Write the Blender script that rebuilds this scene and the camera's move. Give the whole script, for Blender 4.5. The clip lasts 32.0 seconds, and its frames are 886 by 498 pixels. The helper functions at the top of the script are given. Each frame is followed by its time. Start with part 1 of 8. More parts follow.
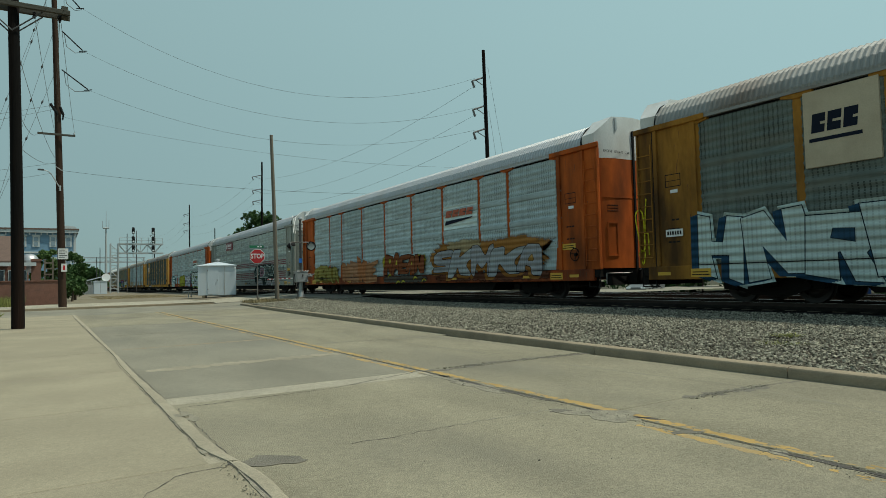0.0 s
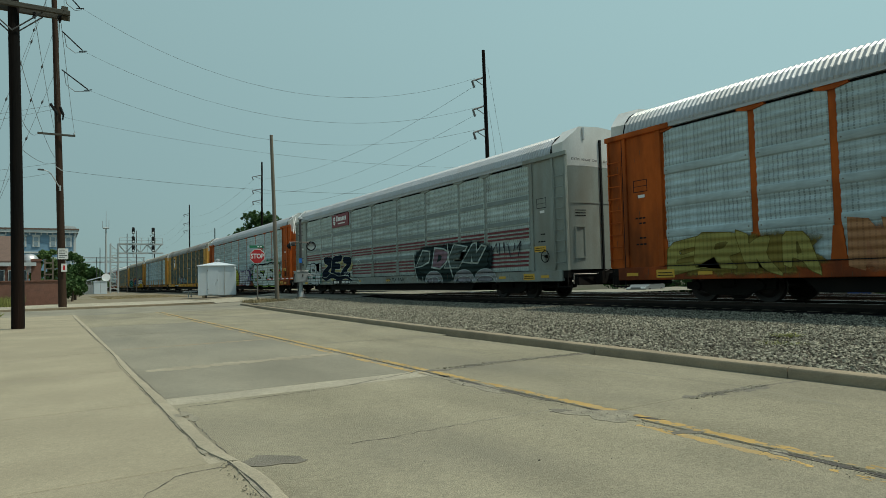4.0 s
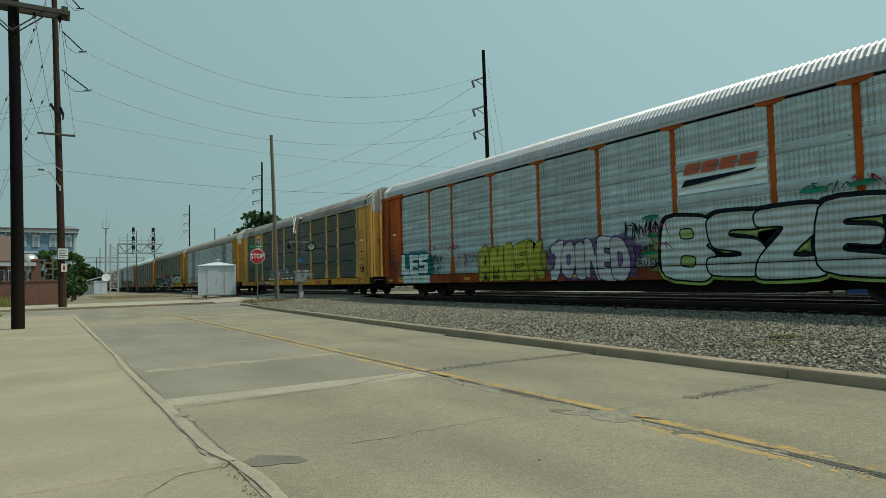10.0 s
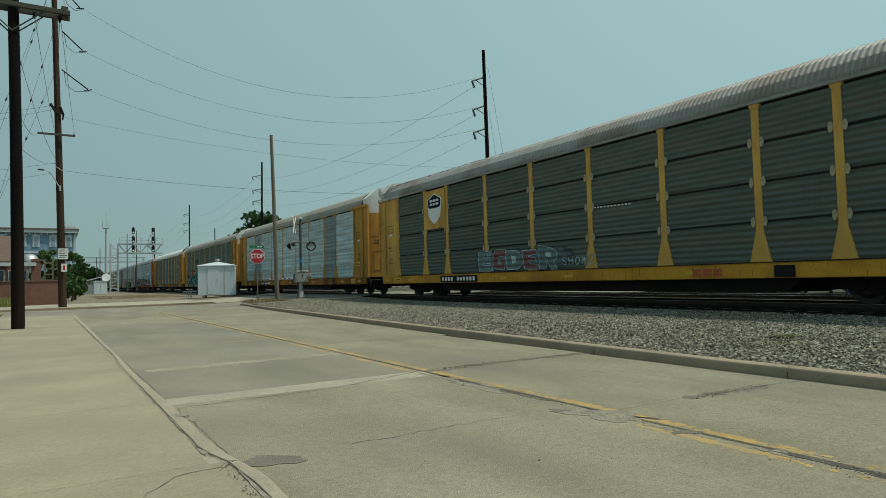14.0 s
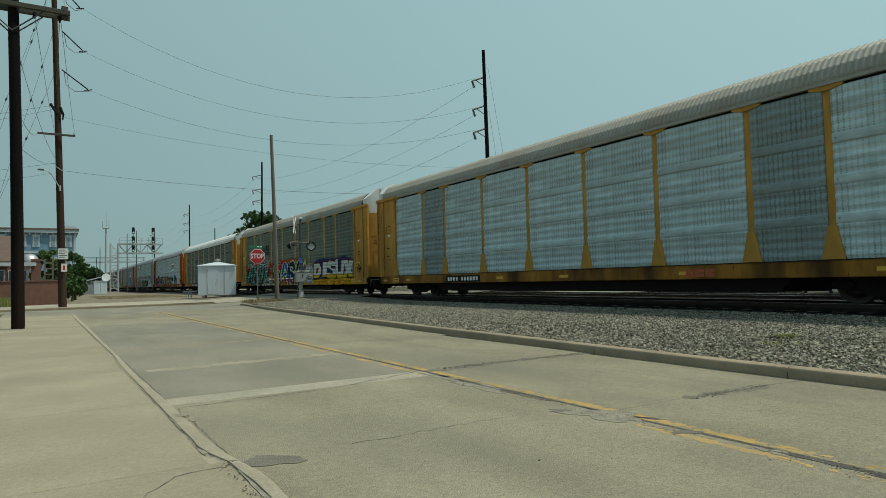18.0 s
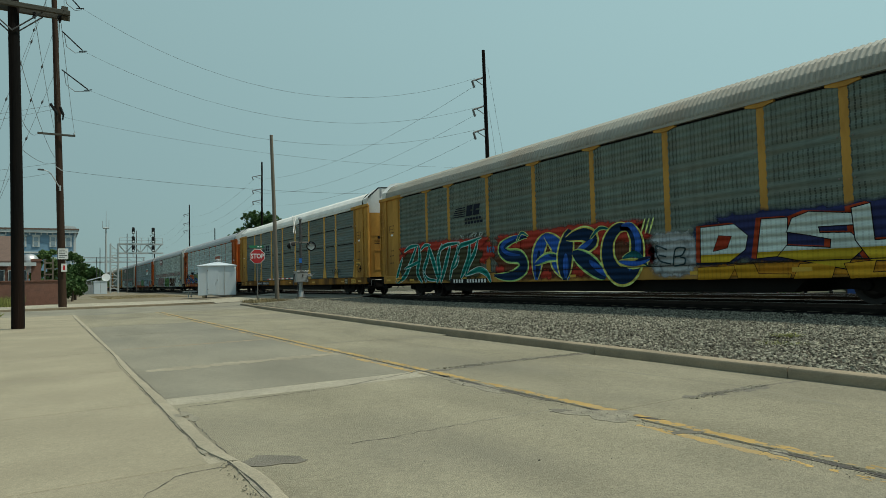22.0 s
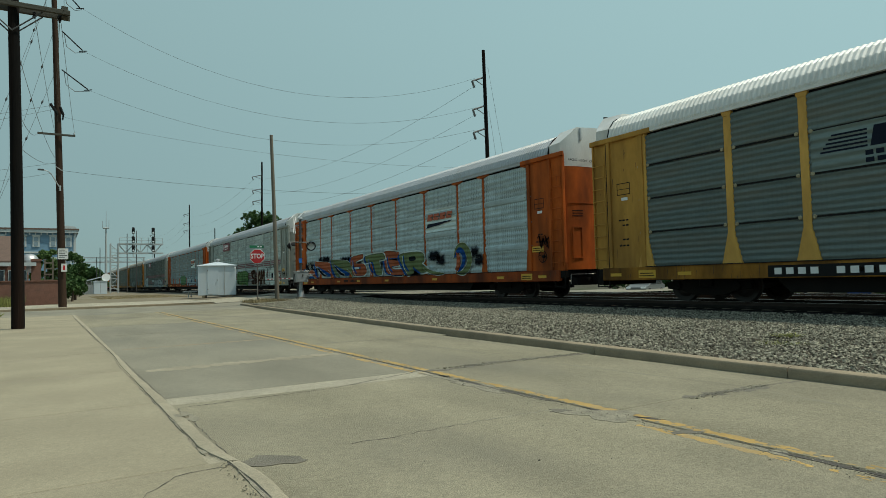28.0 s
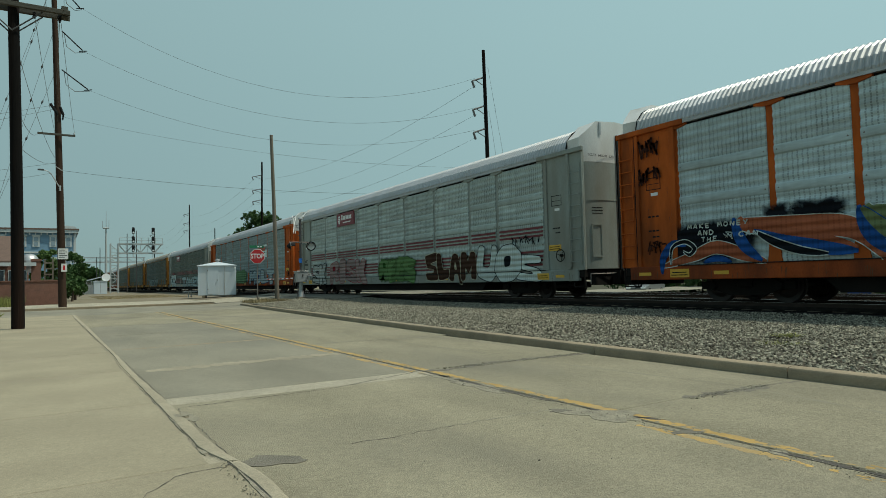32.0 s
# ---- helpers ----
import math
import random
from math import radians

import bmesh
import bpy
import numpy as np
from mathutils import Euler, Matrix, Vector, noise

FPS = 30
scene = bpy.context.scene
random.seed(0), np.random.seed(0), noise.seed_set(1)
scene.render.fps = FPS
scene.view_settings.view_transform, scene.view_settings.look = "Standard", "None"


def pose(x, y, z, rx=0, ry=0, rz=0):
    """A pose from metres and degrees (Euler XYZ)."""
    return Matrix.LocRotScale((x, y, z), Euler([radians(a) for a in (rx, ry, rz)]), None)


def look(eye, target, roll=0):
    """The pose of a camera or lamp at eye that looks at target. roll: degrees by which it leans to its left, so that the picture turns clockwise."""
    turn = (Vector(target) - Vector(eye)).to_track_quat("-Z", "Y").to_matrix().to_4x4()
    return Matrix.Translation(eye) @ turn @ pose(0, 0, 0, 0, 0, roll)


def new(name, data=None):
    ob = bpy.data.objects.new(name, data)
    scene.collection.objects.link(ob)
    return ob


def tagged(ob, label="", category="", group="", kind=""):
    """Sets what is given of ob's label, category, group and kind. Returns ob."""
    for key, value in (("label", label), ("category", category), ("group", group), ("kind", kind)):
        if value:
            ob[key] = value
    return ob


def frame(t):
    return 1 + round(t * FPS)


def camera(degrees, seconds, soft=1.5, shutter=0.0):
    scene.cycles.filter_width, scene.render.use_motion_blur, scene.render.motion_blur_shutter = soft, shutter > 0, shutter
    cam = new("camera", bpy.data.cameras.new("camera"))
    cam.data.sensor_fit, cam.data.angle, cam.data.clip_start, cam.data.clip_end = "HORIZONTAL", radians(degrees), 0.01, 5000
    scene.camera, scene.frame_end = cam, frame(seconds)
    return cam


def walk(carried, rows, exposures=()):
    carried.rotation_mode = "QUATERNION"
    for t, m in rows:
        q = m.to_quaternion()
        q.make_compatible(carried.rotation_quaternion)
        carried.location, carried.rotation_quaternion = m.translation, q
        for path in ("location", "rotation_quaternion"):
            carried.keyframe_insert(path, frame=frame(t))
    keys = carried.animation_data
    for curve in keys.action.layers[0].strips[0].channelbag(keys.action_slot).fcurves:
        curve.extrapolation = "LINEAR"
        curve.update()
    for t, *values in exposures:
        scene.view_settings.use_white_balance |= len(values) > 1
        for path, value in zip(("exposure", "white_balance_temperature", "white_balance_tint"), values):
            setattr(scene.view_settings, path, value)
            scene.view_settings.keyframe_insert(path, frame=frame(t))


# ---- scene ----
# The camera stands still on the pavement beside the road.
EYE = Vector((0.0, 0.0, 1.18))
YAW, TILT, LEAN = radians(31.694), radians(2.734), -1.371
WAY = Vector((math.sin(YAW) * math.cos(TILT), math.cos(YAW) * math.cos(TILT), math.sin(TILT)))
cam = camera(70.0, 32.0, soft=0.85)
walk(cam, [(0.0, look(EYE, EYE + WAY, LEAN)), (32.0, look(EYE, EYE + WAY, LEAN))],
     exposures=((0.0, -0.45, 6400, 1.0), (32.0, -0.45, 6400, 1.0)))

# ---- light ----
SUN_AZ = Vector((0.85, -0.52, 0)).normalized()
SUN_ELEV = radians(62.0)
world = bpy.data.worlds.new("world")
world.use_nodes = True
scene.world = world
wn = world.node_tree.nodes
sky = wn.new("ShaderNodeTexSky")
sky.sky_type, sky.sun_disc = "NISHITA", False
sky.sun_elevation = SUN_ELEV
sky.sun_rotation = math.atan2(SUN_AZ.x, SUN_AZ.y)
sky.altitude, sky.air_density, sky.dust_density, sky.ozone_density = 100, 1.1, 1.5, 0.6
# summer haze evens out the sky
haze = wn.new("ShaderNodeMix")
haze.data_type = "RGBA"
# haze is brighter on the sun's side of the sky
sun_way = SUN_AZ * math.cos(SUN_ELEV) + Vector((0, 0, math.sin(SUN_ELEV)))
toward = wn.new("ShaderNodeVectorMath")
toward.operation = "DOT_PRODUCT"
toward.inputs[1].default_value = sun_way
gain = wn.new("ShaderNodeMapRange")
gain.inputs["From Min"].default_value, gain.inputs["From Max"].default_value = -0.2, 0.9
gain.inputs["To Min"].default_value, gain.inputs["To Max"].default_value = 0.87, 1.55
tint = wn.new("ShaderNodeVectorMath")
tint.operation = "SCALE"
tint.inputs[0].default_value = (2.62, 3.74, 3.90)
world.node_tree.links.new(toward.outputs["Value"], gain.inputs["Value"])
world.node_tree.links.new(gain.outputs[0], tint.inputs["Scale"])
world.node_tree.links.new(tint.outputs[0], haze.inputs["B"])
# the haze thins out towards the zenith
up = wn.new("ShaderNodeTexCoord")
up_z = wn.new("ShaderNodeSeparateXYZ")
thin = wn.new("ShaderNodeMapRange")
thin.interpolation_type = "SMOOTHSTEP"
thin.inputs["From Min"].default_value, thin.inputs["From Max"].default_value = 0.35, 0.85
thin.inputs["To Min"].default_value, thin.inputs["To Max"].default_value = 0.92, 0.30
world.node_tree.links.new(up.outputs["Generated"], up_z.inputs[0])
world.node_tree.links.new(up.outputs["Generated"], toward.inputs[0])
world.node_tree.links.new(up_z.outputs["Z"], thin.inputs["Value"])
world.node_tree.links.new(thin.outputs[0], haze.inputs["Factor"])
world.node_tree.links.new(sky.outputs[0], haze.inputs["A"])
wn["Background"].inputs["Strength"].default_value = 0.15
world.node_tree.links.new(haze.outputs["Result"], wn["Background"].inputs["Color"])
sun = new("sun", bpy.data.lights.new("sun", "SUN"))
sun.data.energy, sun.data.angle, sun.data.color = 4.5, radians(0.7), (1.0, 0.93, 0.80)
sun.matrix_world = look((0, 0, 0), -(SUN_AZ * math.cos(SUN_ELEV) + Vector((0, 0, math.sin(SUN_ELEV)))))


# ---- mesh helpers ----
def quad_box(bm, x0, x1, y0, y1, z0, z1):
    v = [bm.verts.new(p) for p in ((x0, y0, z0), (x1, y0, z0), (x1, y1, z0), (x0, y1, z0),
                                   (x0, y0, z1), (x1, y0, z1), (x1, y1, z1), (x0, y1, z1))]
    for f in ((0, 3, 2, 1), (4, 5, 6, 7), (0, 1, 5, 4), (1, 2, 6, 5), (2, 3, 7, 6), (3, 0, 4, 7)):
        bm.faces.new([v[i] for i in f])
    return v


def boxes(*rows):
    bm = bmesh.new()
    for r in rows:
        quad_box(bm, *r)
    return bm


def bevelled(bm, width=0.01, segments=1):
    bmesh.ops.bevel(bm, geom=list(bm.edges), offset=width, segments=segments, affect="EDGES", profile=0.6)
    return bm


def rod(bm, a, b, ra, rb=None, sides=8, caps=True):
    """A round bar from a to b."""
    a, b = Vector(a), Vector(b)
    rb = ra if rb is None else rb
    d = (b - a).normalized()
    u = d.orthogonal().normalized()
    w = d.cross(u)
    rings = []
    for p, r in ((a, ra), (b, rb)):
        rings.append([bm.verts.new(p + (u * math.cos(k * math.tau / sides) + w * math.sin(k * math.tau / sides)) * r) for k in range(sides)])
    for k in range(sides):
        bm.faces.new((rings[0][k], rings[0][(k + 1) % sides], rings[1][(k + 1) % sides], rings[1][k]))
    if caps:
        bm.faces.new(rings[0][::-1])
        bm.faces.new(rings[1])
    return bm


def rods(*rows, sides=8):
    bm = bmesh.new()
    for r in rows:
        rod(bm, *r, sides=sides)
    return bm


def lathe(profile, axis="z", sides=16):
    """A turned body from (radius, height) rows."""
    bm = bmesh.new()
    rings = []
    for r, h in profile:
        ring = []
        for k in range(sides):
            c, s = r * math.cos(k * math.tau / sides), r * math.sin(k * math.tau / sides)
            ring.append(bm.verts.new({"z": (c, s, h), "x": (h, c, s), "y": (s, h, c)}[axis]))
        rings.append(ring)
    for p, q in zip(rings, rings[1:]):
        for k in range(sides):
            bm.faces.new((p[k], p[(k + 1) % sides], q[(k + 1) % sides], q[k]))
    bm.faces.new(rings[0][::-1])
    bm.faces.new(rings[-1])
    return bm


def slab(outline, z0, z1, plane="xy"):
    """A flat plate with the given outline."""
    bm = bmesh.new()
    put = {"xy": lambda a, b, h: (a, b, h), "yz": lambda a, b, h: (h, a, b), "xz": lambda a, b, h: (a, h, b)}[plane]
    low = [bm.verts.new(put(a, b, z0)) for a, b in outline]
    top = [bm.verts.new(put(a, b, z1)) for a, b in outline]
    bm.faces.new(low[::-1])
    bm.faces.new(top)
    for k in range(len(outline)):
        j = (k + 1) % len(outline)
        bm.faces.new((low[k], low[j], top[j], top[k]))
    bmesh.ops.recalc_face_normals(bm, faces=bm.faces)
    return bm


def to_mesh(name, bm, smooth=False):
    me = bpy.data.meshes.new(name)
    bmesh.ops.recalc_face_normals(bm, faces=bm.faces)
    bm.to_mesh(me)
    bm.free()
    if smooth:
        me.shade_smooth()
        me.set_sharp_from_angle(angle=radians(35))
    return me


def part(name, bm, material, parent=None, label="", m=None, smooth=False):
    """Links a bmesh, or a mesh that is shared, as one object under a thing or a part."""
    me = bm if isinstance(bm, bpy.types.Mesh) else to_mesh(name, bm, smooth)
    if not me.materials:
        me.materials.append(material)
    ob = new(name, me)
    if me.materials[0] != material:
        ob.material_slots[0].link = "OBJECT"
        ob.material_slots[0].material = material
    if parent is not None:
        ob.parent = parent
    if m is not None:
        ob.matrix_basis = m
    if label:
        ob["label"] = label
    return ob


def thing(name, label, category, m=None, group="", kind=""):
    ob = new(name)
    ob.empty_display_size = 0.2
    if m is not None:
        ob.matrix_basis = m
    return tagged(ob, label, category, group, kind)


# ---- materials ----
def paint(name, color, rough=0.6, metal=0.0, vary=0.12, scale=3.0, fine=40.0, dirt=None, dirt_amount=0.3, dirt_scale=1.2,
          bump=0.1, bump_scale=60.0, stretch=(1, 1, 1), per_object=0.0, spec=0.5, speck=0.0, speck_scale=85.0, dirt_range=(0.45, 0.75)):
    """A surface with broad and fine variation, dirt in patches and a fine relief."""
    ma = bpy.data.materials.new(name)
    ma.use_nodes = True
    nt = ma.node_tree
    n, l = nt.nodes, nt.links
    bs = n["Principled BSDF"]
    bs.inputs["Roughness"].default_value, bs.inputs["Metallic"].default_value = rough, metal
    bs.inputs["Specular IOR Level"].default_value = spec
    co = n.new("ShaderNodeTexCoord")
    mp = n.new("ShaderNodeMapping")
    mp.inputs["Scale"].default_value = stretch
    l.new(co.outputs["Object"], mp.inputs["Vector"])

    def noise_node(sc, detail=4.0):
        t = n.new("ShaderNodeTexNoise")
        t.inputs["Scale"].default_value, t.inputs["Detail"].default_value = sc, detail
        l.new(mp.outputs[0], t.inputs["Vector"])
        return t

    broad, small = noise_node(scale), noise_node(fine, 3.0)
    add = n.new("ShaderNodeMath")
    add.operation = "ADD"
    l.new(broad.outputs["Fac"], add.inputs[0])
    l.new(small.outputs["Fac"], add.inputs[1])
    rg = n.new("ShaderNodeMapRange")
    rg.inputs["From Min"].default_value, rg.inputs["From Max"].default_value = 0.6, 1.4
    rg.inputs["To Min"].default_value, rg.inputs["To Max"].default_value = 1 - vary, 1 + vary
    l.new(add.outputs[0], rg.inputs["Value"])
    value = rg.outputs[0]
    if per_object:
        info = n.new("ShaderNodeObjectInfo")
        r2 = n.new("ShaderNodeMapRange")
        r2.inputs["To Min"].default_value, r2.inputs["To Max"].default_value = 1 - per_object, 1 + per_object
        l.new(info.outputs["Random"], r2.inputs["Value"])
        mu = n.new("ShaderNodeMath")
        mu.operation = "MULTIPLY"
        l.new(value, mu.inputs[0])
        l.new(r2.outputs[0], mu.inputs[1])
        value = mu.outputs[0]
    for grain in ((speck_scale, speck), (speck_scale * 0.3, speck * 0.5)) if speck else ():
        vo = n.new("ShaderNodeTexVoronoi")
        vo.inputs["Scale"].default_value = grain[0]
        l.new(co.outputs["Object"], vo.inputs["Vector"])
        sr = n.new("ShaderNodeSeparateColor")
        l.new(vo.outputs["Color"], sr.inputs[0])
        gr = n.new("ShaderNodeMapRange")
        gr.inputs["To Min"].default_value, gr.inputs["To Max"].default_value = 1 - grain[1], 1 + grain[1]
        l.new(sr.outputs[0], gr.inputs["Value"])
        mg = n.new("ShaderNodeMath")
        mg.operation = "MULTIPLY"
        l.new(value, mg.inputs[0])
        l.new(gr.outputs[0], mg.inputs[1])
        value = mg.outputs[0]
    hue = n.new("ShaderNodeVectorMath")
    hue.operation = "SCALE"
    hue.inputs[0].default_value = color
    l.new(value, hue.inputs["Scale"])
    out = hue.outputs[0]
    if dirt:
        d = noise_node(dirt_scale, 6.0)
        dr = n.new("ShaderNodeMapRange")
        dr.inputs["From Min"].default_value, dr.inputs["From Max"].default_value = dirt_range
        dr.inputs["To Max"].default_value = dirt_amount
        l.new(d.outputs["Fac"], dr.inputs["Value"])
        mx = n.new("ShaderNodeMix")
        mx.data_type = "RGBA"
        l.new(dr.outputs[0], mx.inputs["Factor"])
        l.new(out, mx.inputs["A"])
        mx.inputs["B"].default_value = (*dirt, 1)
        out = mx.outputs["Result"]
    l.new(out, bs.inputs["Base Color"])
    if bump:
        b = n.new("ShaderNodeBump")
        b.inputs["Strength"].default_value, b.inputs["Distance"].default_value = bump, 0.02
        t = noise_node(bump_scale, 5.0)
        l.new(t.outputs["Fac"], b.inputs["Height"])
        l.new(b.outputs[0], bs.inputs["Normal"])
    return ma


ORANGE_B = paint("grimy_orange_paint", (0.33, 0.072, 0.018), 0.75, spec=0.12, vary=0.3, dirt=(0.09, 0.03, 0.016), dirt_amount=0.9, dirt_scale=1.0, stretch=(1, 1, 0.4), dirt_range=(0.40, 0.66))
ORANGE = paint("orange_paint", (0.45, 0.10, 0.017), 0.7, spec=0.12, vary=0.15, fine=9.0, bump=0.05, dirt=(0.10, 0.032, 0.012), dirt_amount=0.75, dirt_scale=1.3, stretch=(1, 1, 0.35), dirt_range=(0.40, 0.66))
YELLOW = paint("yellow_paint", (0.48, 0.262, 0.058), 0.75, spec=0.12, vary=0.12, fine=9.0, bump=0.05, dirt=(0.17, 0.085, 0.03), dirt_amount=0.55, dirt_scale=1.3, stretch=(1, 1, 0.35), dirt_range=(0.40, 0.66))
YELLOW_P = paint("pale_yellow_paint", (0.64, 0.375, 0.095), 0.75, spec=0.12, vary=0.12, fine=9.0, bump=0.05, dirt=(0.30, 0.16, 0.05), dirt_amount=0.55, dirt_scale=1.3, stretch=(1, 1, 0.35), dirt_range=(0.40, 0.66))
YELLOW_S = paint("bright_sill_yellow", (0.60, 0.30, 0.035), 0.7, spec=0.15, vary=0.2, dirt=(0.14, 0.05, 0.02), dirt_amount=0.6, dirt_scale=1.6, stretch=(1, 0.5, 0.6))
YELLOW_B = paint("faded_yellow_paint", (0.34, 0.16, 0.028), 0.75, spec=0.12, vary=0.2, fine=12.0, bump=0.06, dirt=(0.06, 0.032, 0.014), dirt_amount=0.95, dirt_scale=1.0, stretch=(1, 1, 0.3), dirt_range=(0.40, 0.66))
GREY_P = paint("grey_paint", (0.27, 0.30, 0.272), 0.6, spec=0.25, dirt=(0.18, 0.15, 0.11), dirt_amount=0.45, stretch=(1, 1, 0.3), dirt_range=(0.40, 0.66))
WHITE_P = paint("white_paint", (0.62, 0.62, 0.59), 0.5, dirt=(0.38, 0.34, 0.27), dirt_amount=0.45, stretch=(1, 1, 0.35))
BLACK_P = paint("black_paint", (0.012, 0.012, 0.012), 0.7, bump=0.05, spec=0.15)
UNDER = paint("underframe_black", (0.009, 0.008, 0.007), 0.9, spec=0.2, dirt=(0.022, 0.016, 0.012), dirt_amount=0.4)
STEEL = paint("dull_steel", (0.20, 0.18, 0.16), 0.5, 0.6)
ROOF_A = paint("galvanised_roof", (0.42, 0.44, 0.45), 0.55, 0.5, dirt=(0.35, 0.33, 0.28), dirt_amount=0.4, dirt_scale=0.7)
ROOF_B = paint("weathered_roof", (0.30, 0.298, 0.255), 0.75, 0.0, dirt=(0.24, 0.17, 0.11), dirt_amount=0.5, dirt_scale=0.6)
ROOF_D = paint("dull_grey_roof", (0.30, 0.305, 0.29), 0.7, 0.2, dirt=(0.15, 0.09, 0.05), dirt_amount=0.8, dirt_scale=0.5)
ROOF_W = paint("pale_roof", (0.72, 0.72, 0.68), 0.55, 0.0, dirt=(0.45, 0.42, 0.35), dirt_amount=0.4, dirt_scale=0.6)
CONCRETE_D = paint("grey_road_concrete", (0.212, 0.196, 0.148), 0.9, vary=0.3, scale=0.9, fine=110, dirt=(0.155, 0.15, 0.122), dirt_amount=0.7, dirt_scale=0.4, bump=0.4, bump_scale=130, per_object=0.06, spec=0.3, speck=0.10, speck_scale=95, stretch=(1, 0.45, 1))
CONCRETE = paint("road_concrete", (0.245, 0.222, 0.156), 0.9, vary=0.32, scale=1.1, fine=110, dirt=(0.175, 0.162, 0.128), dirt_amount=0.75, dirt_scale=0.45,
                 bump=0.6, bump_scale=130, per_object=0.07, spec=0.2, speck=0.14, speck_scale=85, stretch=(1, 0.45, 1))
CONCRETE_L = paint("pale_concrete", (0.335, 0.305, 0.23), 0.9, vary=0.28, scale=1.0, fine=110, dirt=(0.25, 0.23, 0.185), dirt_amount=0.5, dirt_scale=0.6,
                   bump=0.5, bump_scale=130, per_object=0.03, spec=0.3, speck=0.18)
PAVE = paint("pavement_concrete", (0.288, 0.254, 0.178), 0.9, vary=0.22, scale=0.9, fine=130, dirt=(0.245, 0.215, 0.155), dirt_amount=0.55, dirt_scale=0.5,
             bump=0.4, bump_scale=140, per_object=0.05, spec=0.2, speck=0.09, speck_scale=100)
KERB_L = paint("low_kerb_concrete", (0.30, 0.268, 0.195), 0.9, vary=0.25, scale=2.0, fine=110, dirt=(0.21, 0.185, 0.135), dirt_amount=0.6, dirt_scale=1.5, bump=0.4, bump_scale=120, per_object=0.05, spec=0.3, speck=0.12)
KERB = paint("kerb_concrete", (0.272, 0.222, 0.15), 0.9, vary=0.25, scale=2.5, fine=90, dirt=(0.19, 0.165, 0.12), dirt_amount=0.6, dirt_scale=1.8, bump=0.3, bump_scale=90, per_object=0.06, spec=0.3, speck=0.08, speck_scale=110)
TAR = paint("asphalt_patch", (0.145, 0.131, 0.102), 0.9, vary=0.35, fine=60, bump=0.8, bump_scale=80)
RUBBLE = paint("broken_concrete", (0.225, 0.205, 0.152), 0.95, vary=0.45, scale=8, fine=60, bump=1.0, bump_scale=40)
LINE = paint("worn_yellow_line", (0.38, 0.25, 0.075), 0.85, vary=0.35, fine=90, dirt=(0.25, 0.22, 0.155), dirt_amount=0.8, dirt_scale=4.0, bump=0.3)
# near-black so that the deep shade under the train is in the ballast colour
TRACKBED = paint("shade_dark_ballast", (0.03, 0.027, 0.024), 0.95, vary=0.4, scale=6, fine=45, bump=1.0, bump_scale=30, spec=0.0)
DIRT = paint("ballast_bed", (0.06, 0.051, 0.04), 0.95, vary=0.4, scale=6, fine=45, dirt=(0.13, 0.12, 0.105), dirt_amount=0.5, dirt_scale=3, bump=1.0, bump_scale=30, spec=0.05)
EARTH = paint("dry_ground", (0.20, 0.175, 0.13), 0.95, vary=0.2, scale=0.3, fine=4, dirt=(0.14, 0.14, 0.07), dirt_amount=0.5, dirt_scale=0.12, bump=0.6, bump_scale=12, spec=0.05)
# stones between the rails carry the same painted-in shade
DARK_STONE = paint("shade_dark_stone", (0.045, 0.040, 0.034), 0.95, vary=0.4, bump=0.3, spec=0.2)
STONE = paint("ballast_stone", (0.234, 0.22, 0.168), 0.9, vary=0.3, scale=3, fine=25, bump=0.4, spec=0.15)
WOOD = paint("creosoted_wood", (0.006, 0.0055, 0.005), 0.9, vary=0.4, scale=6, fine=60, dirt=(0.045, 0.02, 0.011), dirt_amount=0.45, dirt_scale=1.6, stretch=(1, 1, 0.06), bump=0.7, bump_scale=40, spec=0.1)
WOOD_B = paint("brown_pole_wood", (0.038, 0.024, 0.017), 0.85, vary=0.4, scale=6, fine=60, dirt=(0.07, 0.042, 0.028), dirt_amount=0.6, dirt_scale=1.0, stretch=(1, 1, 0.06), bump=0.7, bump_scale=40, spec=0.1)
WOOD_G = paint("weathered_grey_wood", (0.165, 0.145, 0.115), 0.9, vary=0.25, scale=6, fine=60, dirt=(0.12, 0.10, 0.08), dirt_amount=0.5, stretch=(1, 1, 0.06), bump=0.6, bump_scale=40, spec=0.1)
WOOD_A = paint("dark_grey_wood", (0.075, 0.072, 0.06), 0.9, vary=0.25, scale=6, fine=60, stretch=(0.06, 1, 1), bump=0.5, bump_scale=40, spec=0.1)
IRON = paint("dark_iron", (0.06, 0.06, 0.06), 0.7, 0.2)
WIRE = paint("wire_black", (0.115, 0.118, 0.12), 0.6, bump=0)
GALV = paint("galvanised_steel", (0.42, 0.43, 0.43), 0.45, 0.6, dirt=(0.25, 0.23, 0.2), dirt_amount=0.35)
HUT_P = paint("white_hut_paint", (0.50, 0.56, 0.60), 0.5, vary=0.05, dirt=(0.42, 0.42, 0.38), dirt_amount=0.35, dirt_scale=1.5, stretch=(1, 1, 0.3))
RAIL = paint("rail_rust", (0.04, 0.027, 0.02), 0.7, 0.3)
RAIL_TOP = paint("rail_head", (0.5, 0.48, 0.46), 0.3, 0.9)
LEAF = paint("leaves", (0.085, 0.14, 0.04), 0.7, vary=0.5, scale=0.6, fine=6, bump=0.0, spec=0.2)
LEAF_B = paint("dark_leaves", (0.062, 0.115, 0.036), 0.7, vary=0.5, scale=0.6, fine=6, bump=0.0, spec=0.2)
BARK = paint("bark", (0.09, 0.065, 0.045), 0.95, bump=0.8)
DRY_WEED = paint("dry_weeds", (0.21, 0.17, 0.085), 0.9, vary=0.4, scale=2, fine=20, bump=0)
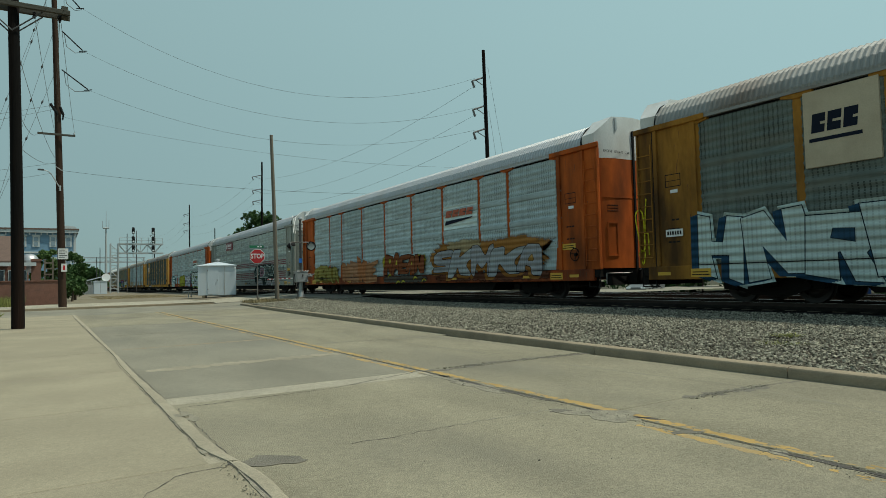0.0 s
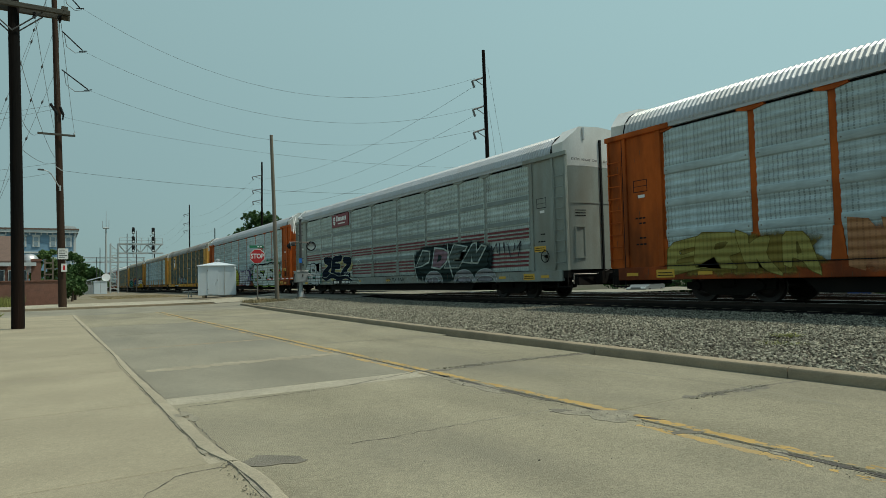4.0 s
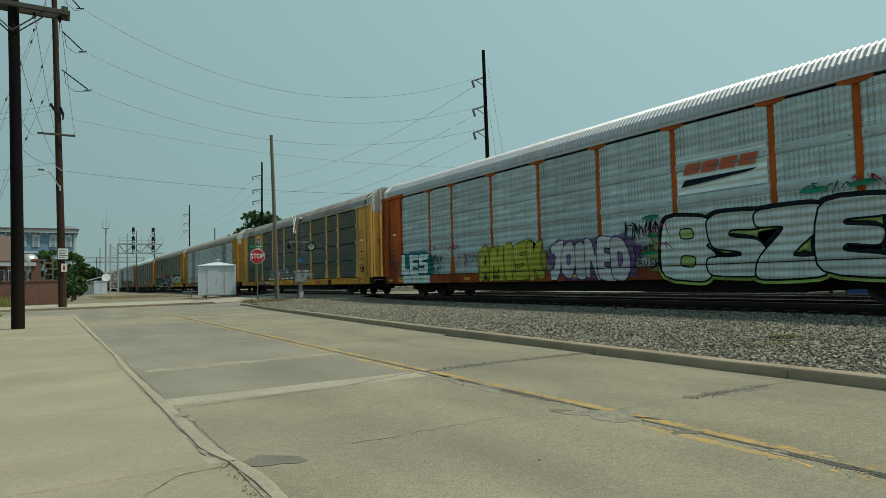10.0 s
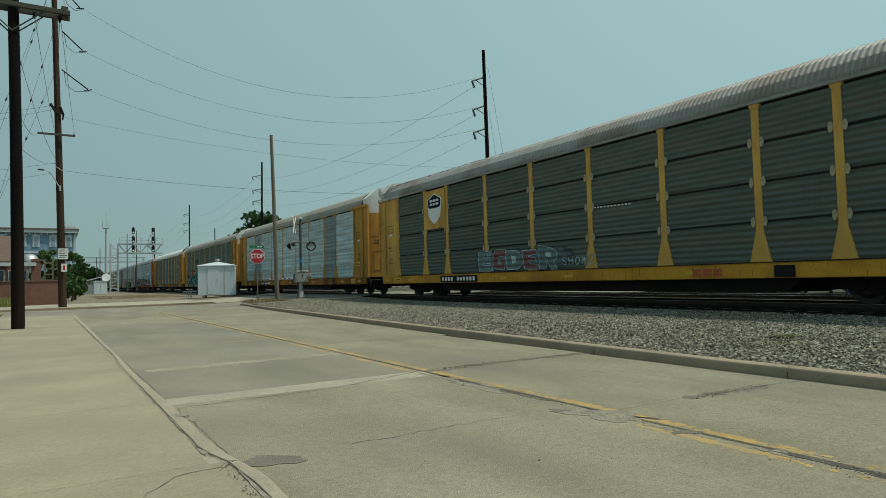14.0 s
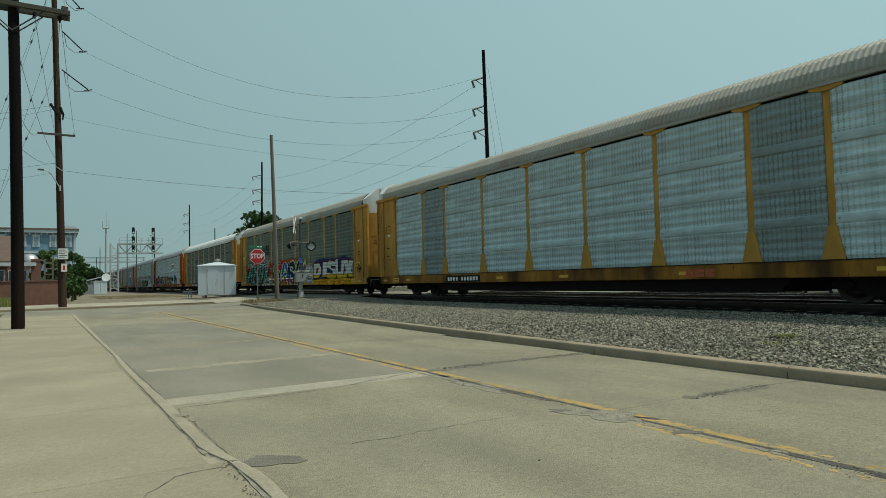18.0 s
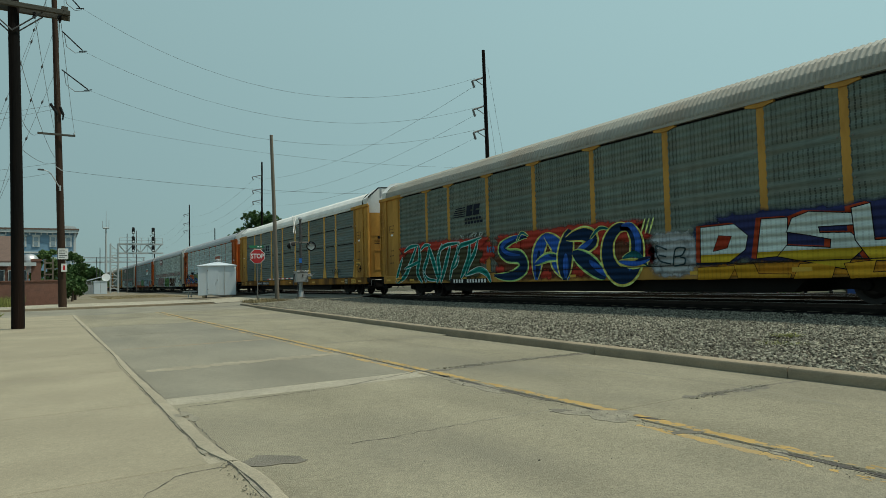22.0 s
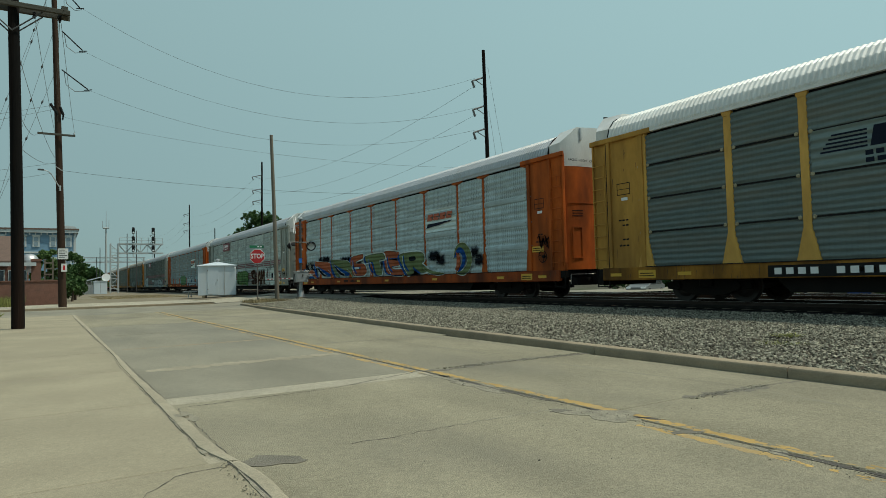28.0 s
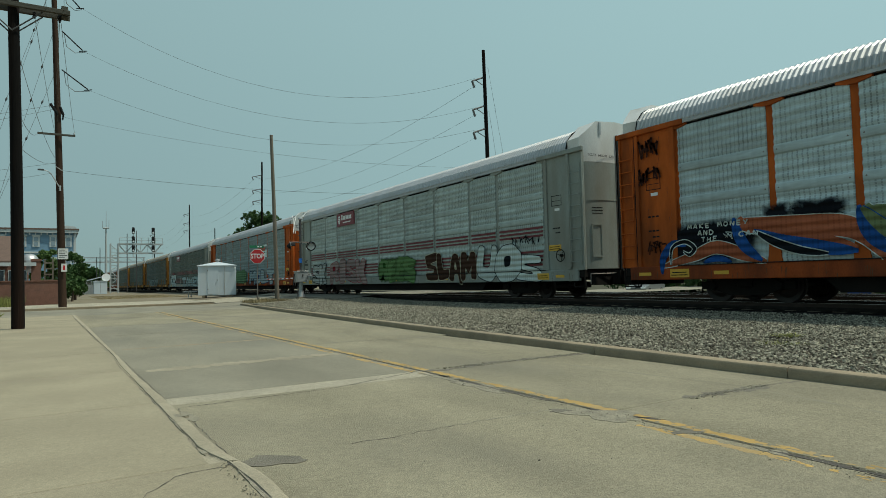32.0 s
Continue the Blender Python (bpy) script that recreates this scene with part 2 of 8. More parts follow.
SILVER = paint("silver_paint", (0.34, 0.365, 0.36), 0.5, dirt=(0.35, 0.33, 0.3), dirt_amount=0.35)
RUST = paint("rust", (0.10, 0.035, 0.015), 0.85, vary=0.4)
YARD = paint("dark_yard_gravel", (0.085, 0.082, 0.066), 0.95, vary=0.4, scale=0.5, fine=8, dirt=(0.05, 0.07, 0.03), dirt_amount=0.6, dirt_scale=0.3, bump=0.6, bump_scale=12, spec=0.0)
PANE_B = paint("curtained_glass", (0.20, 0.26, 0.30), 0.2, vary=0.15, bump=0)
GRIME = paint("brown_grime", (0.085, 0.05, 0.024), 0.9, vary=0.4)
GRASS = paint("dry_grass", (0.20, 0.21, 0.055), 0.9, vary=0.4, scale=2, fine=20, bump=0)
BLUE_W = paint("blue_siding", (0.135, 0.235, 0.325), 0.7, vary=0.08, scale=0.6, stretch=(1, 1, 6), bump=0.2)
TRIM_W = paint("pale_trim", (0.42, 0.45, 0.45), 0.6)
BRICK = paint("red_brick", (0.16, 0.075, 0.052), 0.85, vary=0.3, scale=3, fine=14, dirt=(0.10, 0.06, 0.05), dirt_amount=0.5)
SHINGLE = paint("brown_shingle", (0.115, 0.075, 0.058), 0.9, vary=0.2, fine=10)
DARK_GLASS = paint("dark_glass", (0.03, 0.04, 0.05), 0.12, bump=0)
RED_S = paint("sign_red", (0.45, 0.012, 0.016), 0.45, vary=0.06, bump=0)
WHITE_S = paint("sign_white", (0.75, 0.75, 0.73), 0.5, vary=0.05, bump=0)
GREEN_S = paint("sign_green", (0.015, 0.16, 0.07), 0.5, vary=0.05, bump=0)
RUST_RED = paint("car_paint_red", (0.24, 0.008, 0.014), 0.3, vary=0.04, bump=0)
BLUE_CAR = paint("car_paint_blue", (0.02, 0.07, 0.25), 0.3, vary=0.04, bump=0)
TYRE = paint("tyre_rubber", (0.02, 0.02, 0.02), 0.9)
LENS_C = paint("clear_lens", (0.75, 0.78, 0.78), 0.15, vary=0.03, bump=0)


def panel_metal(name, color, rough=0.85, metal=0.0, holes=0.45, bands=(1.87, 2.7, 3.6), dirt=(0.2, 0.17, 0.12), ribs=False):
    """Perforated corrugated sheet: rows of slots between plain bands, their dark openings painted into the colour."""
    ma = paint(name, color, rough, metal, vary=0.22, scale=1.3, fine=9, dirt=dirt, dirt_amount=0.4, dirt_scale=1.0, stretch=(1, 0.35, 2.2), bump=0.08, per_object=0.10, spec=0.0, dirt_range=(0.42, 0.7))
    nt = ma.node_tree
    n, l = nt.nodes, nt.links
    bs = n["Principled BSDF"]
    src = bs.inputs["Base Color"].links[0].from_socket
    co = n.new("ShaderNodeTexCoord")
    sp = n.new("ShaderNodeSeparateXYZ")
    l.new(co.outputs["Object"], sp.inputs[0])

    def math_node(op, a, b=None):
        m = n.new("ShaderNodeMath")
        m.operation = op
        for k, v in enumerate((a, b)):
            if v is None:
                continue
            if isinstance(v, (int, float)):
                m.inputs[k].default_value = v
            else:
                l.new(v, m.inputs[k])
        return m.outputs[0]

    def stripe(sock, period, width):
        return math_node("LESS_THAN", math_node("FRACT", math_node("DIVIDE", sock, period)), width)

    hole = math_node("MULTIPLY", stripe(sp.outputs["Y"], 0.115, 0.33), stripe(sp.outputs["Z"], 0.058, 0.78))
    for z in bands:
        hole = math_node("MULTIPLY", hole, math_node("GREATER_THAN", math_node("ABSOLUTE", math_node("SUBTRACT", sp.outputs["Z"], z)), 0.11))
    t = n.new("ShaderNodeTexNoise")
    t.inputs["Scale"].default_value = 1.4
    l.new(co.outputs["Object"], t.inputs["Vector"])
    keep = n.new("ShaderNodeMapRange")
    keep.inputs["From Min"].default_value, keep.inputs["From Max"].default_value = 0.35, 0.6
    keep.inputs["To Min"].default_value, keep.inputs["To Max"].default_value = 0.45 * holes, holes
    l.new(t.outputs["Fac"], keep.inputs["Value"])
    # columns of slots differ in darkness, and the sheet between them darkens along
    wide = n.new("ShaderNodeCombineXYZ")
    l.new(sp.outputs["Y"], wide.inputs["Y"])
    cl = n.new("ShaderNodeTexNoise")
    cl.inputs["Scale"].default_value, cl.inputs["Detail"].default_value = 2.6, 3.0
    l.new(wide.outputs[0], cl.inputs["Vector"])
    shut = n.new("ShaderNodeMapRange")
    shut.inputs["From Min"].default_value, shut.inputs["From Max"].default_value = 0.38, 0.62
    shut.inputs["To Min"].default_value, shut.inputs["To Max"].default_value = 0.5, 1.05
    l.new(cl.outputs["Fac"], shut.inputs["Value"])
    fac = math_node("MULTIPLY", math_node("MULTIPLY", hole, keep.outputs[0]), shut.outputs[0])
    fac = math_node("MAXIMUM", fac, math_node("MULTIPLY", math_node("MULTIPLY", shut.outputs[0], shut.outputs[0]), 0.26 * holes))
    if ribs:
        wave = math_node("SINE", math_node("MULTIPLY", sp.outputs["Z"], math.tau / 0.2))
        b = n.new("ShaderNodeBump")
        b.inputs["Strength"].default_value, b.inputs["Distance"].default_value = 1.0, 0.018
        l.new(wave, b.inputs["Height"])
        l.new(b.outputs[0], bs.inputs["Normal"])
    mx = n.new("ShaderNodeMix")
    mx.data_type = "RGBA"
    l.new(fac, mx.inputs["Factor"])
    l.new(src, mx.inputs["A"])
    # near-black stands for the unlit inside behind the slots
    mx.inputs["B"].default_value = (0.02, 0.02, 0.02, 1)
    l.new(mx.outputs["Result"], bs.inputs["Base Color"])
    return ma


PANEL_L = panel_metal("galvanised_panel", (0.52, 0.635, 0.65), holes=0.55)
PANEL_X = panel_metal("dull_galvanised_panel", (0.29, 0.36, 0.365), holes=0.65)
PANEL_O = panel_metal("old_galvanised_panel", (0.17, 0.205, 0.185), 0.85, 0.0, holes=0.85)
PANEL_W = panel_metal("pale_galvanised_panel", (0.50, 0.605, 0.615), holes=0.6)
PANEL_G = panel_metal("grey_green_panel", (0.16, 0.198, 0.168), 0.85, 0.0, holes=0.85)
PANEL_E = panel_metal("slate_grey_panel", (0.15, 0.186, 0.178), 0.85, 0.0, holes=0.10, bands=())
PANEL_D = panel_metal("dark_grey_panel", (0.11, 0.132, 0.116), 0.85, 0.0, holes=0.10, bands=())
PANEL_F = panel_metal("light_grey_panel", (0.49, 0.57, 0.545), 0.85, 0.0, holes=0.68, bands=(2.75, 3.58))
# ---- ground, road and tracks ----
RAIL_Z = 0.42            # top of the rails over the road
SIDE = 14.295            # the train's near side
MID = SIDE + 1.5         # middle of the train's track
KERB_R = lambda y: float(np.interp(y, [5, 11], [6.88, 7.14])) if y < 11 else 7.14 + 1.46 * ((y - 11) / 23) ** 1.15


def ribbon(name, xs_zs, y0, y1, step=None):
    """A sheet along the track with the given cross-section."""
    bm = bmesh.new()
    ys = [y0, y1] if not step else list(np.arange(y0, y1 + step * 0.5, step))
    rows = [[bm.verts.new((x, y, z)) for x, z in xs_zs] for y in ys]
    for a, b in zip(rows, rows[1:]):
        for k in range(len(xs_zs) - 1):
            bm.faces.new((a[k], a[k + 1], b[k + 1], b[k]))
    return bm


GROUND_ROWS = [(-2500, 0.04), (-6, 0.04), (-2.75, 0.06), (-2.6, -0.06), (8.7, -0.06), (10.5, 0.05), (12.6, 0.10), (13.9, 0.12), (15.2, 0.28), (25.5, 0.24), (28.5, -0.25), (33, -0.62), (2500, -0.64)]
tagged(part("ground", ribbon("ground", GROUND_ROWS, -400, 3000), EARTH), "dry bare ground with sparse weeds around the railway", "ground", kind="structure")
# road bed and gravel bed lie over it
bed = [(7.2, 0.085), (9.5, 0.185), (12.6, 0.275), (13.4, 0.30), (14.2, 0.33), (17.4, 0.33), (18.2, 0.31), (24, 0.31), (25, 0.26)]
tagged(part("track_bed", ribbon("track_bed", [(13.3, 0.195), (14.2, 0.23), (MID - 0.9, 0.235), (MID - 0.76, 0.332), (17.4, 0.332), (18.2, 0.312), (24, 0.312), (26.5, 0.20), (28.6, -0.24)], -60, 31.2), TRACKBED), "ballast under the rails, coloured dark for the train's shade", "ballast", kind="structure")


def bed_z(x, y):
    """Height of the gravel bed, which dips beside the rails and rises again towards the crossing."""
    dip = 0.10 * np.interp(x, [9.5, 12.6], [0, 1]) * np.interp(y, [25, 30.5], [1, 0])
    return np.interp(x, [a for a, _ in bed], [b for _, b in bed]) - dip + np.where(y > 31, 0.02, 0)


def bed_mesh():
    """The gravel bed from the bent kerb up to the rails, with a corner by the crossing."""
    bm = bmesh.new()
    rows = []
    for y in [-60, -20, 0, 5] + list(np.arange(9, 35.5, 1.0)):
        x0, x1 = KERB_R(y) + 0.13, 13.4 if y < 31.2 else 12.9
        xs = [x0 + (x1 - x0) * k / 8 for k in range(9)]
        rows.append([bm.verts.new((x, y, float(bed_z(x, y)))) for x in xs])
    for a, b in zip(rows, rows[1:]):
        for k in range(8):
            bm.faces.new((a[k], a[k + 1], b[k + 1], b[k]))
    return bm


tagged(part("gravel_bed", bed_mesh(), DIRT), "grey crushed stone bed beside the rails", "gravel", kind="structure")
far_bed = [(13.2, 0.305), (14.2, 0.335), (17.4, 0.335), (18.2, 0.315), (24, 0.315), (26.5, 0.20), (28.6, -0.24)]
tagged(part("track_bed", ribbon("track_bed", far_bed, 40.5, 700), TRACKBED), "crushed stone bed under the far tracks, coloured dark as in shade", "gravel", kind="structure")


def height(x):
    """Height of the gravel bed at x."""
    return float(np.interp(x, [a for a, _ in bed], [b for _, b in bed]))


def track(x, y0, y1, label):
    t = thing("railway_track", label, "railway track", pose(x, 0, 0), kind="structure")
    for s in (-0.755, 0.755):
        r = part("rail", boxes((s - 0.075, s + 0.075, y0, y1, RAIL_Z - 0.17, RAIL_Z - 0.15), (s - 0.012, s + 0.012, y0, y1, RAIL_Z - 0.15, RAIL_Z - 0.04),
                               (s - 0.036, s + 0.036, y0, y1, RAIL_Z - 0.04, RAIL_Z - 0.002)), RAIL, t)
        part("rail_head", boxes((s - 0.03, s + 0.03, y0, y1, RAIL_Z - 0.0019, RAIL_Z)), RAIL_TOP, r, "worn shiny rail head")
    return t


tagged(part("yard", ribbon("yard", [(26.3, 0.245), (28.5, -0.235), (33, -0.60), (260, -0.61)], -60, 31.0), YARD), "dark gravelly yard beyond the tracks", "ground", kind="structure")
tagged(part("yard", ribbon("yard", [(26.8, 0.175), (28.5, -0.232), (33, -0.60), (200, -0.61)], 40.6, 160), YARD), "dark gravelly ground beyond the level crossing", "ground", kind="structure")
tracks = [track(MID, -60, 700, "rusty steel rails with shiny heads on gravel"), track(MID + 4.4, -60, 700, "second pair of rusty rails beyond the train")]
tie = to_mesh("sleeper", bevelled(boxes((-1.3, 1.3, -0.11, 0.11, RAIL_Z - 0.33, RAIL_Z - 0.172)), 0.012))
for t in tracks:
    for k in range(90):
        part("sleeper", tie, WOOD, t, m=pose(0, -16 + 0.55 * k, 0, 0, 0, random.uniform(-1, 1)))

# the road: concrete slabs in two lanes, with open joints
road = tagged(part("road", ribbon("road", [(0.9, -0.035), (7.15, -0.035)], -30, 46), RUBBLE), "worn concrete road with cracked slabs and a double yellow line", "road", kind="structure")


def slab_piece(parent, x0, x1, y0, y1, z0, z1, material, name="slab", jag=0.0):
    bm = bmesh.new()
    quad_box(bm, x0, x1, y0, y1, z0, z1)
    bmesh.ops.bevel(bm, geom=[e for e in bm.edges if all(v.co.z > (z0 + z1) / 2 for v in e.verts)], offset=0.008, segments=1, affect="EDGES")
    return part(name, bm, material, parent)


left_y = [-12, -6, -1.2, 6.78, 7.22, 9.72, 13.35, 17.3, 21.5, 26.0, 31.0]
right_y = [-12, -6, 0.2, 3.98, 7.08, 11.5, 15.8, 20.4, 25.5, 31.0]
for a, b in zip(left_y, left_y[1:]):
    slab_piece(road, 0.80, 4.06, a + 0.003, b - 0.003, -0.1, random.uniform(-0.001, 0.001), CONCRETE_L if b - a < 1 else (CONCRETE_D if 7 < a < 20 else CONCRETE))
for a, b in zip(right_y, right_y[1:]):
    slab_piece(road, 4.09, KERB_R(a) if a < 9 else KERB_R(b) - 0.0, a + 0.003, b - 0.003, -0.1, random.uniform(-0.001, 0.001), CONCRETE)
# the cross street
street = tagged(part("road", ribbon("street", [(-160, 0.02), (-8, 0.005), (0, 0.0), (8.0, 0.004), (10.5, 0.12), (12.6, 0.22), (14.2, 0.39), (14.6, 0.41), (17, 0.41), (24, 0.40), (27, 0.22), (30, -0.03), (60, -0.07)], 30.95, 40.4), CONCRETE_D),
                "concrete cross street that climbs to the level crossing", "road", kind="structure")

# kerbs
def kerb(x_of, y0, y1, step, w, z1, label, mat=None, flip=False):
    k = thing("kerb", label, "kerb", kind="structure")
    y = y0
    while y < y1 - 0.01:
        e = min(y + step, y1)
        bm = bmesh.new()
        n = 4
        rows = []
        for i in range(n + 1):
            yy = y + 0.006 + (e - y - 0.012) * i / n
            x = x_of(yy)
            wob = 0.006 * math.sin(yy * 2.3) + 0.004 * math.sin(yy * 7.1)
            prof = ((0, -0.1), (0.002, z1 * 0.55), (0.007, z1 * 0.78), (0.02, z1 * 0.92), (0.045, z1 * 0.985), (0.10, z1 + 0.004), (w, z1), (w, -0.1))
            rows.append([bm.verts.new((x + wob + (w - u if flip else u), yy, z)) for u, z in prof])
        for a, b in zip(rows, rows[1:]):
            for j in range(8):
                bm.faces.new((a[j], a[(j + 1) % 8], b[(j + 1) % 8], b[j]))
        bm.faces.new(rows[0])
        bm.faces.new(rows[-1][::-1])
        part("kerbstone", bm, mat or KERB, k, smooth=True)
        y = e
    return k


kerb(lambda y: KERB_R(y), -14, 35.2, 3.0, 0.17, 0.125, "worn concrete kerb along the gravel")
# the low kerb by the pavement wanders and narrows with distance
LOW_IN = lambda y: float(np.interp(y, [3.6, 4.2, 4.6, 7.7, 10.3, 11.8, 15.4, 28], [0.985, 0.96, 0.872, 0.85, 0.832, 0.862, 0.822, 0.69]))
LOW_OUT = lambda y: float(np.interp(y, [3.9, 4.25, 4.6, 7.0, 9.4, 11, 15.8, 28], [1.10, 1.07, 1.005, 0.985, 0.94, 0.945, 0.92, 0.86]))
low_kerb = thing("kerb", "low crumbling concrete kerb beside the pavement", "kerb", kind="structure")
low_y = [-14, -9, -5, -1.5, 1.2, 4.22, 7.3, 10.4, 13.5, 16.6, 19.7, 22.8, 26, 31]
for y0, y1 in zip(low_y, low_y[1:]):
    bm = bmesh.new()
    rows = []
    n = 12
    for i in range(n + 1):
        y = y0 + 0.005 + (y1 - y0 - 0.01) * i / n
        a, b = LOW_IN(y) + 0.004 * math.sin(9 * y), LOW_OUT(y) + 0.006 * math.sin(7 * y) + 0.004 * math.sin(19 * y)
        rows.append([bm.verts.new((x, y, z)) for x, z in ((a - 0.16, 0.0465), (a, 0.0465), (a + 0.004, 0.056), (b - 0.045, 0.05), (b - 0.012, 0.03), (b, -0.04))])
    for p, q in zip(rows, rows[1:]):
        for k in range(5):
            bm.faces.new((p[k], p[k + 1], q[k + 1], q[k]))
    part("kerbstone", bm, KERB_L, low_kerb, smooth=True)

# pavement
pavement = tagged(part("pavement", ribbon("pavement", [(-2.6, 0.0), (0.9, -0.005)], -14, 30.9), RUBBLE), "pale concrete pavement in large slabs", "pavement", kind="structure")
pave_y = [-14, -9, -5, -1.5, 1.8, 4.25, 6.75, 9.6, 12.45, 15.4, 18.6, 22, 26, 30.9]
for a, b in zip(pave_y, pave_y[1:]):
    slab_piece(pavement, -2.6, 0.96 if b < 4.3 else 0.85, a + 0.004, b - 0.004, -0.08, 0.05 + random.uniform(-0.002, 0.002), PAVE)
# ---- the train ----
WHEEL_STEEL = paint("wheel_steel", (0.025, 0.02, 0.017), 0.6, 0.3)
CAR_L, SILL_Z, PANEL_Z0, EAVE_Z, TOP_Z = 27.1, 0.60, 0.97, 4.80, 5.72
POSTS = [4.66, 6.53, 9.30, 12.10, 14.93, 17.72, 20.55, 22.42]
P0, P1 = 1.92, 25.08
SHARED = {}


def shared(key, make, smooth=False):
    if key not in SHARED:
        SHARED[key] = to_mesh(key, make(), smooth)
    return SHARED[key]


def corrugated(width, z0, z1, waves, deep=0.012, seams=(), bands=()):
    """A sheet with horizontal ribs. It stands in the plane x = 0 and faces -x."""
    bm = bmesh.new()
    n = waves * 6
    rows = []
    for i in range(n + 1):
        z = z0 + (z1 - z0) * i / n
        x = deep * (0.5 + 0.5 * math.cos(i * math.pi / 3))
        x += 0.028 if any(abs(z - s) < (z1 - z0) / n * 0.9 for s in seams) else 0
        near = min([abs(z - b) for b in bands], default=9)
        x = -0.016 * math.sqrt(1 - (near / 0.105) ** 2) if near < 0.105 else x
        rows.append([bm.verts.new((x, 0, z)), bm.verts.new((x, width, z))])
    for a, b in zip(rows, rows[1:]):
        bm.faces.new((a[0], b[0], b[1], a[1]))
    back = [bm.verts.new((0.07, y, z)) for y, z in ((0, z0), (width, z0), (width, z1), (0, z1))]
    bm.faces.new(back)
    bm.faces.new((rows[0][0], rows[0][1], back[1], back[0]))
    bm.faces.new((rows[-1][1], rows[-1][0], back[3], back[2]))
    bm.faces.new([r[0] for r in rows] + [back[3], back[0]])
    bm.faces.new([r[1] for r in rows] + [back[2], back[1]])
    return bm


def post_mesh(flare, recess=0.032, cap_half=0.36):
    """A side post set back between the panels, with a proud cap and a flared foot, facing -x."""
    w = 0.095
    foot = [(-w - flare, PANEL_Z0 - 0.02), (w + flare, PANEL_Z0 - 0.02), (w + flare * 0.75, PANEL_Z0 + 0.15), (w, PANEL_Z0 + 0.75), (-w, PANEL_Z0 + 0.75), (-w - flare * 0.75, PANEL_Z0 + 0.15)]
    cap = [(-w, EAVE_Z - 0.13), (w, EAVE_Z - 0.13), (cap_half, EAVE_Z - 0.07), (cap_half, EAVE_Z + 0.04), (-cap_half, EAVE_Z + 0.04), (-cap_half, EAVE_Z - 0.07)]
    bm = slab(foot, -0.022, 0.07, "yz")
    quad_box(bm, recess, 0.09, -w, w, PANEL_Z0 + 0.7, EAVE_Z - 0.12)
    for ring in (cap,):
        f = [bm.verts.new((-0.022, y, z)) for y, z in ring]
        g = [bm.verts.new((0.07, y, z)) for y, z in ring]
        bm.faces.new(f[::-1])
        bm.faces.new(g)
        for k in range(len(ring)):
            bm.faces.new((f[k], f[(k + 1) % len(ring)], g[(k + 1) % len(ring)], g[k]))
    return bm


ROOF_PROFILE = [(-1.47, EAVE_Z + 0.02), (-1.49, EAVE_Z + 0.12), (-1.42, EAVE_Z + 0.36), (-1.22, EAVE_Z + 0.61), (-0.96, EAVE_Z + 0.76), (-0.5, TOP_Z - 0.09), (0.0, TOP_Z - 0.07)]
ROOF_PROFILE += [(-x, z) for x, z in ROOF_PROFILE[-2::-1]]


def roof_mesh():
    """Corrugated sheet roof with rounded eaves, ribs across the car."""
    bm = bmesh.new()
    y0, y1, step = 0.75, CAR_L - 0.75, 0.035
    n = int((y1 - y0) / step)
    rows = []
    for i in range(n + 1):
        y = y0 + (y1 - y0) * i / n
        out = (0.0, 0.034, 0.034, 0.0)[i % 4]
        row = []
        for x, z in ROOF_PROFILE:
            d = Vector((x, 0, z - 4.3)).normalized() * out
            row.append(bm.verts.new((x + d.x, y, z + d.z)))
        rows.append(row)
    for a, b in zip(rows, rows[1:]):
        for k in range(len(a) - 1):
            bm.faces.new((a[k], a[k + 1], b[k + 1], b[k]))
    bm.faces.new(rows[0])
    bm.faces.new(rows[-1][::-1])
    return bm


def rusty_crests():
    """Rust on the crests of the roof's ribs, thicker towards the tail."""
    rg = random.Random(77)
    bm = bmesh.new()
    y0, step = 0.75, 0.035
    for i in range(1, int((CAR_L - 1.5) / step), 4):
        y = y0 + step * (i + 0.5)
        grow = (y - 12.0) / (CAR_L - 12.0)
        if rg.random() > grow * 1.4:
            continue
        low = rg.uniform(3.0, 4.0) - max(0.0, grow - 0.75) * 6.0
        line = []
        for f in np.linspace(low, 6.0, 6):
            k = min(int(f), 5)
            x, z = (ROOF_PROFILE[k][c] + (ROOF_PROFILE[k + 1][c] - ROOF_PROFILE[k][c]) * (f - k) for c in (0, 1))
            d = Vector((x, 0, z - 4.3)).normalized() * 0.039
            w = 0.022 * rg.uniform(0.5, 1.3)
            line.append([bm.verts.new((x + d.x, y + s * w, z + d.z)) for s in (-1, 1)])
        for a, b in zip(line, line[1:]):
            bm.faces.new((a[0], a[1], b[1], b[0]))
    return bm


def ribbon_over(profile, y0, y1):
    """A raised strip over the roof from eave to eave."""
    bm = bmesh.new()
    rows = [[bm.verts.new((x * 1.012, y, z + 0.04)) for k, (x, z) in enumerate(profile)] for y in (y0, y1)]
    low = [[bm.verts.new((x * 0.97, y, z - 0.05)) for x, z in profile] for y in (y0, y1)]
    for k in range(len(profile) - 1):
        bm.faces.new((rows[0][k], rows[0][k + 1], rows[1][k + 1], rows[1][k]))
        bm.faces.new((low[0][k], low[0][k + 1], rows[0][k + 1], rows[0][k]))
        bm.faces.new((low[1][k], rows[1][k], rows[1][k + 1], low[1][k + 1]))
    return bm


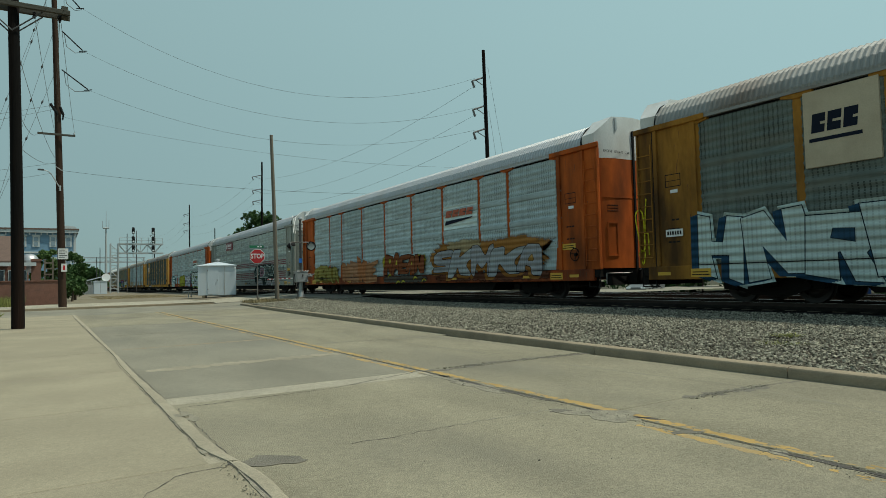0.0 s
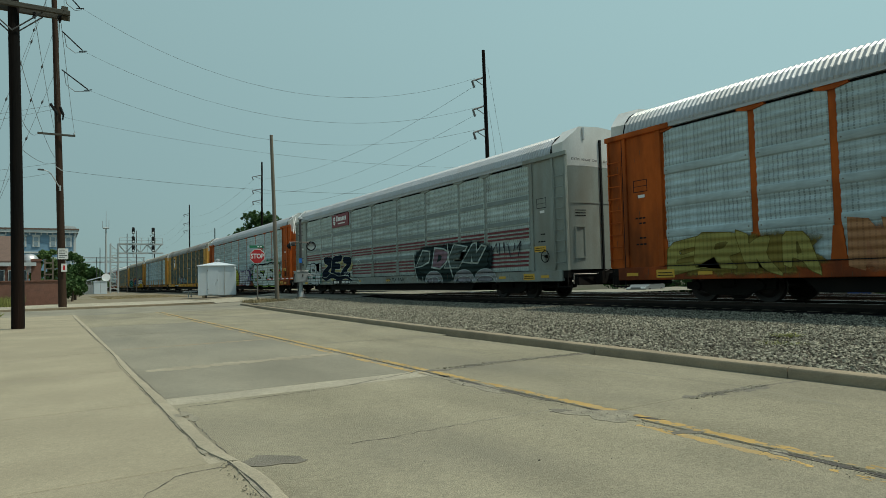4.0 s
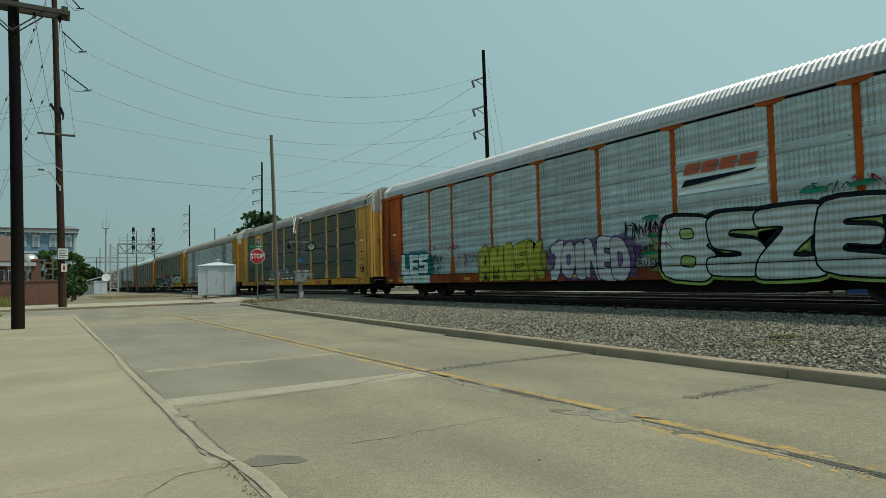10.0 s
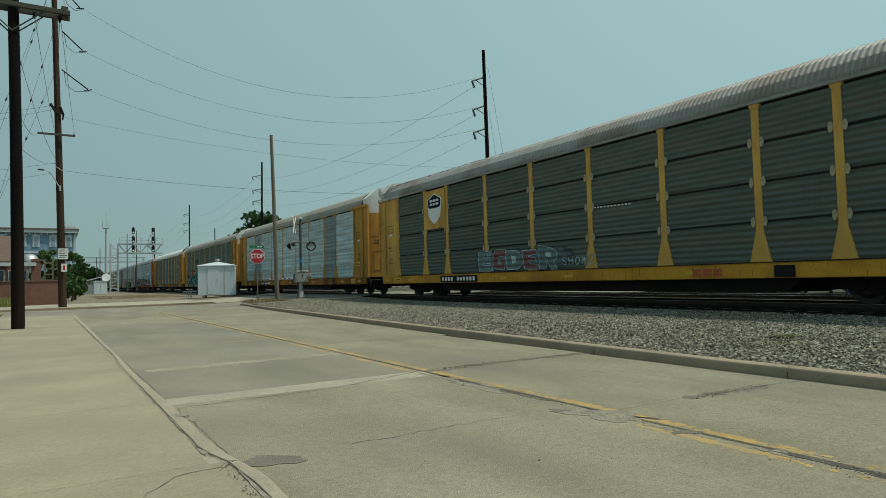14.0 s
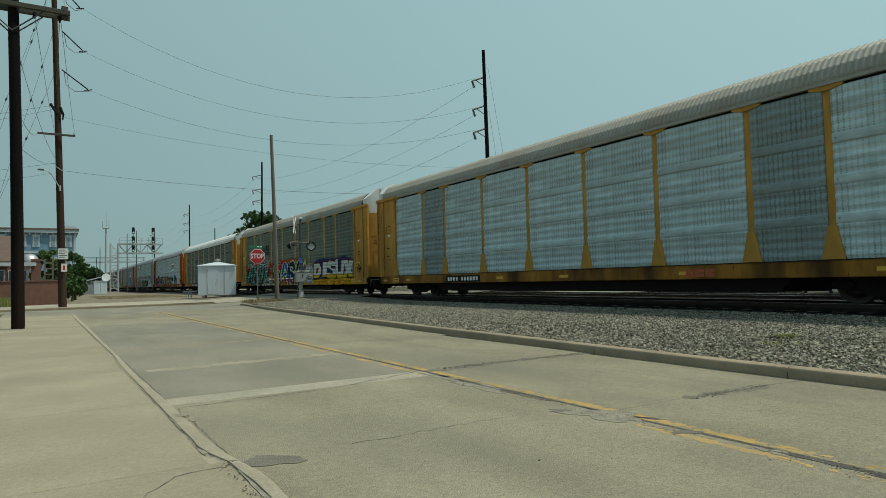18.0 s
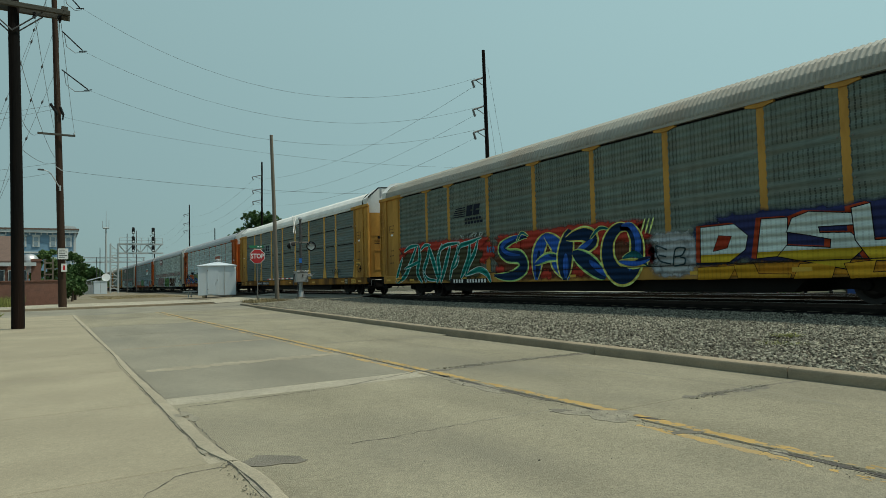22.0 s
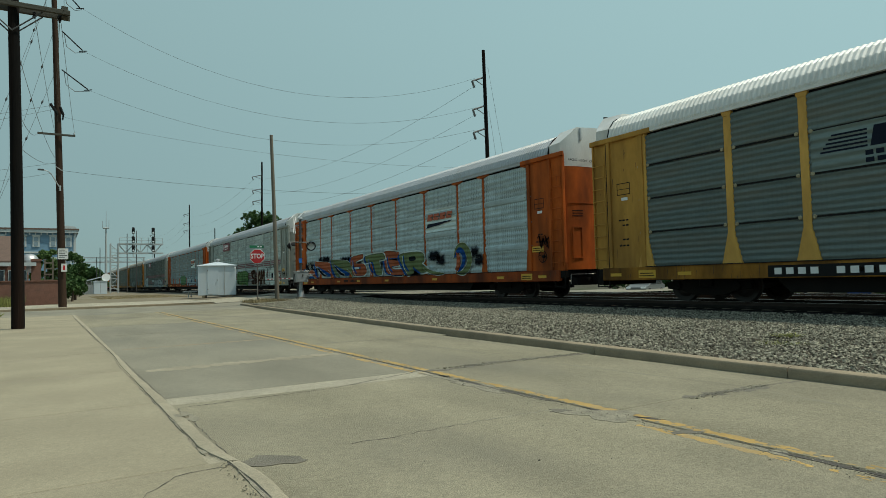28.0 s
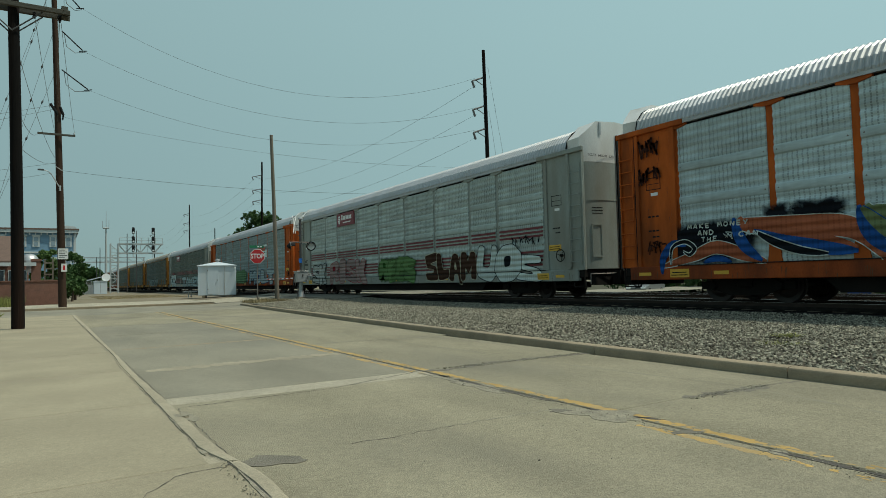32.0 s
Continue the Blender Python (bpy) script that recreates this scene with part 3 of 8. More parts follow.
def end_door(z0, z1, cap=False):
    """The bulging double door that closes an end; y = 0 at the corner, outwards is -y."""
    bm = bmesh.new()
    xs = [-1.44, -1.38, -1.26, -1.06, -0.86, -0.58, -0.28, 0, 0.28, 0.58, 0.86, 1.06, 1.26, 1.38, 1.44]
    bulge = [-0.24 * (1 - abs(x / 1.44) ** 3.5) + 0.05 for x in xs]
    if not cap:
        cols = [((x, b, z0), (x, b, z1)) for x, b in zip(xs, bulge)]
    else:
        top = [float(np.interp(abs(x), [0, 0.86, 1.44], [5.80, 5.75, 5.22])) for x in xs]
        cols = [((x, b, z0), (x, b + 0.02, t)) for x, b, t in zip(xs, bulge, top)]
    f = [[bm.verts.new(p) for p in c] for c in cols]
    g = [[bm.verts.new((p[0], 0.66 if cap else 0.55, p[2] - (0.03 if cap and p[2] > 5 else 0))) for p in c] for c in cols]
    for a, b, c, d in zip(f, f[1:], g, g[1:]):
        bm.faces.new((a[0], b[0], b[1], a[1]))
        bm.faces.new((c[1], d[1], d[0], c[0]))
        bm.faces.new((a[1], b[1], d[1], c[1]))
        bm.faces.new((a[0], c[0], d[0], b[0]))
    for a, c in ((f[0], g[0]), (f[-1], g[-1])):
        bm.faces.new((a[0], a[1], c[1], c[0]))
    return bm


def on_door(*rows, proud=0.012):
    """Flat bars laid on the bulging end door: rows of (x0, x1, z0, z1)."""
    bm = bmesh.new()
    for x0, x1, z0, z1 in rows:
        n = max(1, int((x1 - x0) / 0.12))
        cuts = []
        for i in range(n + 1):
            x = x0 + (x1 - x0) * i / n
            y = -0.24 * (1 - abs(x / 1.44) ** 3.5) + 0.05
            cuts.append([bm.verts.new(p) for p in ((x, y - proud, z0), (x, y - proud, z1), (x, y + 0.03, z1), (x, y + 0.03, z0))])
        for a, b in zip(cuts, cuts[1:]):
            for k in range(4):
                bm.faces.new((a[k], a[(k + 1) % 4], b[(k + 1) % 4], b[k]))
        bm.faces.new(cuts[0])
        bm.faces.new(cuts[-1][::-1])
    return bm


def ladder_mesh(z0, z1, step=0.36):
    """Rungs between two stiles on a corner, facing -x."""
    bm = boxes((-0.02, 0.0, 0.02, 0.05, z0, z1), (-0.02, 0.0, 0.49, 0.52, z0, z1))
    z = z0 + 0.15
    while z < z1:
        rod(bm, (-0.035, 0.03, z), (-0.035, 0.51, z), 0.016, sides=6)
        z += step
    return bm


WHEEL_R = 0.42


def wheelset_mesh():
    """Two wheels on their axle, which turn as one."""
    bm = bmesh.new()
    half = [(0.08, -0.10), (0.20, -0.10), (0.30, -0.03), (0.36, -0.06), (WHEEL_R, -0.065), (WHEEL_R, 0.03), (WHEEL_R + 0.026, 0.045), (WHEEL_R + 0.02, 0.075), (0.34, 0.075), (0.28, 0.02), (0.12, 0.05)]
    prof = [(r, h - 0.755) for r, h in half] + [(0.085, -0.6), (0.085, 0.6)] + [(r, 0.755 - h) for r, h in half[::-1]]
    sides = 24
    rings = [[bm.verts.new((h, r * math.cos(k * math.tau / sides), r * math.sin(k * math.tau / sides))) for k in range(sides)] for r, h in prof]
    for p, q in zip(rings, rings[1:]):
        for k in range(sides):
            bm.faces.new((p[k], p[(k + 1) % sides], q[(k + 1) % sides], q[k]))
    bm.faces.new(rings[0][::-1])
    bm.faces.new(rings[-1])
    return bm


WHEELS = []


def truck(parent, y, k):
    t = part("truck", shared("truck_bolster", lambda: bevelled(boxes((-1.15, 1.15, -0.2, 0.2, 0.38, 0.66)), 0.03)), UNDER, parent, "black cast steel truck", m=pose(0, y, 0))
    frame_outline = [(-1.25, 0.34), (-0.8, 0.30), (-0.45, 0.18), (0.45, 0.18), (0.8, 0.30), (1.25, 0.34), (1.25, 0.52), (0.75, 0.56), (0.42, 0.72), (-0.42, 0.72), (-0.75, 0.56), (-1.25, 0.52)]
    for s in (-1, 1):
        part("side_frame", shared("side_frame", lambda: slab(frame_outline, -0.06, 0.06, "yz")), UNDER, t, m=pose(s * 1.02, 0, 0))
    for wy in (-0.89, 0.89):
        w = part("wheelset", shared("wheelset", wheelset_mesh, True), WHEEL_STEEL, t, "two steel wheels on an axle", m=pose(0, wy, WHEEL_R))
        WHEELS.append((k, w, wy))
        for s in (-1, 1):
            part("bearing_cap", shared("bearing_cap", lambda: lathe([(0.11, -0.05), (0.13, 0.0), (0.10, 0.10)], "x", 12)), UNDER, t, m=pose(s * 1.06, wy, WHEEL_R, 0, 0, 0 if s > 0 else 180))


def bolts(rows, r=0.02):
    bm = bmesh.new()
    for y, z in rows:
        rod(bm, (0.0, y, z), (-0.02, y, z), r, r * 0.7, sides=6)
    return bm


def streaks(n, y0, y1, z0, z1, seed):
    """Thin tapered runs of rust, facing -x."""
    rg = random.Random(seed)
    bm = bmesh.new()
    for i in range(n):
        y, z = rg.uniform(y0, y1), rg.uniform(z0, z1)
        h, w = rg.uniform(0.05, 0.5) ** 1.3, rg.uniform(0.003, 0.009)
        h = min(h, z - z0 + 0.1)
        x = -0.0001 * i / n
        bm.faces.new([bm.verts.new(p) for p in ((x, y - w, z), (x, y - w * 0.7, z - h * 0.6), (x, y, z - h), (x, y + w * 0.6, z - h * 0.5), (x, y + w, z))])
    return bm


def small_print():
    """Two dark bars that stand for the small print of a warning plate."""
    return shared("print_bar", lambda: boxes((-0.0085, -0.0065, 0.05, 0.57, 0.05, 0.075), (-0.0085, -0.0065, 0.08, 0.54, 0.12, 0.145)))


def autorack(k, style):
    """One covered car-carrying wagon; y = 0 at its front corner, z = 0 on the rails."""
    body, roofm, panelm, capm = style["body"], style["roof"], style["panel"], style.get("cap", WHITE_P)
    car = thing("autorack_wagon", style["label"], "train wagon", pose(MID, 0, RAIL_Z), group="wagons of the freight train")
    lbl = style.get("panel_label", "")
    # underframe and sills
    part("underframe", shared("underframe", lambda: slab([(0.2, 0.86), (5.4, 0.86), (6.0, 0.27), (CAR_L - 6.0, 0.27), (CAR_L - 5.4, 0.86), (CAR_L - 0.2, 0.86), (CAR_L - 0.2, 0.96), (0.2, 0.96)], -1.3, 1.3, "yz")), UNDER, car, "black underframe")
    for s in (-1, 1):
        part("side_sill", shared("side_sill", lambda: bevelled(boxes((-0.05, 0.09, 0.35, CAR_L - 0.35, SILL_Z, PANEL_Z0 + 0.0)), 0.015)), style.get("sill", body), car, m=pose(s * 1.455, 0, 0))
        part("eave_rail", shared("eave_rail", lambda: boxes((-0.05, 0.06, 0.1, CAR_L - 0.1, EAVE_Z - 0.015, EAVE_Z + 0.06))), roofm, car, m=pose(s * 1.455, 0, 0))
    roof = part("roof", shared("roof", roof_mesh), roofm, car, style.get("roof_label", "ribbed sheet metal roof"))
    if style.get("rusty"):
        part("rust_stain", rusty_crests(), RUST, roof, "rust along the crests of the roof sheets")["kind"] = "stuff"
    # side panels and posts
    edges = [P0] + POSTS + [P1]
    for s in (-1, 1):
        for i, (a, b) in enumerate(zip(edges, edges[1:])):
            w = b - a - 0.17
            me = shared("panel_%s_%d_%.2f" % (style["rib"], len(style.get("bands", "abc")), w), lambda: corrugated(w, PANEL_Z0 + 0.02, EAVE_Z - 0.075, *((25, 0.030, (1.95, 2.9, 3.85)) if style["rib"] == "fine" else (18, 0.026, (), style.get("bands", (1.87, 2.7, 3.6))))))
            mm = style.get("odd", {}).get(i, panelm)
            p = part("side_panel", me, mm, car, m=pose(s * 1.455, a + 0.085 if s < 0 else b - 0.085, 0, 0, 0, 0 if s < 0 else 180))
            for z in (1.95, 2.9, 3.85) if style["rib"] == "fine" and s < 0 else ():
                part("joint", shared("joint_%.2f" % w, lambda: boxes((-0.003, 0.03, 0.02, w - 0.02, -0.017, 0.017))), BLACK_P, p, "dark joint between two sheets", m=pose(0, 0, z))
        for y in edges:
            part("post", shared("post_%.2f_%.3f" % (style["flare"], style.get("recess", 0.032)), lambda: post_mesh(style["flare"], style.get("recess", 0.032), style.get("cap_half", 0.36))), style.get("post", body), car, m=pose(s * 1.455, y, 0, 0, 0, 0 if s < 0 else 180))
    # solid black box fills the wagon; its colour stands for the unlit inside
    part("interior", shared("interior", lambda: boxes((-1.34, 1.34, 0.5, CAR_L - 0.5, 0.965, EAVE_Z + 0.1))), BLACK_P, car, "solid black filler in place of the unlit decks")
    # the shade in the gap below the panels is laid on as a black strip
    part("drip_edge", shared("drip_edge", lambda: boxes((-0.024, 0.0, P0, P1, 0.966, 0.988))), BLACK_P, car, "black strip that draws the shaded gap under the panels", m=pose(-1.505, 0, 0))
    # end bays: plate, stiffeners, ladder
    for s in (-1, 1):
        for front in (True, False):
            y0 = 0.06 if front else P1
            w = (P0 - 0.06) if front else (CAR_L - 0.06 - P1)
            mirror = front == (s > 0)            # the corner is at the local end
            base = pose(s * 1.455, y0 if s < 0 else y0 + w, 0, 0, 0, 0 if s < 0 else 180)
            c = (lambda a, b: (w - b, w - a)) if mirror else (lambda a, b: (a, b))   # distances from the corner
            bay_m = style.get("bay", body)
            plate = part("end_bay", shared("bay_plate_%.2f" % w, lambda: bevelled(boxes((-0.005, 0.06, 0, w, PANEL_Z0 - 0.02, EAVE_Z + 0.02)), 0.004)), bay_m, car, m=base)
            key = "%.2f_%d" % (w, mirror)
            if s < 0 and k in (0, 1, 3, 7, 8):
                part("rust_stain", shared("bay_streaks_%d" % (k % 4 * 2 + front), lambda: streaks(18, 0.12, w - 0.2, 1.2, 4.7, k * 2 + front)), GRIME if k % 2 else RUST, plate, m=pose(-0.0085, 0, 0))["kind"] = "stuff"
            part("stiffener", shared("stiff_a_" + key, lambda: bevelled(boxes((-0.07, -0.004, *c(0.60, 0.72), PANEL_Z0, EAVE_Z - 0.05)), 0.012)), bay_m, plate)
            part("stiffener", shared("stiff_b_" + key, lambda: bevelled(boxes((-0.05, -0.004, *c(0.0, 0.06), PANEL_Z0, EAVE_Z)), 0.008)), bay_m, plate)
            part("stiffener", shared("stiff_c_" + key, lambda: bevelled(boxes((-0.055, -0.004, *c(w - 0.16, w), PANEL_Z0, EAVE_Z)), 0.01)), bay_m, plate)
            if not front or s > 0:
                # no slot is cut here: a black strip draws its shade
                part("gap", shared("gap_" + key, lambda: boxes((-0.012, -0.004, *c(0.53, 0.60), PANEL_Z0, EAVE_Z - 0.05))), BLACK_P, plate, "black strip for the shaded slot beside the ladder")
            part("top_beam", shared("top_beam_" + key, lambda: bevelled(boxes((-0.09, 0.0, *c(-0.06, w + 0.3), EAVE_Z - 0.05, EAVE_Z + 0.10)), 0.015)), style.get("beam", bay_m), plate)
            if s < 0:
                part("ladder", shared("ladder", lambda: ladder_mesh(PANEL_Z0 + 0.1, 4.4)), style.get("ladder", bay_m), car, m=pose(-1.52, 0.10 if front else CAR_L - 0.62, 0))
                part("grab_step", shared("grab_step", lambda: boxes((-0.05, 0.1, 0, 0.5, 0.40, 0.43), (-0.05, -0.02, 0, 0.03, 0.40, 0.95), (-0.05, -0.02, 0.47, 0.5, 0.40, 0.95))), UNDER, car, m=pose(-1.42, 0.1 if front else CAR_L - 0.6, 0))
                # yellow warning plates with black bars for their small print
                if front:
                    wp = part("warning_plate", shared("warning_plate", lambda: bevelled(boxes((-0.006, 0.0, 0, 0.62, 0, 0.2)), 0.003)), REFLECT, car, "yellow warning plate", m=pose(-1.461, 1.15, 1.62))
                    part("print_bar", small_print(), BLACK_P, wp)
                wp = part("warning_plate", shared("sill_plate", lambda: boxes((-0.006, 0.0, 0, 0.6, 0, 0.22))), REFLECT, car, "yellow warning plate on the sill", m=pose(-1.5075, 1.75 if front else 24.75, 0.66))
                part("print_bar", small_print(), BLACK_P, wp)
                # stencilled data, illegible, as bars
                yb = 1.18 if front else CAR_L - 1.4
                for r, (dz, n) in enumerate(((2.35, 3), (2.2, 2), (1.95, 3), (1.78, 2), (1.6, 3))):
                    if (r + k + front) % 3:
                        part("stencil_bar", shared("stencil_%d" % n, lambda: boxes(*[(-0.003, 0.0, 0.13 * q, 0.13 * q + 0.1, 0, 0.045) for q in range(n)])), BLACK_P, car, m=pose(-1.4605, yb, dz))
                part("data_plate", shared("data_plate", lambda: bevelled(boxes((-0.008, 0.0, 0, 0.24, 0, 0.09)), 0.003)), WHITE_S, car, "small white data plate", m=pose(-1.461, yb, 2.95))
                part("data_frame", shared("data_frame", lambda: boxes((-0.004, 0, 0, 0.5, 0, 0.02), (-0.004, 0, 0, 0.5, 0.33, 0.35), (-0.004, 0, 0, 0.02, 0, 0.35), (-0.004, 0, 0.48, 0.5, 0, 0.35), (-0.004, 0, 0.02, 0.48, 0.16, 0.175))), BLACK_P, car, m=pose(-1.4605, yb - 0.1, 3.12))
        if s < 0:
            wheel = part("brake_wheel", shared("brake_wheel", lambda: rods(*[((0, 0.2 * math.cos(a), 0.2 * math.sin(a)), (0, 0.2 * math.cos(a + 0.4488), 0.2 * math.sin(a + 0.4488)), 0.014) for a in np.arange(14) * 0.4488], *[((0.03, 0, 0), (0, 0.2 * math.cos(a), 0.2 * math.sin(a)), 0.01) for a in (0.3, 2.4, 4.5)], ((0.1, 0, 0), (0, 0, 0), 0.05), sides=6)), UNDER, car, "round hand brake wheel", m=pose(-1.56, 1.1, 1.45)) if style.get("brake") else None
            if k < 12:
                part("rust_stain", shared("sill_streaks_%d" % (k % 3), lambda: streaks(170, 0.5, CAR_L - 0.5, 0.66, 0.96, 40 + k)), GRIME, car, m=pose(-1.5065, 0, 0))["kind"] = "stuff"
            for y in (1.0, 3.4, 8.2, 12.9, 16.4, 19.2, 23.6, 26.0):
                part("reflector", shared("reflector", lambda: boxes((-0.004, 0, 0, 0.42, 0, 0.09))), REFLECT, car, "yellow reflective strip", m=pose(-1.506, y, 0.72))
    # ends
    for front in (True, False):
        base = pose(0, 0.14, 0) if front else pose(0, CAR_L - 0.14, 0, 0, 0, 180)
        d = part("end_door", shared("end_door", lambda: end_door(0.98, 4.42), True), style.get("end", body), car, m=base, label="bulging end doors")
        part("end_cap", shared("end_cap", lambda: end_door(4.425, TOP_Z, True), True), capm, car, m=base, label="pale band above the end doors")
        part("seam_bar", shared("seam_bar", lambda: boxes((-0.035, 0.035, -0.235, -0.15, 0.95, 5.35))), BLACK_P, d, "black bar where the doors meet")
        part("hatch", shared("hatch", lambda: on_door((-1.14, -1.10, 1.35, 2.42), (-0.80, -0.76, 1.35, 2.42), (-1.10, -0.80, 2.37, 2.42), (-1.10, -0.80, 1.35, 1.40), proud=0.02)), style.get("end", body), d, "narrow framed hatch on the end door")
        part("door_rib", shared("door_rib", lambda: on_door((-1.25, -0.05, 3.18, 3.215), (0.05, 1.25, 3.18, 3.215))), style.get("end", body), d)
        for x in (-0.75, 0.68):
            part("seal_strip", shared("seal_strip_%.2f" % x, lambda: on_door((x, x + 0.07, 5.32, 5.72))), GALV, d, "grey strip on the pale band")
        for x in (-0.42, 0.42) if style.get("rails") else ():
            part("hand_rail", shared("hand_rail", lambda: rods(((-0.2, -0.05, 5.05), (0.2, -0.05, 5.05), 0.013), ((-0.2, -0.05, 5.05), (-0.2, 0.02, 4.97), 0.011), ((0.2, -0.05, 5.05), (0.2, 0.02, 4.97), 0.011), sides=6)), capm, d, m=pose(x, -0.18, 0))
        for r in range(3):
            part("stencil_bar", shared("end_stencil_%d" % r, lambda: on_door((-1.12, -0.72, 2.75 + 0.09 * r, 2.775 + 0.09 * r), proud=0.004)), BLACK_P, d)
        if style.get("damaged"):
            for x0, x1 in ((-0.95, -0.28), (0.25, 0.7)):
                part("dark_patch", shared("dark_patch_%.2f" % x0, lambda: on_door((x0, x1, 3.02, 3.17), proud=0.006)), BLACK_P, d, "black painted-out patch")
            part("cap_edge", shared("cap_edge", lambda: rods(((-1.42, 0.0, 5.24), (-0.86, -0.12, 5.77), 0.035), ((-0.86, -0.12, 5.77), (0, -0.19, 5.82), 0.035), ((0, -0.19, 5.82), (0.86, -0.12, 5.77), 0.035), sides=6)), BLACK_P, d, "black edge along the top")
            part("tear", shared("tear", lambda: on_door((-0.10, 0.06, 3.6, 4.75), (-0.04, 0.09, 2.3, 3.6), (0.0, 0.1, 1.2, 2.3), proud=0.03)), RUST, d, "rusty bent edge where the doors meet")
        part("draft_gear", shared("draft_gear", lambda: boxes((-0.45, 0.45, -0.42, 0.3, 0.50, 0.92), (-1.2, 1.2, -0.12, 0.1, 0.46, 0.72))), UNDER, car, "black coupler housing", m=pose(0, 0, 0) if front else pose(0, CAR_L, 0, 0, 0, 180))
        part("uncoupling_lever", shared("uncoupling_lever", lambda: rods(((-1.4, -0.1, 0.82), (-0.5, -0.2, 0.82), 0.018), ((-0.5, -0.2, 0.82), (-0.2, -0.5, 0.95), 0.018), ((-1.4, -0.1, 0.82), (-1.45, -0.14, 0.5), 0.018), sides=6)), STEEL, car, m=pose(0, 0, 0) if front else pose(0, CAR_L, 0, 0, 0, 180))
        for r in range(8) if style.get("end_ribs") else ():
            x = -1.3 + 0.37 * r
            part("end_rib", shared("end_rib_%d" % r, lambda: bevelled(boxes((x - 0.05, x + 0.05, -0.25 * (1 - abs(x / 1.44) ** 3.5) + 0.02, 0.1, 1.0, 4.42)), 0.012)), style.get("end", body), d)
            part("cap_rib", shared("cap_rib_%d" % r, lambda: bevelled(boxes((x - 0.07, x + 0.07, -0.25 * (1 - abs(x / 1.44) ** 3.5) + 0.005, 0.1, 4.43, float(np.interp(abs(x), [0, 0.86, 1.44], [5.77, 5.72, 5.19])))), 0.012)), capm, d)
            part("rust_streak", shared("rust_streak_%d" % r, lambda: boxes((x + 0.055, x + 0.085, -0.25 * (1 - abs(x / 1.44) ** 3.5) + 0.03, 0.1, 1.2, float(np.interp(abs(x), [0, 0.86, 1.44], [5.7, 5.6, 5.1]))))), RUST, d)
        part("coupler", shared("coupler", lambda: bevelled(boxes((-0.12, 0.12, -0.78, 0.4, 0.62, 0.86), (-0.2, 0.2, -0.85, -0.6, 0.58, 0.9)), 0.03)), UNDER, car, m=pose(0, 0, 0) if front else pose(0, CAR_L, 0, 0, 0, 180))
        part("end_beam", shared("end_beam", lambda: bevelled(boxes((-1.45, 1.45, 0.0, 0.3, 0.70, 0.97)), 0.02)), UNDER, car, m=base)
        hose = shared("air_hose", lambda: rods(((0.35, -0.02, 0.75), (0.38, -0.25, 0.42), 0.02), ((0.38, -0.25, 0.42), (0.30, -0.55, 0.34), 0.02)))
        part("air_hose", hose, TYRE, car, m=pose(0, 0, 0) if front else pose(0, CAR_L, 0, 0, 0, 180))
        trim = shared("roof_trim", lambda: ribbon_over(ROOF_PROFILE, 0.73, 0.755))
        part("roof_end_trim", trim, BLACK_P, car, "dark flashing at the roof's end", m=pose(0, 0, 0) if front else pose(0, CAR_L, 0, 0, 0, 180))
    truck(car, 3.65, k)
    truck(car, CAR_L - 3.65, k)
    # bolts beside each post
    for y in [P0] + POSTS + [P1] if style.get("clips") else ():
        for z in (1.95, 2.9, 3.85):
            for dy in (-0.15, 0.15):
                part("joint_clip", shared("joint_clip", lambda: bevelled(slab([(0.06 * math.cos(a), 0.125 * math.sin(a)) for a in np.arange(14) * math.tau / 14], -0.025, 0.0, "yz"), 0.008)), CLIP, car, "round grey clip at a sheet joint", m=pose(-1.46, y + dy, z))
    for y in [P0] + POSTS + [P1]:
        part("bolt_row", shared("bolt_row_%s" % style["rib"], lambda: bolts([(dy, z) for z in ((1.95, 2.9, 3.85) if style["rib"] == "fine" else (1.87, 2.7, 3.6)) for dy in (-0.16, 0.16)], 0.055 if style["rib"] == "fine" else 0.025)), CLIP if style["rib"] == "fine" else STEEL, car, m=pose(-1.46, y, 0))["kind"] = "stuff"
    return car


CAP_D = paint("rusty_white_cap", (0.46, 0.45, 0.39), 0.7, vary=0.25, dirt=(0.16, 0.08, 0.04), dirt_amount=0.8, dirt_scale=2.2, stretch=(1, 1, 0.3))
CLIP = paint("dull_clip", (0.36, 0.31, 0.20), 0.6, 0.2, vary=0.4, scale=12)
REFLECT = paint("reflective_yellow", (0.62, 0.36, 0.03), 0.45, vary=0.1, bump=0)
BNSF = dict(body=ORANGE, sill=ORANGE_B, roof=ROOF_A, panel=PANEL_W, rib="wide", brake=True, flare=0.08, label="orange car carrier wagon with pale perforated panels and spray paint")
FXE = dict(body=GREY_P, roof=ROOF_A, panel=PANEL_F, rib="wide", bands=(2.75, 3.58), brake=True, flare=0.10, label="grey car carrier wagon with dark red stripes and spray paint")
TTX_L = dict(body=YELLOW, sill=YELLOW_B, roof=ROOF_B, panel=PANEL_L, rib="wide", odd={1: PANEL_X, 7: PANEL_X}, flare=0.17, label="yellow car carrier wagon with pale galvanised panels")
TTX_G = dict(rails=True, recess=0.004, body=YELLOW, roof=ROOF_B, panel=PANEL_G, rib="wide", bands=(), brake=True, flare=0.04, label="yellow car carrier wagon with grey-green panels and bright spray paint")
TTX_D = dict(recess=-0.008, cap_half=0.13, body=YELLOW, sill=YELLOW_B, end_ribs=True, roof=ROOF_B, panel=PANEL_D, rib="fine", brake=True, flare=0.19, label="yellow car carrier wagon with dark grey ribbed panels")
TTX_W = dict(TTX_D, roof=ROOF_W, panel=PANEL_E, end_ribs=False, rails=True, damaged=True, post=YELLOW_P)
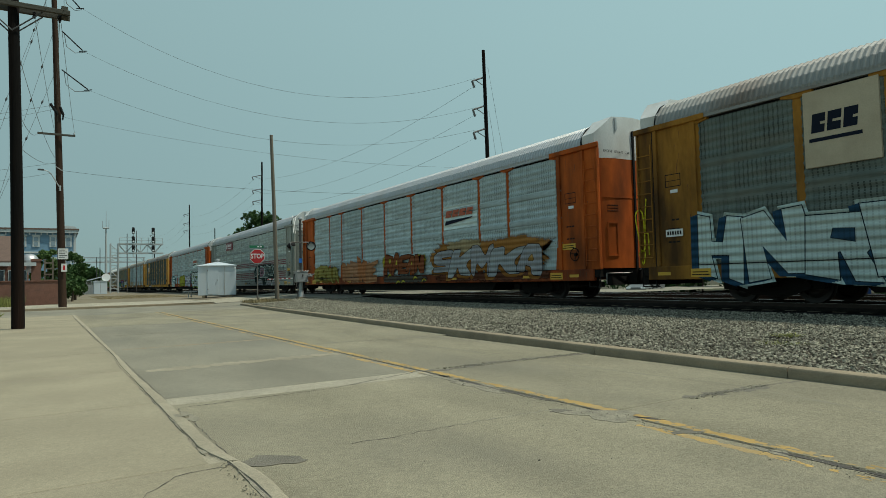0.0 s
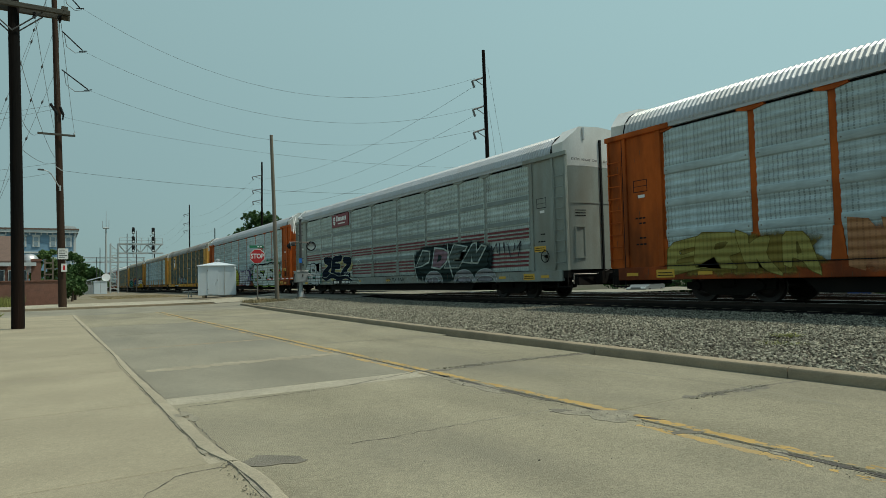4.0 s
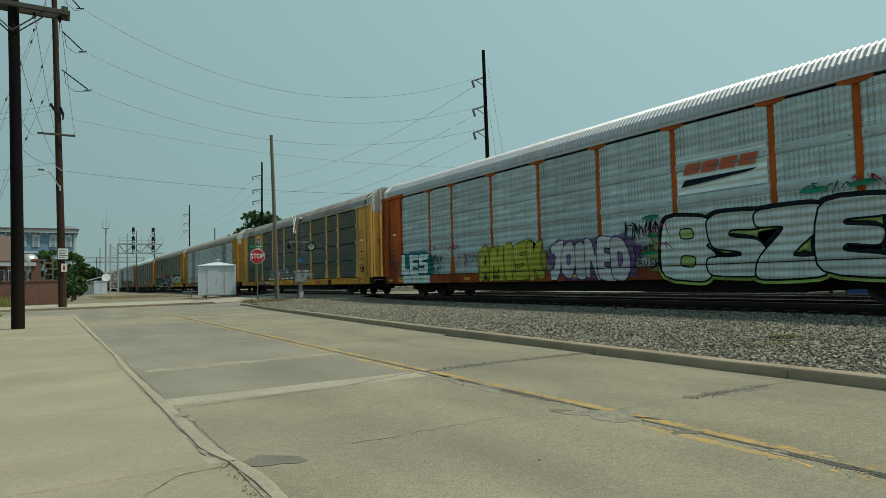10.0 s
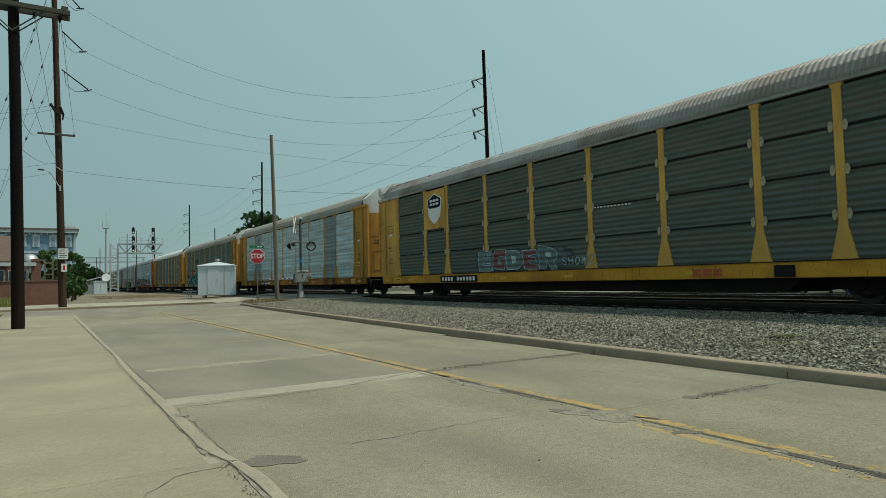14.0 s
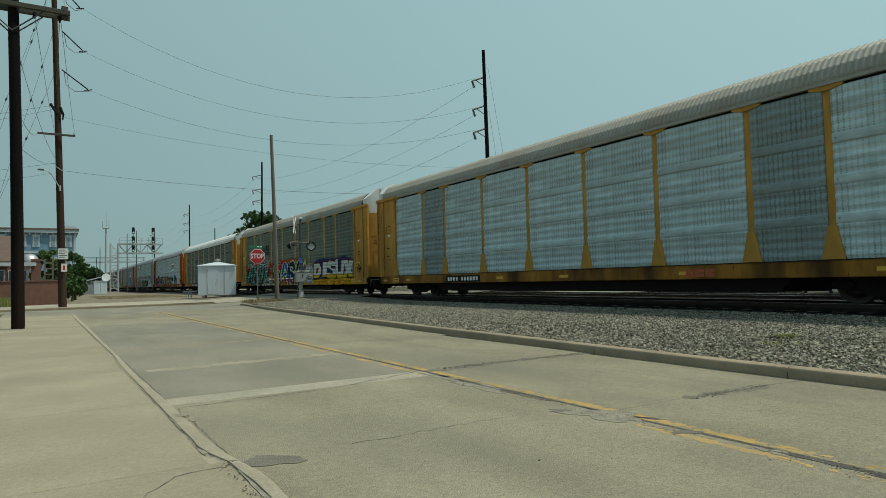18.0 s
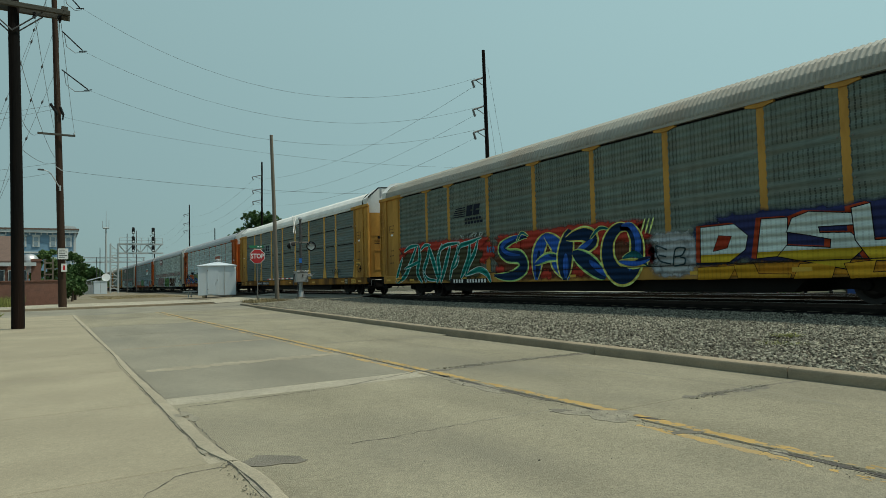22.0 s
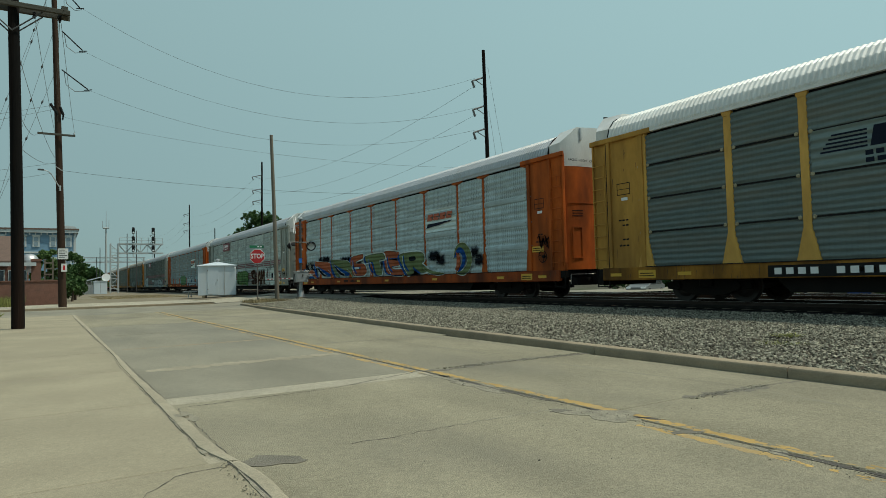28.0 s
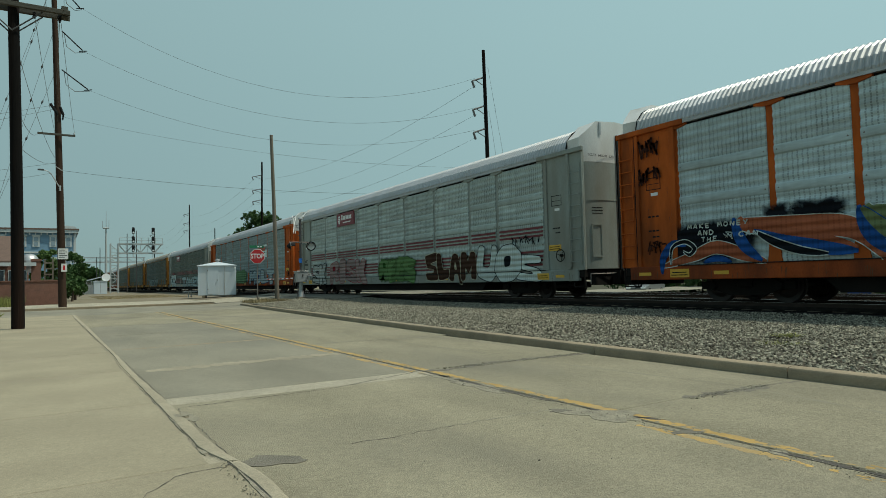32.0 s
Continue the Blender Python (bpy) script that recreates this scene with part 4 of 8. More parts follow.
OLD = dict(TTX_G, body=YELLOW_B, panel=PANEL_O, recess=0.032, label="grimy dull yellow car carrier wagon with dark old panels")
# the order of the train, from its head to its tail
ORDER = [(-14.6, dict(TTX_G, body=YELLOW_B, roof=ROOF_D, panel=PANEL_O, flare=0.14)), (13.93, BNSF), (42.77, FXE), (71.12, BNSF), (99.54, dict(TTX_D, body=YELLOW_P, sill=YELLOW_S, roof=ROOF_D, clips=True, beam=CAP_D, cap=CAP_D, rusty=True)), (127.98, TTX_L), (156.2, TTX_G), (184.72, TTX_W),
         (213.06, BNSF), (241.6, FXE), (270.05, dict(BNSF, panel=PANEL_X)), (298.5, dict(FXE, panel=PANEL_O)), (326.95, OLD), (355.4, OLD), (383.85, OLD), (412.3, dict(BNSF, panel=PANEL_O)), (440.75, OLD), (469.2, OLD), (497.65, OLD), (526.1, OLD)]
CARS = [(s, autorack(k, st)) for k, (s, st) in enumerate(ORDER)]

# ---- poles, wires, signs ----
def wire(name, a, b, sag, label, radius=0.0085, n=18, group="overhead wires"):
    a, b = Vector(a), Vector(b)
    pts = [a.lerp(b, i / n) - Vector((0, 0, sag * 4 * (i / n) * (1 - i / n))) for i in range(n + 1)]
    bm = bmesh.new()
    rings = []
    for i, p in enumerate(pts):
        d = (pts[min(i + 1, n)] - pts[max(i - 1, 0)]).normalized()
        u = d.orthogonal().normalized()
        w = d.cross(u)
        rings.append([bm.verts.new(p + (u * math.cos(k * math.tau / 4) + w * math.sin(k * math.tau / 4)) * radius) for k in range(4)])
    for p, q in zip(rings, rings[1:]):
        for k in range(4):
            bm.faces.new((p[k], p[(k + 1) % 4], q[(k + 1) % 4], q[k]))
    return tagged(part(name, bm, WIRE), label, "wire", group)


def tapered_pole(base, top, r0, r1, n=8, sides=14):
    """A wooden shaft, slightly crooked, in the coordinates of its base."""
    bm = bmesh.new()
    d = Vector(top) - Vector(base)
    rings = []
    for i in range(n + 1):
        f = i / n
        c = d * f + Vector((0.03 * math.sin(3.1 * f), 0.03 * math.sin(4.3 * f), 0)) * r0 * 4
        r = r0 + (r1 - r0) * f
        rings.append([bm.verts.new(c + Vector((math.cos(k * math.tau / sides) * r, math.sin(k * math.tau / sides) * r, 0))) for k in range(sides)])
    for p, q in zip(rings, rings[1:]):
        for k in range(sides):
            bm.faces.new((p[k], p[(k + 1) % sides], q[(k + 1) % sides], q[k]))
    bm.faces.new(rings[0][::-1])
    bm.faces.new(rings[-1])
    return bm


# near pole with a double crossarm
NEAR_BASE, NEAR_TOP = Vector((-0.84, 21.92, 0.045)), Vector((-1.05, 21.92, 10.6))
near_pole = thing("utility_pole", "tall dark creosoted wooden pole beside the pavement", "utility pole", Matrix.Translation(NEAR_BASE))
part("shaft", tapered_pole(NEAR_BASE, NEAR_TOP, 0.168, 0.135), WOOD, near_pole, smooth=True)
for dy in (-0.22, 0.22):
    part("crossarm", bevelled(boxes((-1.5, 1.25, dy - 0.055, dy + 0.055, 9.32, 9.46)), 0.01), WOOD_A, near_pole)
    for s, z in ((-1, 9.3), (1, 9.3)):
        part("brace", rods(((-0.2, dy * 0.9, 8.62), (-0.2 + s * 0.75, dy * 0.9, z), 0.02), sides=6), IRON, near_pole)
part("crossarm_end_block", bevelled(boxes((1.02, 1.2, -0.15, 0.15, 9.27, 9.62)), 0.02), WOOD_A, near_pole)
for x in (-1.2, 0.34, 0.98):
    part("insulator", lathe([(0.03, 0), (0.03, 0.05), (0.06, 0.06), (0.03, 0.09), (0.06, 0.11), (0.03, 0.15), (0.055, 0.17), (0.02, 0.21)], "z", 10), BLACK_P, near_pole, m=pose(x, 0, 9.14))

# far pole across the side street
P2, P2T = Vector((0.48, 41.61, 0.06)), Vector((-0.05, 41.6, 18.9))
far_pole = thing("utility_pole", "very tall brown wooden pole with side arms and notice boards", "utility pole", Matrix.Translation(P2))
part("shaft", tapered_pole(P2, P2T, 0.21, 0.13), WOOD_B, far_pole, smooth=True)
part("crossarm", bevelled(boxes((-1.25, 0.58, -0.34, -0.24, 9.72, 9.83)), 0.01), WOOD_A, far_pole)
part("insulator", lathe([(0.05, 0), (0.05, 0.05), (0.02, 0.12)], "z", 8), GALV, far_pole, m=pose(0.52, -0.29, 9.83))
part("mounting_board", boxes((-0.25, 0.25, -0.29, -0.26, 2.75, 3.35)), WHITE_P, far_pole, "weathered white notice board")
for k in range(5):
    part("notice_bar", boxes((-0.2, 0.1 + 0.1 * (k % 2), -0.294, -0.29, 2.84 + 0.1 * k, 2.875 + 0.1 * k)), IRON, far_pole)
part("notice_bar", boxes((0.0, 0.1, -0.314, -0.31, 2.15, 2.4)), RED_S, far_pole)
part("notice", boxes((-0.08, 0.2, -0.31, -0.28, 2.05, 2.5)), WHITE_P, far_pole, "small white notice")
part("lamp_arm", rods(((-0.16, -0.2, 6.77), (-0.41, -0.3, 7.22), 0.03), ((-0.41, -0.3, 7.22), (-0.57, -0.3, 7.5), 0.028), ((-0.57, -0.3, 7.5), (-0.73, -0.3, 7.66), 0.026), ((-0.73, -0.3, 7.66), (-0.95, -0.3, 7.73), 0.024)), GALV, far_pole)
part("lamp_head", bevelled(boxes((-1.22, -0.92, -0.38, -0.22, 7.69, 7.77)), 0.02), IRON, far_pole, "small grey street lamp head")
part("lamp_bracket", rods(((-0.05, -0.2, 7.75), (-0.35, -0.3, 7.95), 0.02), ((-0.16, -0.2, 6.6), (-0.16, -0.2, 6.9), 0.05)), GALV, far_pole)
for xa, za, xb, zb in ((-0.65, 11.5, -0.32, 11.0), (-0.18, 11.37, -0.02, 10.94)):
    part("fuse_cutout", rods(((xa, -0.3, za), (xb, -0.2, zb), 0.075), ((xb, -0.2, zb), (xb - 0.02, 0, zb - 0.25), 0.04)), BLACK_P, far_pole)
for z, x in ((14.8, 1.05), (12.55, 1.32), (17.3, 0.9)):
    part("strain_insulator", rods(((-0.1, 0, z + 1.05), (x - 0.12, -0.03, z + 0.08), 0.035), ((x - 0.3, -0.03, z + 0.0), (x + 0.1, -0.03, z + 0.08), 0.03)), BLACK_P, far_pole)
    part("jumper_wire", rods(((0.02, 0, z + 0.9), (0.12, 0, z + 0.2), 0.018), ((0.12, 0, z + 0.2), (0.55, 0, z - 0.12), 0.018), ((0.55, 0, z - 0.12), (x, 0, z), 0.018), sides=5), WIRE, far_pole)

# bare weathered pole at the corner
P3, P3T = Vector((10.33, 33.88, 0.2)), Vector((10.1, 33.92, 9.25))
bare_pole = thing("wooden_post", "bare weathered grey wooden pole standing in gravel", "pole", Matrix.Translation(P3))
part("shaft", tapered_pole(P3, P3T, 0.12, 0.085), WOOD_G, bare_pole, smooth=True)


def line_pole(x, y, top, lean=0.0, r=0.17):
    t = thing("utility_pole", "slim dark wooden pole with stand-off insulators beyond the tracks", "utility pole", pose(x, y, 0.2), group="poles beyond the tracks")
    part("shaft", tapered_pole((0, 0, 0), (-lean, 0, top), r, r * 0.65), WOOD, t, smooth=True)
    for z in (top - 2.1, top - 4.05, top - 5.6):
        part("stand_off", rods(((-lean * 0.9, 0, z + 0.25), (-1.15, 0.1, z - 0.1), 0.055), ((-lean * 0.9, 0, z - 0.35), (-0.85, 0.1, z - 0.02), 0.03)), WIRE, t)
        part("insulator", rods(((-1.15, 0.1, z - 0.1), (-0.98, 0.1, z - 0.55), 0.075)), WIRE, t)
    return t


line_pole(25.0, 34.3, 16.4, 0.25)
line_pole(25.0, 89.2, 18.2, -0.2)
line_pole(25.0, 144.2, 18.3, 0)
line_pole(25.0, 199.5, 17.8, 0)
small_pole = thing("utility_pole", "short thin pole far along the tracks", "utility pole", pose(25, 119.2, 0.2))
part("shaft", tapered_pole((0, 0, 0), (0, 0, 11.2), 0.13, 0.08), WOOD, small_pole)

for k, z in enumerate((14.1, 12.15, 10.6)):
    ys = (34.3, 89.2, 144.2, 199.5)
    for a, b in zip(ys, ys[1:]):
        za, zb = (z if a < 50 else z + 1.8, z + 1.8)
        wire("power_line", (24.05, a, za), (24.05, b, zb), 1.7, "thin dark power line between the poles")
for k, (z, x, z2) in enumerate(((17.4, 1.4, 14.6), (14.85, 1.55, 12.6), (12.6, 1.85, 11.1))):
    wire("power_line", (x, 41.57, z), (24.05, 34.4, z2), (2.95, 2.35, 1.95)[k], "thin dark power line that crosses the tracks")
for x, z in ((-1.9, 9.5), (-0.2, 9.45), (0.25, 9.5)):
    wire("power_line", (x, 21.9, z), (x - 0.3, -12.0, 9.7), 0.5, "dark cable between the wooden poles")
# cables from the near pole to the far one
for a, b, sag in (((-0.48, 21.9, 9.15), (0.09, 41.55, 9.85), 0.2), ((0.14, 21.9, 9.16), (0.09, 41.5, 12.2), 0.15), ((0.18, 21.9, 9.16), (1.02, 41.3, 9.93), 0.12), ((0.12, 21.9, 9.14), (0.2, 41.5, 10.6), 0.1),
                  ((-0.85, 21.9, 7.9), (0.12, 41.5, 8.48), 0.4), ((-0.9, 21.9, 6.4), (-0.75, 41.3, 9.8), 0.35), ((-0.9, 21.9, 5.35), (0.15, 41.5, 8.26), 0.25)):
    wire("power_line", a, b, sag, "dark cable between the wooden poles", 0.009)


def guy(a, b, beads, label):
    """A steel stay from a to b with strain insulators along it."""
    g = wire("guy_wire", a, b, 0.0, label, 0.010, 2, "steel stays of the far pole")
    a, b = Vector(a), Vector(b)
    d = (b - a).normalized()
    for f in beads:
        c = a.lerp(b, f)
        part("strain_insulator", rods((c - d * 0.12, c, 0.02, 0.06), (c, c + d * 0.12, 0.06, 0.02), sides=6), IRON, g)
    return g


guy((0.0, 41.6, 15.9), (-4.1, 41.6, 0.05), (0.14, 0.265), "thin slanting steel stay with insulators")
guy((0.05, 41.6, 13.4), (-4.55, 41.6, 0.05), (0.13, 0.29), "thin slanting steel stay with insulators")
guy((-0.05, 41.6, 18.7), (-5.75, 41.6, 0.05), (0.16, 0.27, 0.38), "thin slanting steel stay with insulators")
guy((-0.05, 41.7, 21.2 - 2.4), (-5.2, 41.7, 0.05), (0.2,), "thin slanting steel stay with insulators")
for a, b, sag in (((-0.19, 41.6, 11.5), (-16, 41.0, 7.4), 0.3), ((-0.05, 41.6, 11.3), (-16, 41.2, 7.0), 0.4), ((0.1, 41.6, 8.26), (-16, 41.4, 5.9), 0.4), ((-0.05, 41.5, 7.66), (-16, 41.4, 5.4), 0.5)):
    wire("cable", a, b, sag, "thin cable to the houses", 0.009)
wire("cable", (0.4, 41.6, 7.85), (24.9, 34.3, 6.9), 0.55, "thin cable over the crossing", 0.010)
wire("cable", (0.3, 41.6, 10.95), (24.9, 34.3, 8.6), 0.75, "thin cable over the crossing", 0.007)
wire("guy_wire", (25.1, 34.3, 15.5), (31.0, 38.0, -0.05), 0.0, "steel guy wire of the pole", 0.008, 2)
wire("guy_wire", (25.1, 34.3, 12.5), (30.0, 38.0, -0.05), 0.0, "steel guy wire of the pole", 0.008, 2)


def text_mesh(body, size, depth=0.004, offset=0.0, shear=0.0):
    """Letters of the built-in font as a mesh, in the plane z = 0, centred."""
    cu = bpy.data.curves.new("letters", "FONT")
    cu.body, cu.size, cu.extrude, cu.offset, cu.shear = body, size, depth, offset, shear
    cu.align_x, cu.align_y, cu.resolution_u = "CENTER", "CENTER", 3
    ob = bpy.data.objects.new("letters", cu)
    me = bpy.data.meshes.new_from_object(ob)
    bpy.data.objects.remove(ob)
    bpy.data.curves.remove(cu)
    return me


# stop sign, facing the camera's side of the street
stop = thing("stop_sign", "red octagonal stop sign on a thin steel post", "traffic sign", pose(9.38, 34.26, 0.12, 0, 0, -16))
part("post", bevelled(boxes((-0.03, 0.03, -0.02, 0.02, 0, 2.95)), 0.006), STEEL, stop)
octo = lambda r: [(r * math.cos(math.pi / 8 + k * math.pi / 4), 2.53 + r * math.sin(math.pi / 8 + k * math.pi / 4)) for k in range(8)]
plate = part("plate", slab(octo(0.415), -0.05, -0.035, "xz"), WHITE_S, stop, "white-edged octagonal plate")
part("red_face", slab(octo(0.388), -0.056, -0.05, "xz"), RED_S, plate)
me = text_mesh("STOP", 0.36, 0.002, 0.008)
me.materials.append(WHITE_S)
word = part("word", me, WHITE_S, plate, m=pose(0, -0.06, 2.53, 90, 0, 0))
word.scale = (0.78, 1, 1)
part("street_name_plate", boxes((-0.40, 0.34, -0.012, 0.012, 2.98, 3.12)), GREEN_S, stop, "small green street name plate", m=pose(0, 0, 0, 0, 0, 6))
for k in range(4):
    part("name_bar", boxes((-0.3 + 0.15 * k, -0.2 + 0.15 * k, -0.016, -0.012, 3.02, 3.08)), WHITE_S, stop)

# level-crossing signal with a lowered gate
sig = thing("crossing_signal", "silver level crossing signal with round black lamps and lowered gate", "railway signal", pose(11.99, 34.84, 0.25))
part("mast", lathe([(0.075, 0), (0.065, 4.5)], "z", 12), IRON, sig)
part("base", bevelled(boxes((-0.26, 0.26, -0.26, 0.26, 0, 0.14)), 0.03), KERB, sig, "concrete footing")
for a in (50, -50):
    part("crossbuck_board", bevelled(boxes((-0.60, 0.60, -0.02, 0.0, -0.085, 0.085)), 0.006), WHITE_S, sig, m=pose(-0.32, 0.1, 4.2 + 0.02 * (a > 0)) @ pose(0, 0, 0, 0, 0, 61) @ pose(0, 0.022 * (a > 0), 0, 0, a, 0))
part("crossbuck_arm", rods(((0, 0, 4.2), (-0.34, 0.12, 4.2), 0.025), ((0, 0, 3.95), (-0.2, 0.08, 4.15), 0.015)), GALV, sig)
part("lamp_bar", rods(((-0.66, -0.05, 3.22), (0.66, -0.05, 3.22), 0.03)), STEEL, sig)
for x, turn in ((-0.62, 75), (0.58, -22)):
    lamp = part("lamp", lathe([(0.27, 0.0), (0.27, 0.008), (0.16, 0.02), (0.15, 0.12), (0.03, 0.2)], "y", 20), BLACK_P, sig, "round black signal lamp", m=pose(x, -0.12, 3.0, 0, 0, turn), smooth=True)
    part("lens", lathe([(0.2, -0.012), (0.2, -0.004), (0.05, 0.0)], "y", 16), LENS_C, lamp)
    part("visor", slab([(0.18 * math.cos(a), 0.18 * math.sin(a)) for a in np.linspace(0, math.pi, 9)] + [(0.165 * math.cos(a), 0.165 * math.sin(a)) for a in np.linspace(math.pi, 0, 9)], -0.26, 0.0, "xz"), BLACK_P, lamp)
part("sign_tag", boxes((-0.13, 0.05, -0.09, -0.07, 2.05, 2.30)), paint("blue_tag", (0.02, 0.13, 0.45), 0.5, bump=0), sig, "small blue notice plate")
part("gate_motor", bevelled(boxes((-0.33, 0.33, -0.30, 0.25, 0.95, 1.55)), 0.03), GALV, sig, "silver gate motor box")
part("counterweight_arm", bevelled(boxes((0.28, 0.36, -0.9, 0.4, 1.26, 1.34)), 0.01), GALV, sig)
for k in range(12):
    part("gate_board", bevelled(boxes((-0.36, -0.33, 0.35 + k * 0.42, 0.75 + k * 0.42, 1.16, 1.22)), 0.006), (RED_S if k % 2 else WHITE_S), sig)
for k in range(4):
    part("mast_clamp", rods(((-0.14, 0, 3.6 + k * 0.22), (0.16, 0, 3.6 + k * 0.22), 0.022), sides=6), IRON, sig)
part("bell", lathe([(0.02, 0.12), (0.12, 0.08), (0.14, 0.0), (0.1, -0.03)], "z", 12), GALV, sig, m=pose(0, 0, 4.55))
part("counterweight", bevelled(boxes((0.4, 0.75, -0.12, 0.1, 1.36, 1.42)), 0.01), GALV, sig)
part("pedestal", lathe([(0.24, 0.0), (0.22, 0.12), (0.12, 0.5), (0.1, 0.95)], "z", 12), GALV, sig)
part("conduit", rods(((-0.22, -0.1, 0.0), (-0.2, -0.1, 1.0), 0.03), ((-0.4, 0.1, 0.8), (-0.36, 0.1, 1.45), 0.03), sides=6), IRON, sig)
part("motor_door_handle", boxes((-0.03, 0.03, -0.33, -0.30, 1.25, 1.4)), IRON, sig)
part("motor_lid", bevelled(boxes((-0.36, 0.36, -0.33, 0.28, 1.55, 1.59)), 0.01), GALV, sig)

# signal hut
hut = thing("signal_hut", "small silver-white metal signal hut with a peaked roof", "hut", pose(11.35, 53.2, 0.25, 0, 0, -14))
part("body", bevelled(boxes((-1.42, 1.42, -1.15, 1.15, 0.1, 2.4)), 0.02), HUT_P, hut)
roofbm = bmesh.new()
rim = [roofbm.verts.new(p) for p in ((-1.5, -1.23, 2.4), (1.5, -1.23, 2.4), (1.5, 1.23, 2.4), (-1.5, 1.23, 2.4))]
rim2 = [roofbm.verts.new(v.co + Vector((0, 0, 0.06))) for v in rim]
apex = roofbm.verts.new((0, 0, 2.78))
roofbm.faces.new(rim[::-1])
for k in range(4):
    roofbm.faces.new((rim[k], rim[(k + 1) % 4], rim2[(k + 1) % 4], rim2[k]))
    roofbm.faces.new((rim2[k], rim2[(k + 1) % 4], apex))
part("roof", roofbm, HUT_P, hut)
part("vent", lathe([(0.12, 2.7), (0.12, 2.86), (0.22, 2.88), (0.2, 2.96), (0.02, 3.02)], "z", 12), GALV, hut)
door = part("door", bevelled(boxes((-0.72, 0.08, -1.175, -1.15, 0.2, 2.28)), 0.008), HUT_P, hut, "flush metal door")
part("handle", boxes((0.0, 0.03, -1.22, -1.175, 1.2, 1.34)), STEEL, door)
part("hinge", boxes((-0.72, -0.68, -1.19, -1.175, 0.5, 0.62), (-0.72, -0.68, -1.19, -1.175, 2.0, 2.12)), STEEL, door)
part("corner_strip", boxes((0.52, 0.58, -1.165, -1.15, 0.12, 2.38)), GALV, hut)
part("lamp", lathe([(0.05, 0), (0.08, 0.06), (0.02, 0.12)], "y", 8), LENS_C, hut, "small white lamp", m=pose(1.34, -1.28, 2.24))
for x in (-1.0, 1.0):
    part("footing", boxes((x - 0.12, x + 0.12, -1.1, 1.1, -0.1, 0.1)), KERB, hut)
bench = thing("equipment_stand", "small pale metal stand beside the hut", "equipment stand", pose(9.4, 54.2, 0.2))
part("top", boxes((-0.5, 0.5, -0.2, 0.2, 0.42, 0.52)), GALV, bench)
for x in (-0.1, 0.1):
    part("leg", boxes((x - 0.04, x + 0.04, -0.05, 0.05, 0, 0.42)), GALV, bench)

# signal bridge over the tracks
gantry = thing("signal_bridge", "silver lattice cantilever signal bridge with black signals", "railway signal", pose(0, 107.7, 0.25))
for x in (7.4, 8.45):
    for dy in (-0.5, 0.5):
        part("upright", boxes((x - 0.08, x + 0.08, dy - 0.08, dy + 0.08, 0, 7.5)), SILVER, gantry)
for k in range(7):
    a, b = (7.4, 8.45) if k % 2 else (8.45, 7.4)
    part("lattice_bar", rods(((a, -0.5, 0.3 + k), (b, -0.5, 1.3 + k), 0.045), sides=6), SILVER, gantry)
for z in (6.05, 7.45):
    for dy in (-0.5, 0.5):
        part("beam_chord", boxes((8.4, 14.7, dy - 0.09, dy + 0.09, z - 0.1, z + 0.1)), SILVER, gantry)
for k in range(6):
    a = 8.5 + k
    for dy in (-0.5, 0.5):
        part("lattice_bar", rods(((a, dy, 6.1 if k % 2 else 7.4), (a + 1, dy, 7.4 if k % 2 else 6.1), 0.045), sides=6), SILVER, gantry)
    part("lattice_post", rods(((a, -0.5, 6.1), (a, -0.5, 7.4), 0.04), sides=6), SILVER, gantry)
for k in range(14):
    part("lattice_bar", rods(((7.4, -0.5, 0.2 + k * 0.5), (8.45, -0.5, 0.2 + k * 0.5), 0.035), sides=6), SILVER, gantry)
part("walkway", boxes((8.4, 14.7, -0.45, 0.45, 7.5, 7.55)), SILVER, gantry)
part("handrail", rods(((8.6, -0.5, 8.4), (14.6, -0.5, 8.4), 0.03), ((8.6, -0.5, 8.0), (14.6, -0.5, 8.0), 0.025), sides=6), SILVER, gantry)
for k in range(7):
    part("rail_post", rods(((8.6 + k, -0.5, 7.5), (8.6 + k, -0.5, 8.4), 0.03), sides=6), SILVER, gantry)
for x in (10.45, 13.22):
    part("signal_mast", rods(((x, -0.6, 5.4), (x, -0.6, 9.6), 0.055)), SILVER, gantry)
    for z in (6.75, 8.12, 9.5):
        head = part("signal_head", bevelled(boxes((-0.21, 0.21, -0.1, 0.1, -0.5, 0.5)), 0.09), BLACK_P, gantry, "black signal head", m=pose(x, -0.75, z))
        part("hood", lathe([(0.16, -0.3), (0.2, 0.0)], "y", 14), BLACK_P, head, m=pose(0, -0.1, 0.15))
        part("lens", lathe([(0.14, -0.02), (0.14, 0.0)], "y", 12), LENS_C, head, m=pose(0, -0.1, -0.3))
# far structures along the line
for y, x0, x1, z in ((150, 3.5, 17, 6.1), (168, 2.5, 19, 6.9)):
    far = thing("signal_bridge", "hazy grey lattice bridge far along the tracks", "railway signal", pose(0, y, 0.25))
    for dz in (0, 1.0):
        part("beam_chord", boxes((x0, x1, -0.07, 0.07, z + dz - 0.07, z + dz + 0.07)), GALV, far)
    for k in range(12):
        f = x0 + (x1 - x0) * k / 12
        part("lattice_bar", rods(((f, 0, z + (k % 2)), (f + (x1 - x0) / 12, 0, z + 1 - (k % 2)), 0.04), sides=4), GALV, far)
    for x in (x0 + 0.3, x1 - 0.3):
        part("upright", boxes((x - 0.12, x + 0.12, -0.12, 0.12, 0, z + 1)), GALV, far)
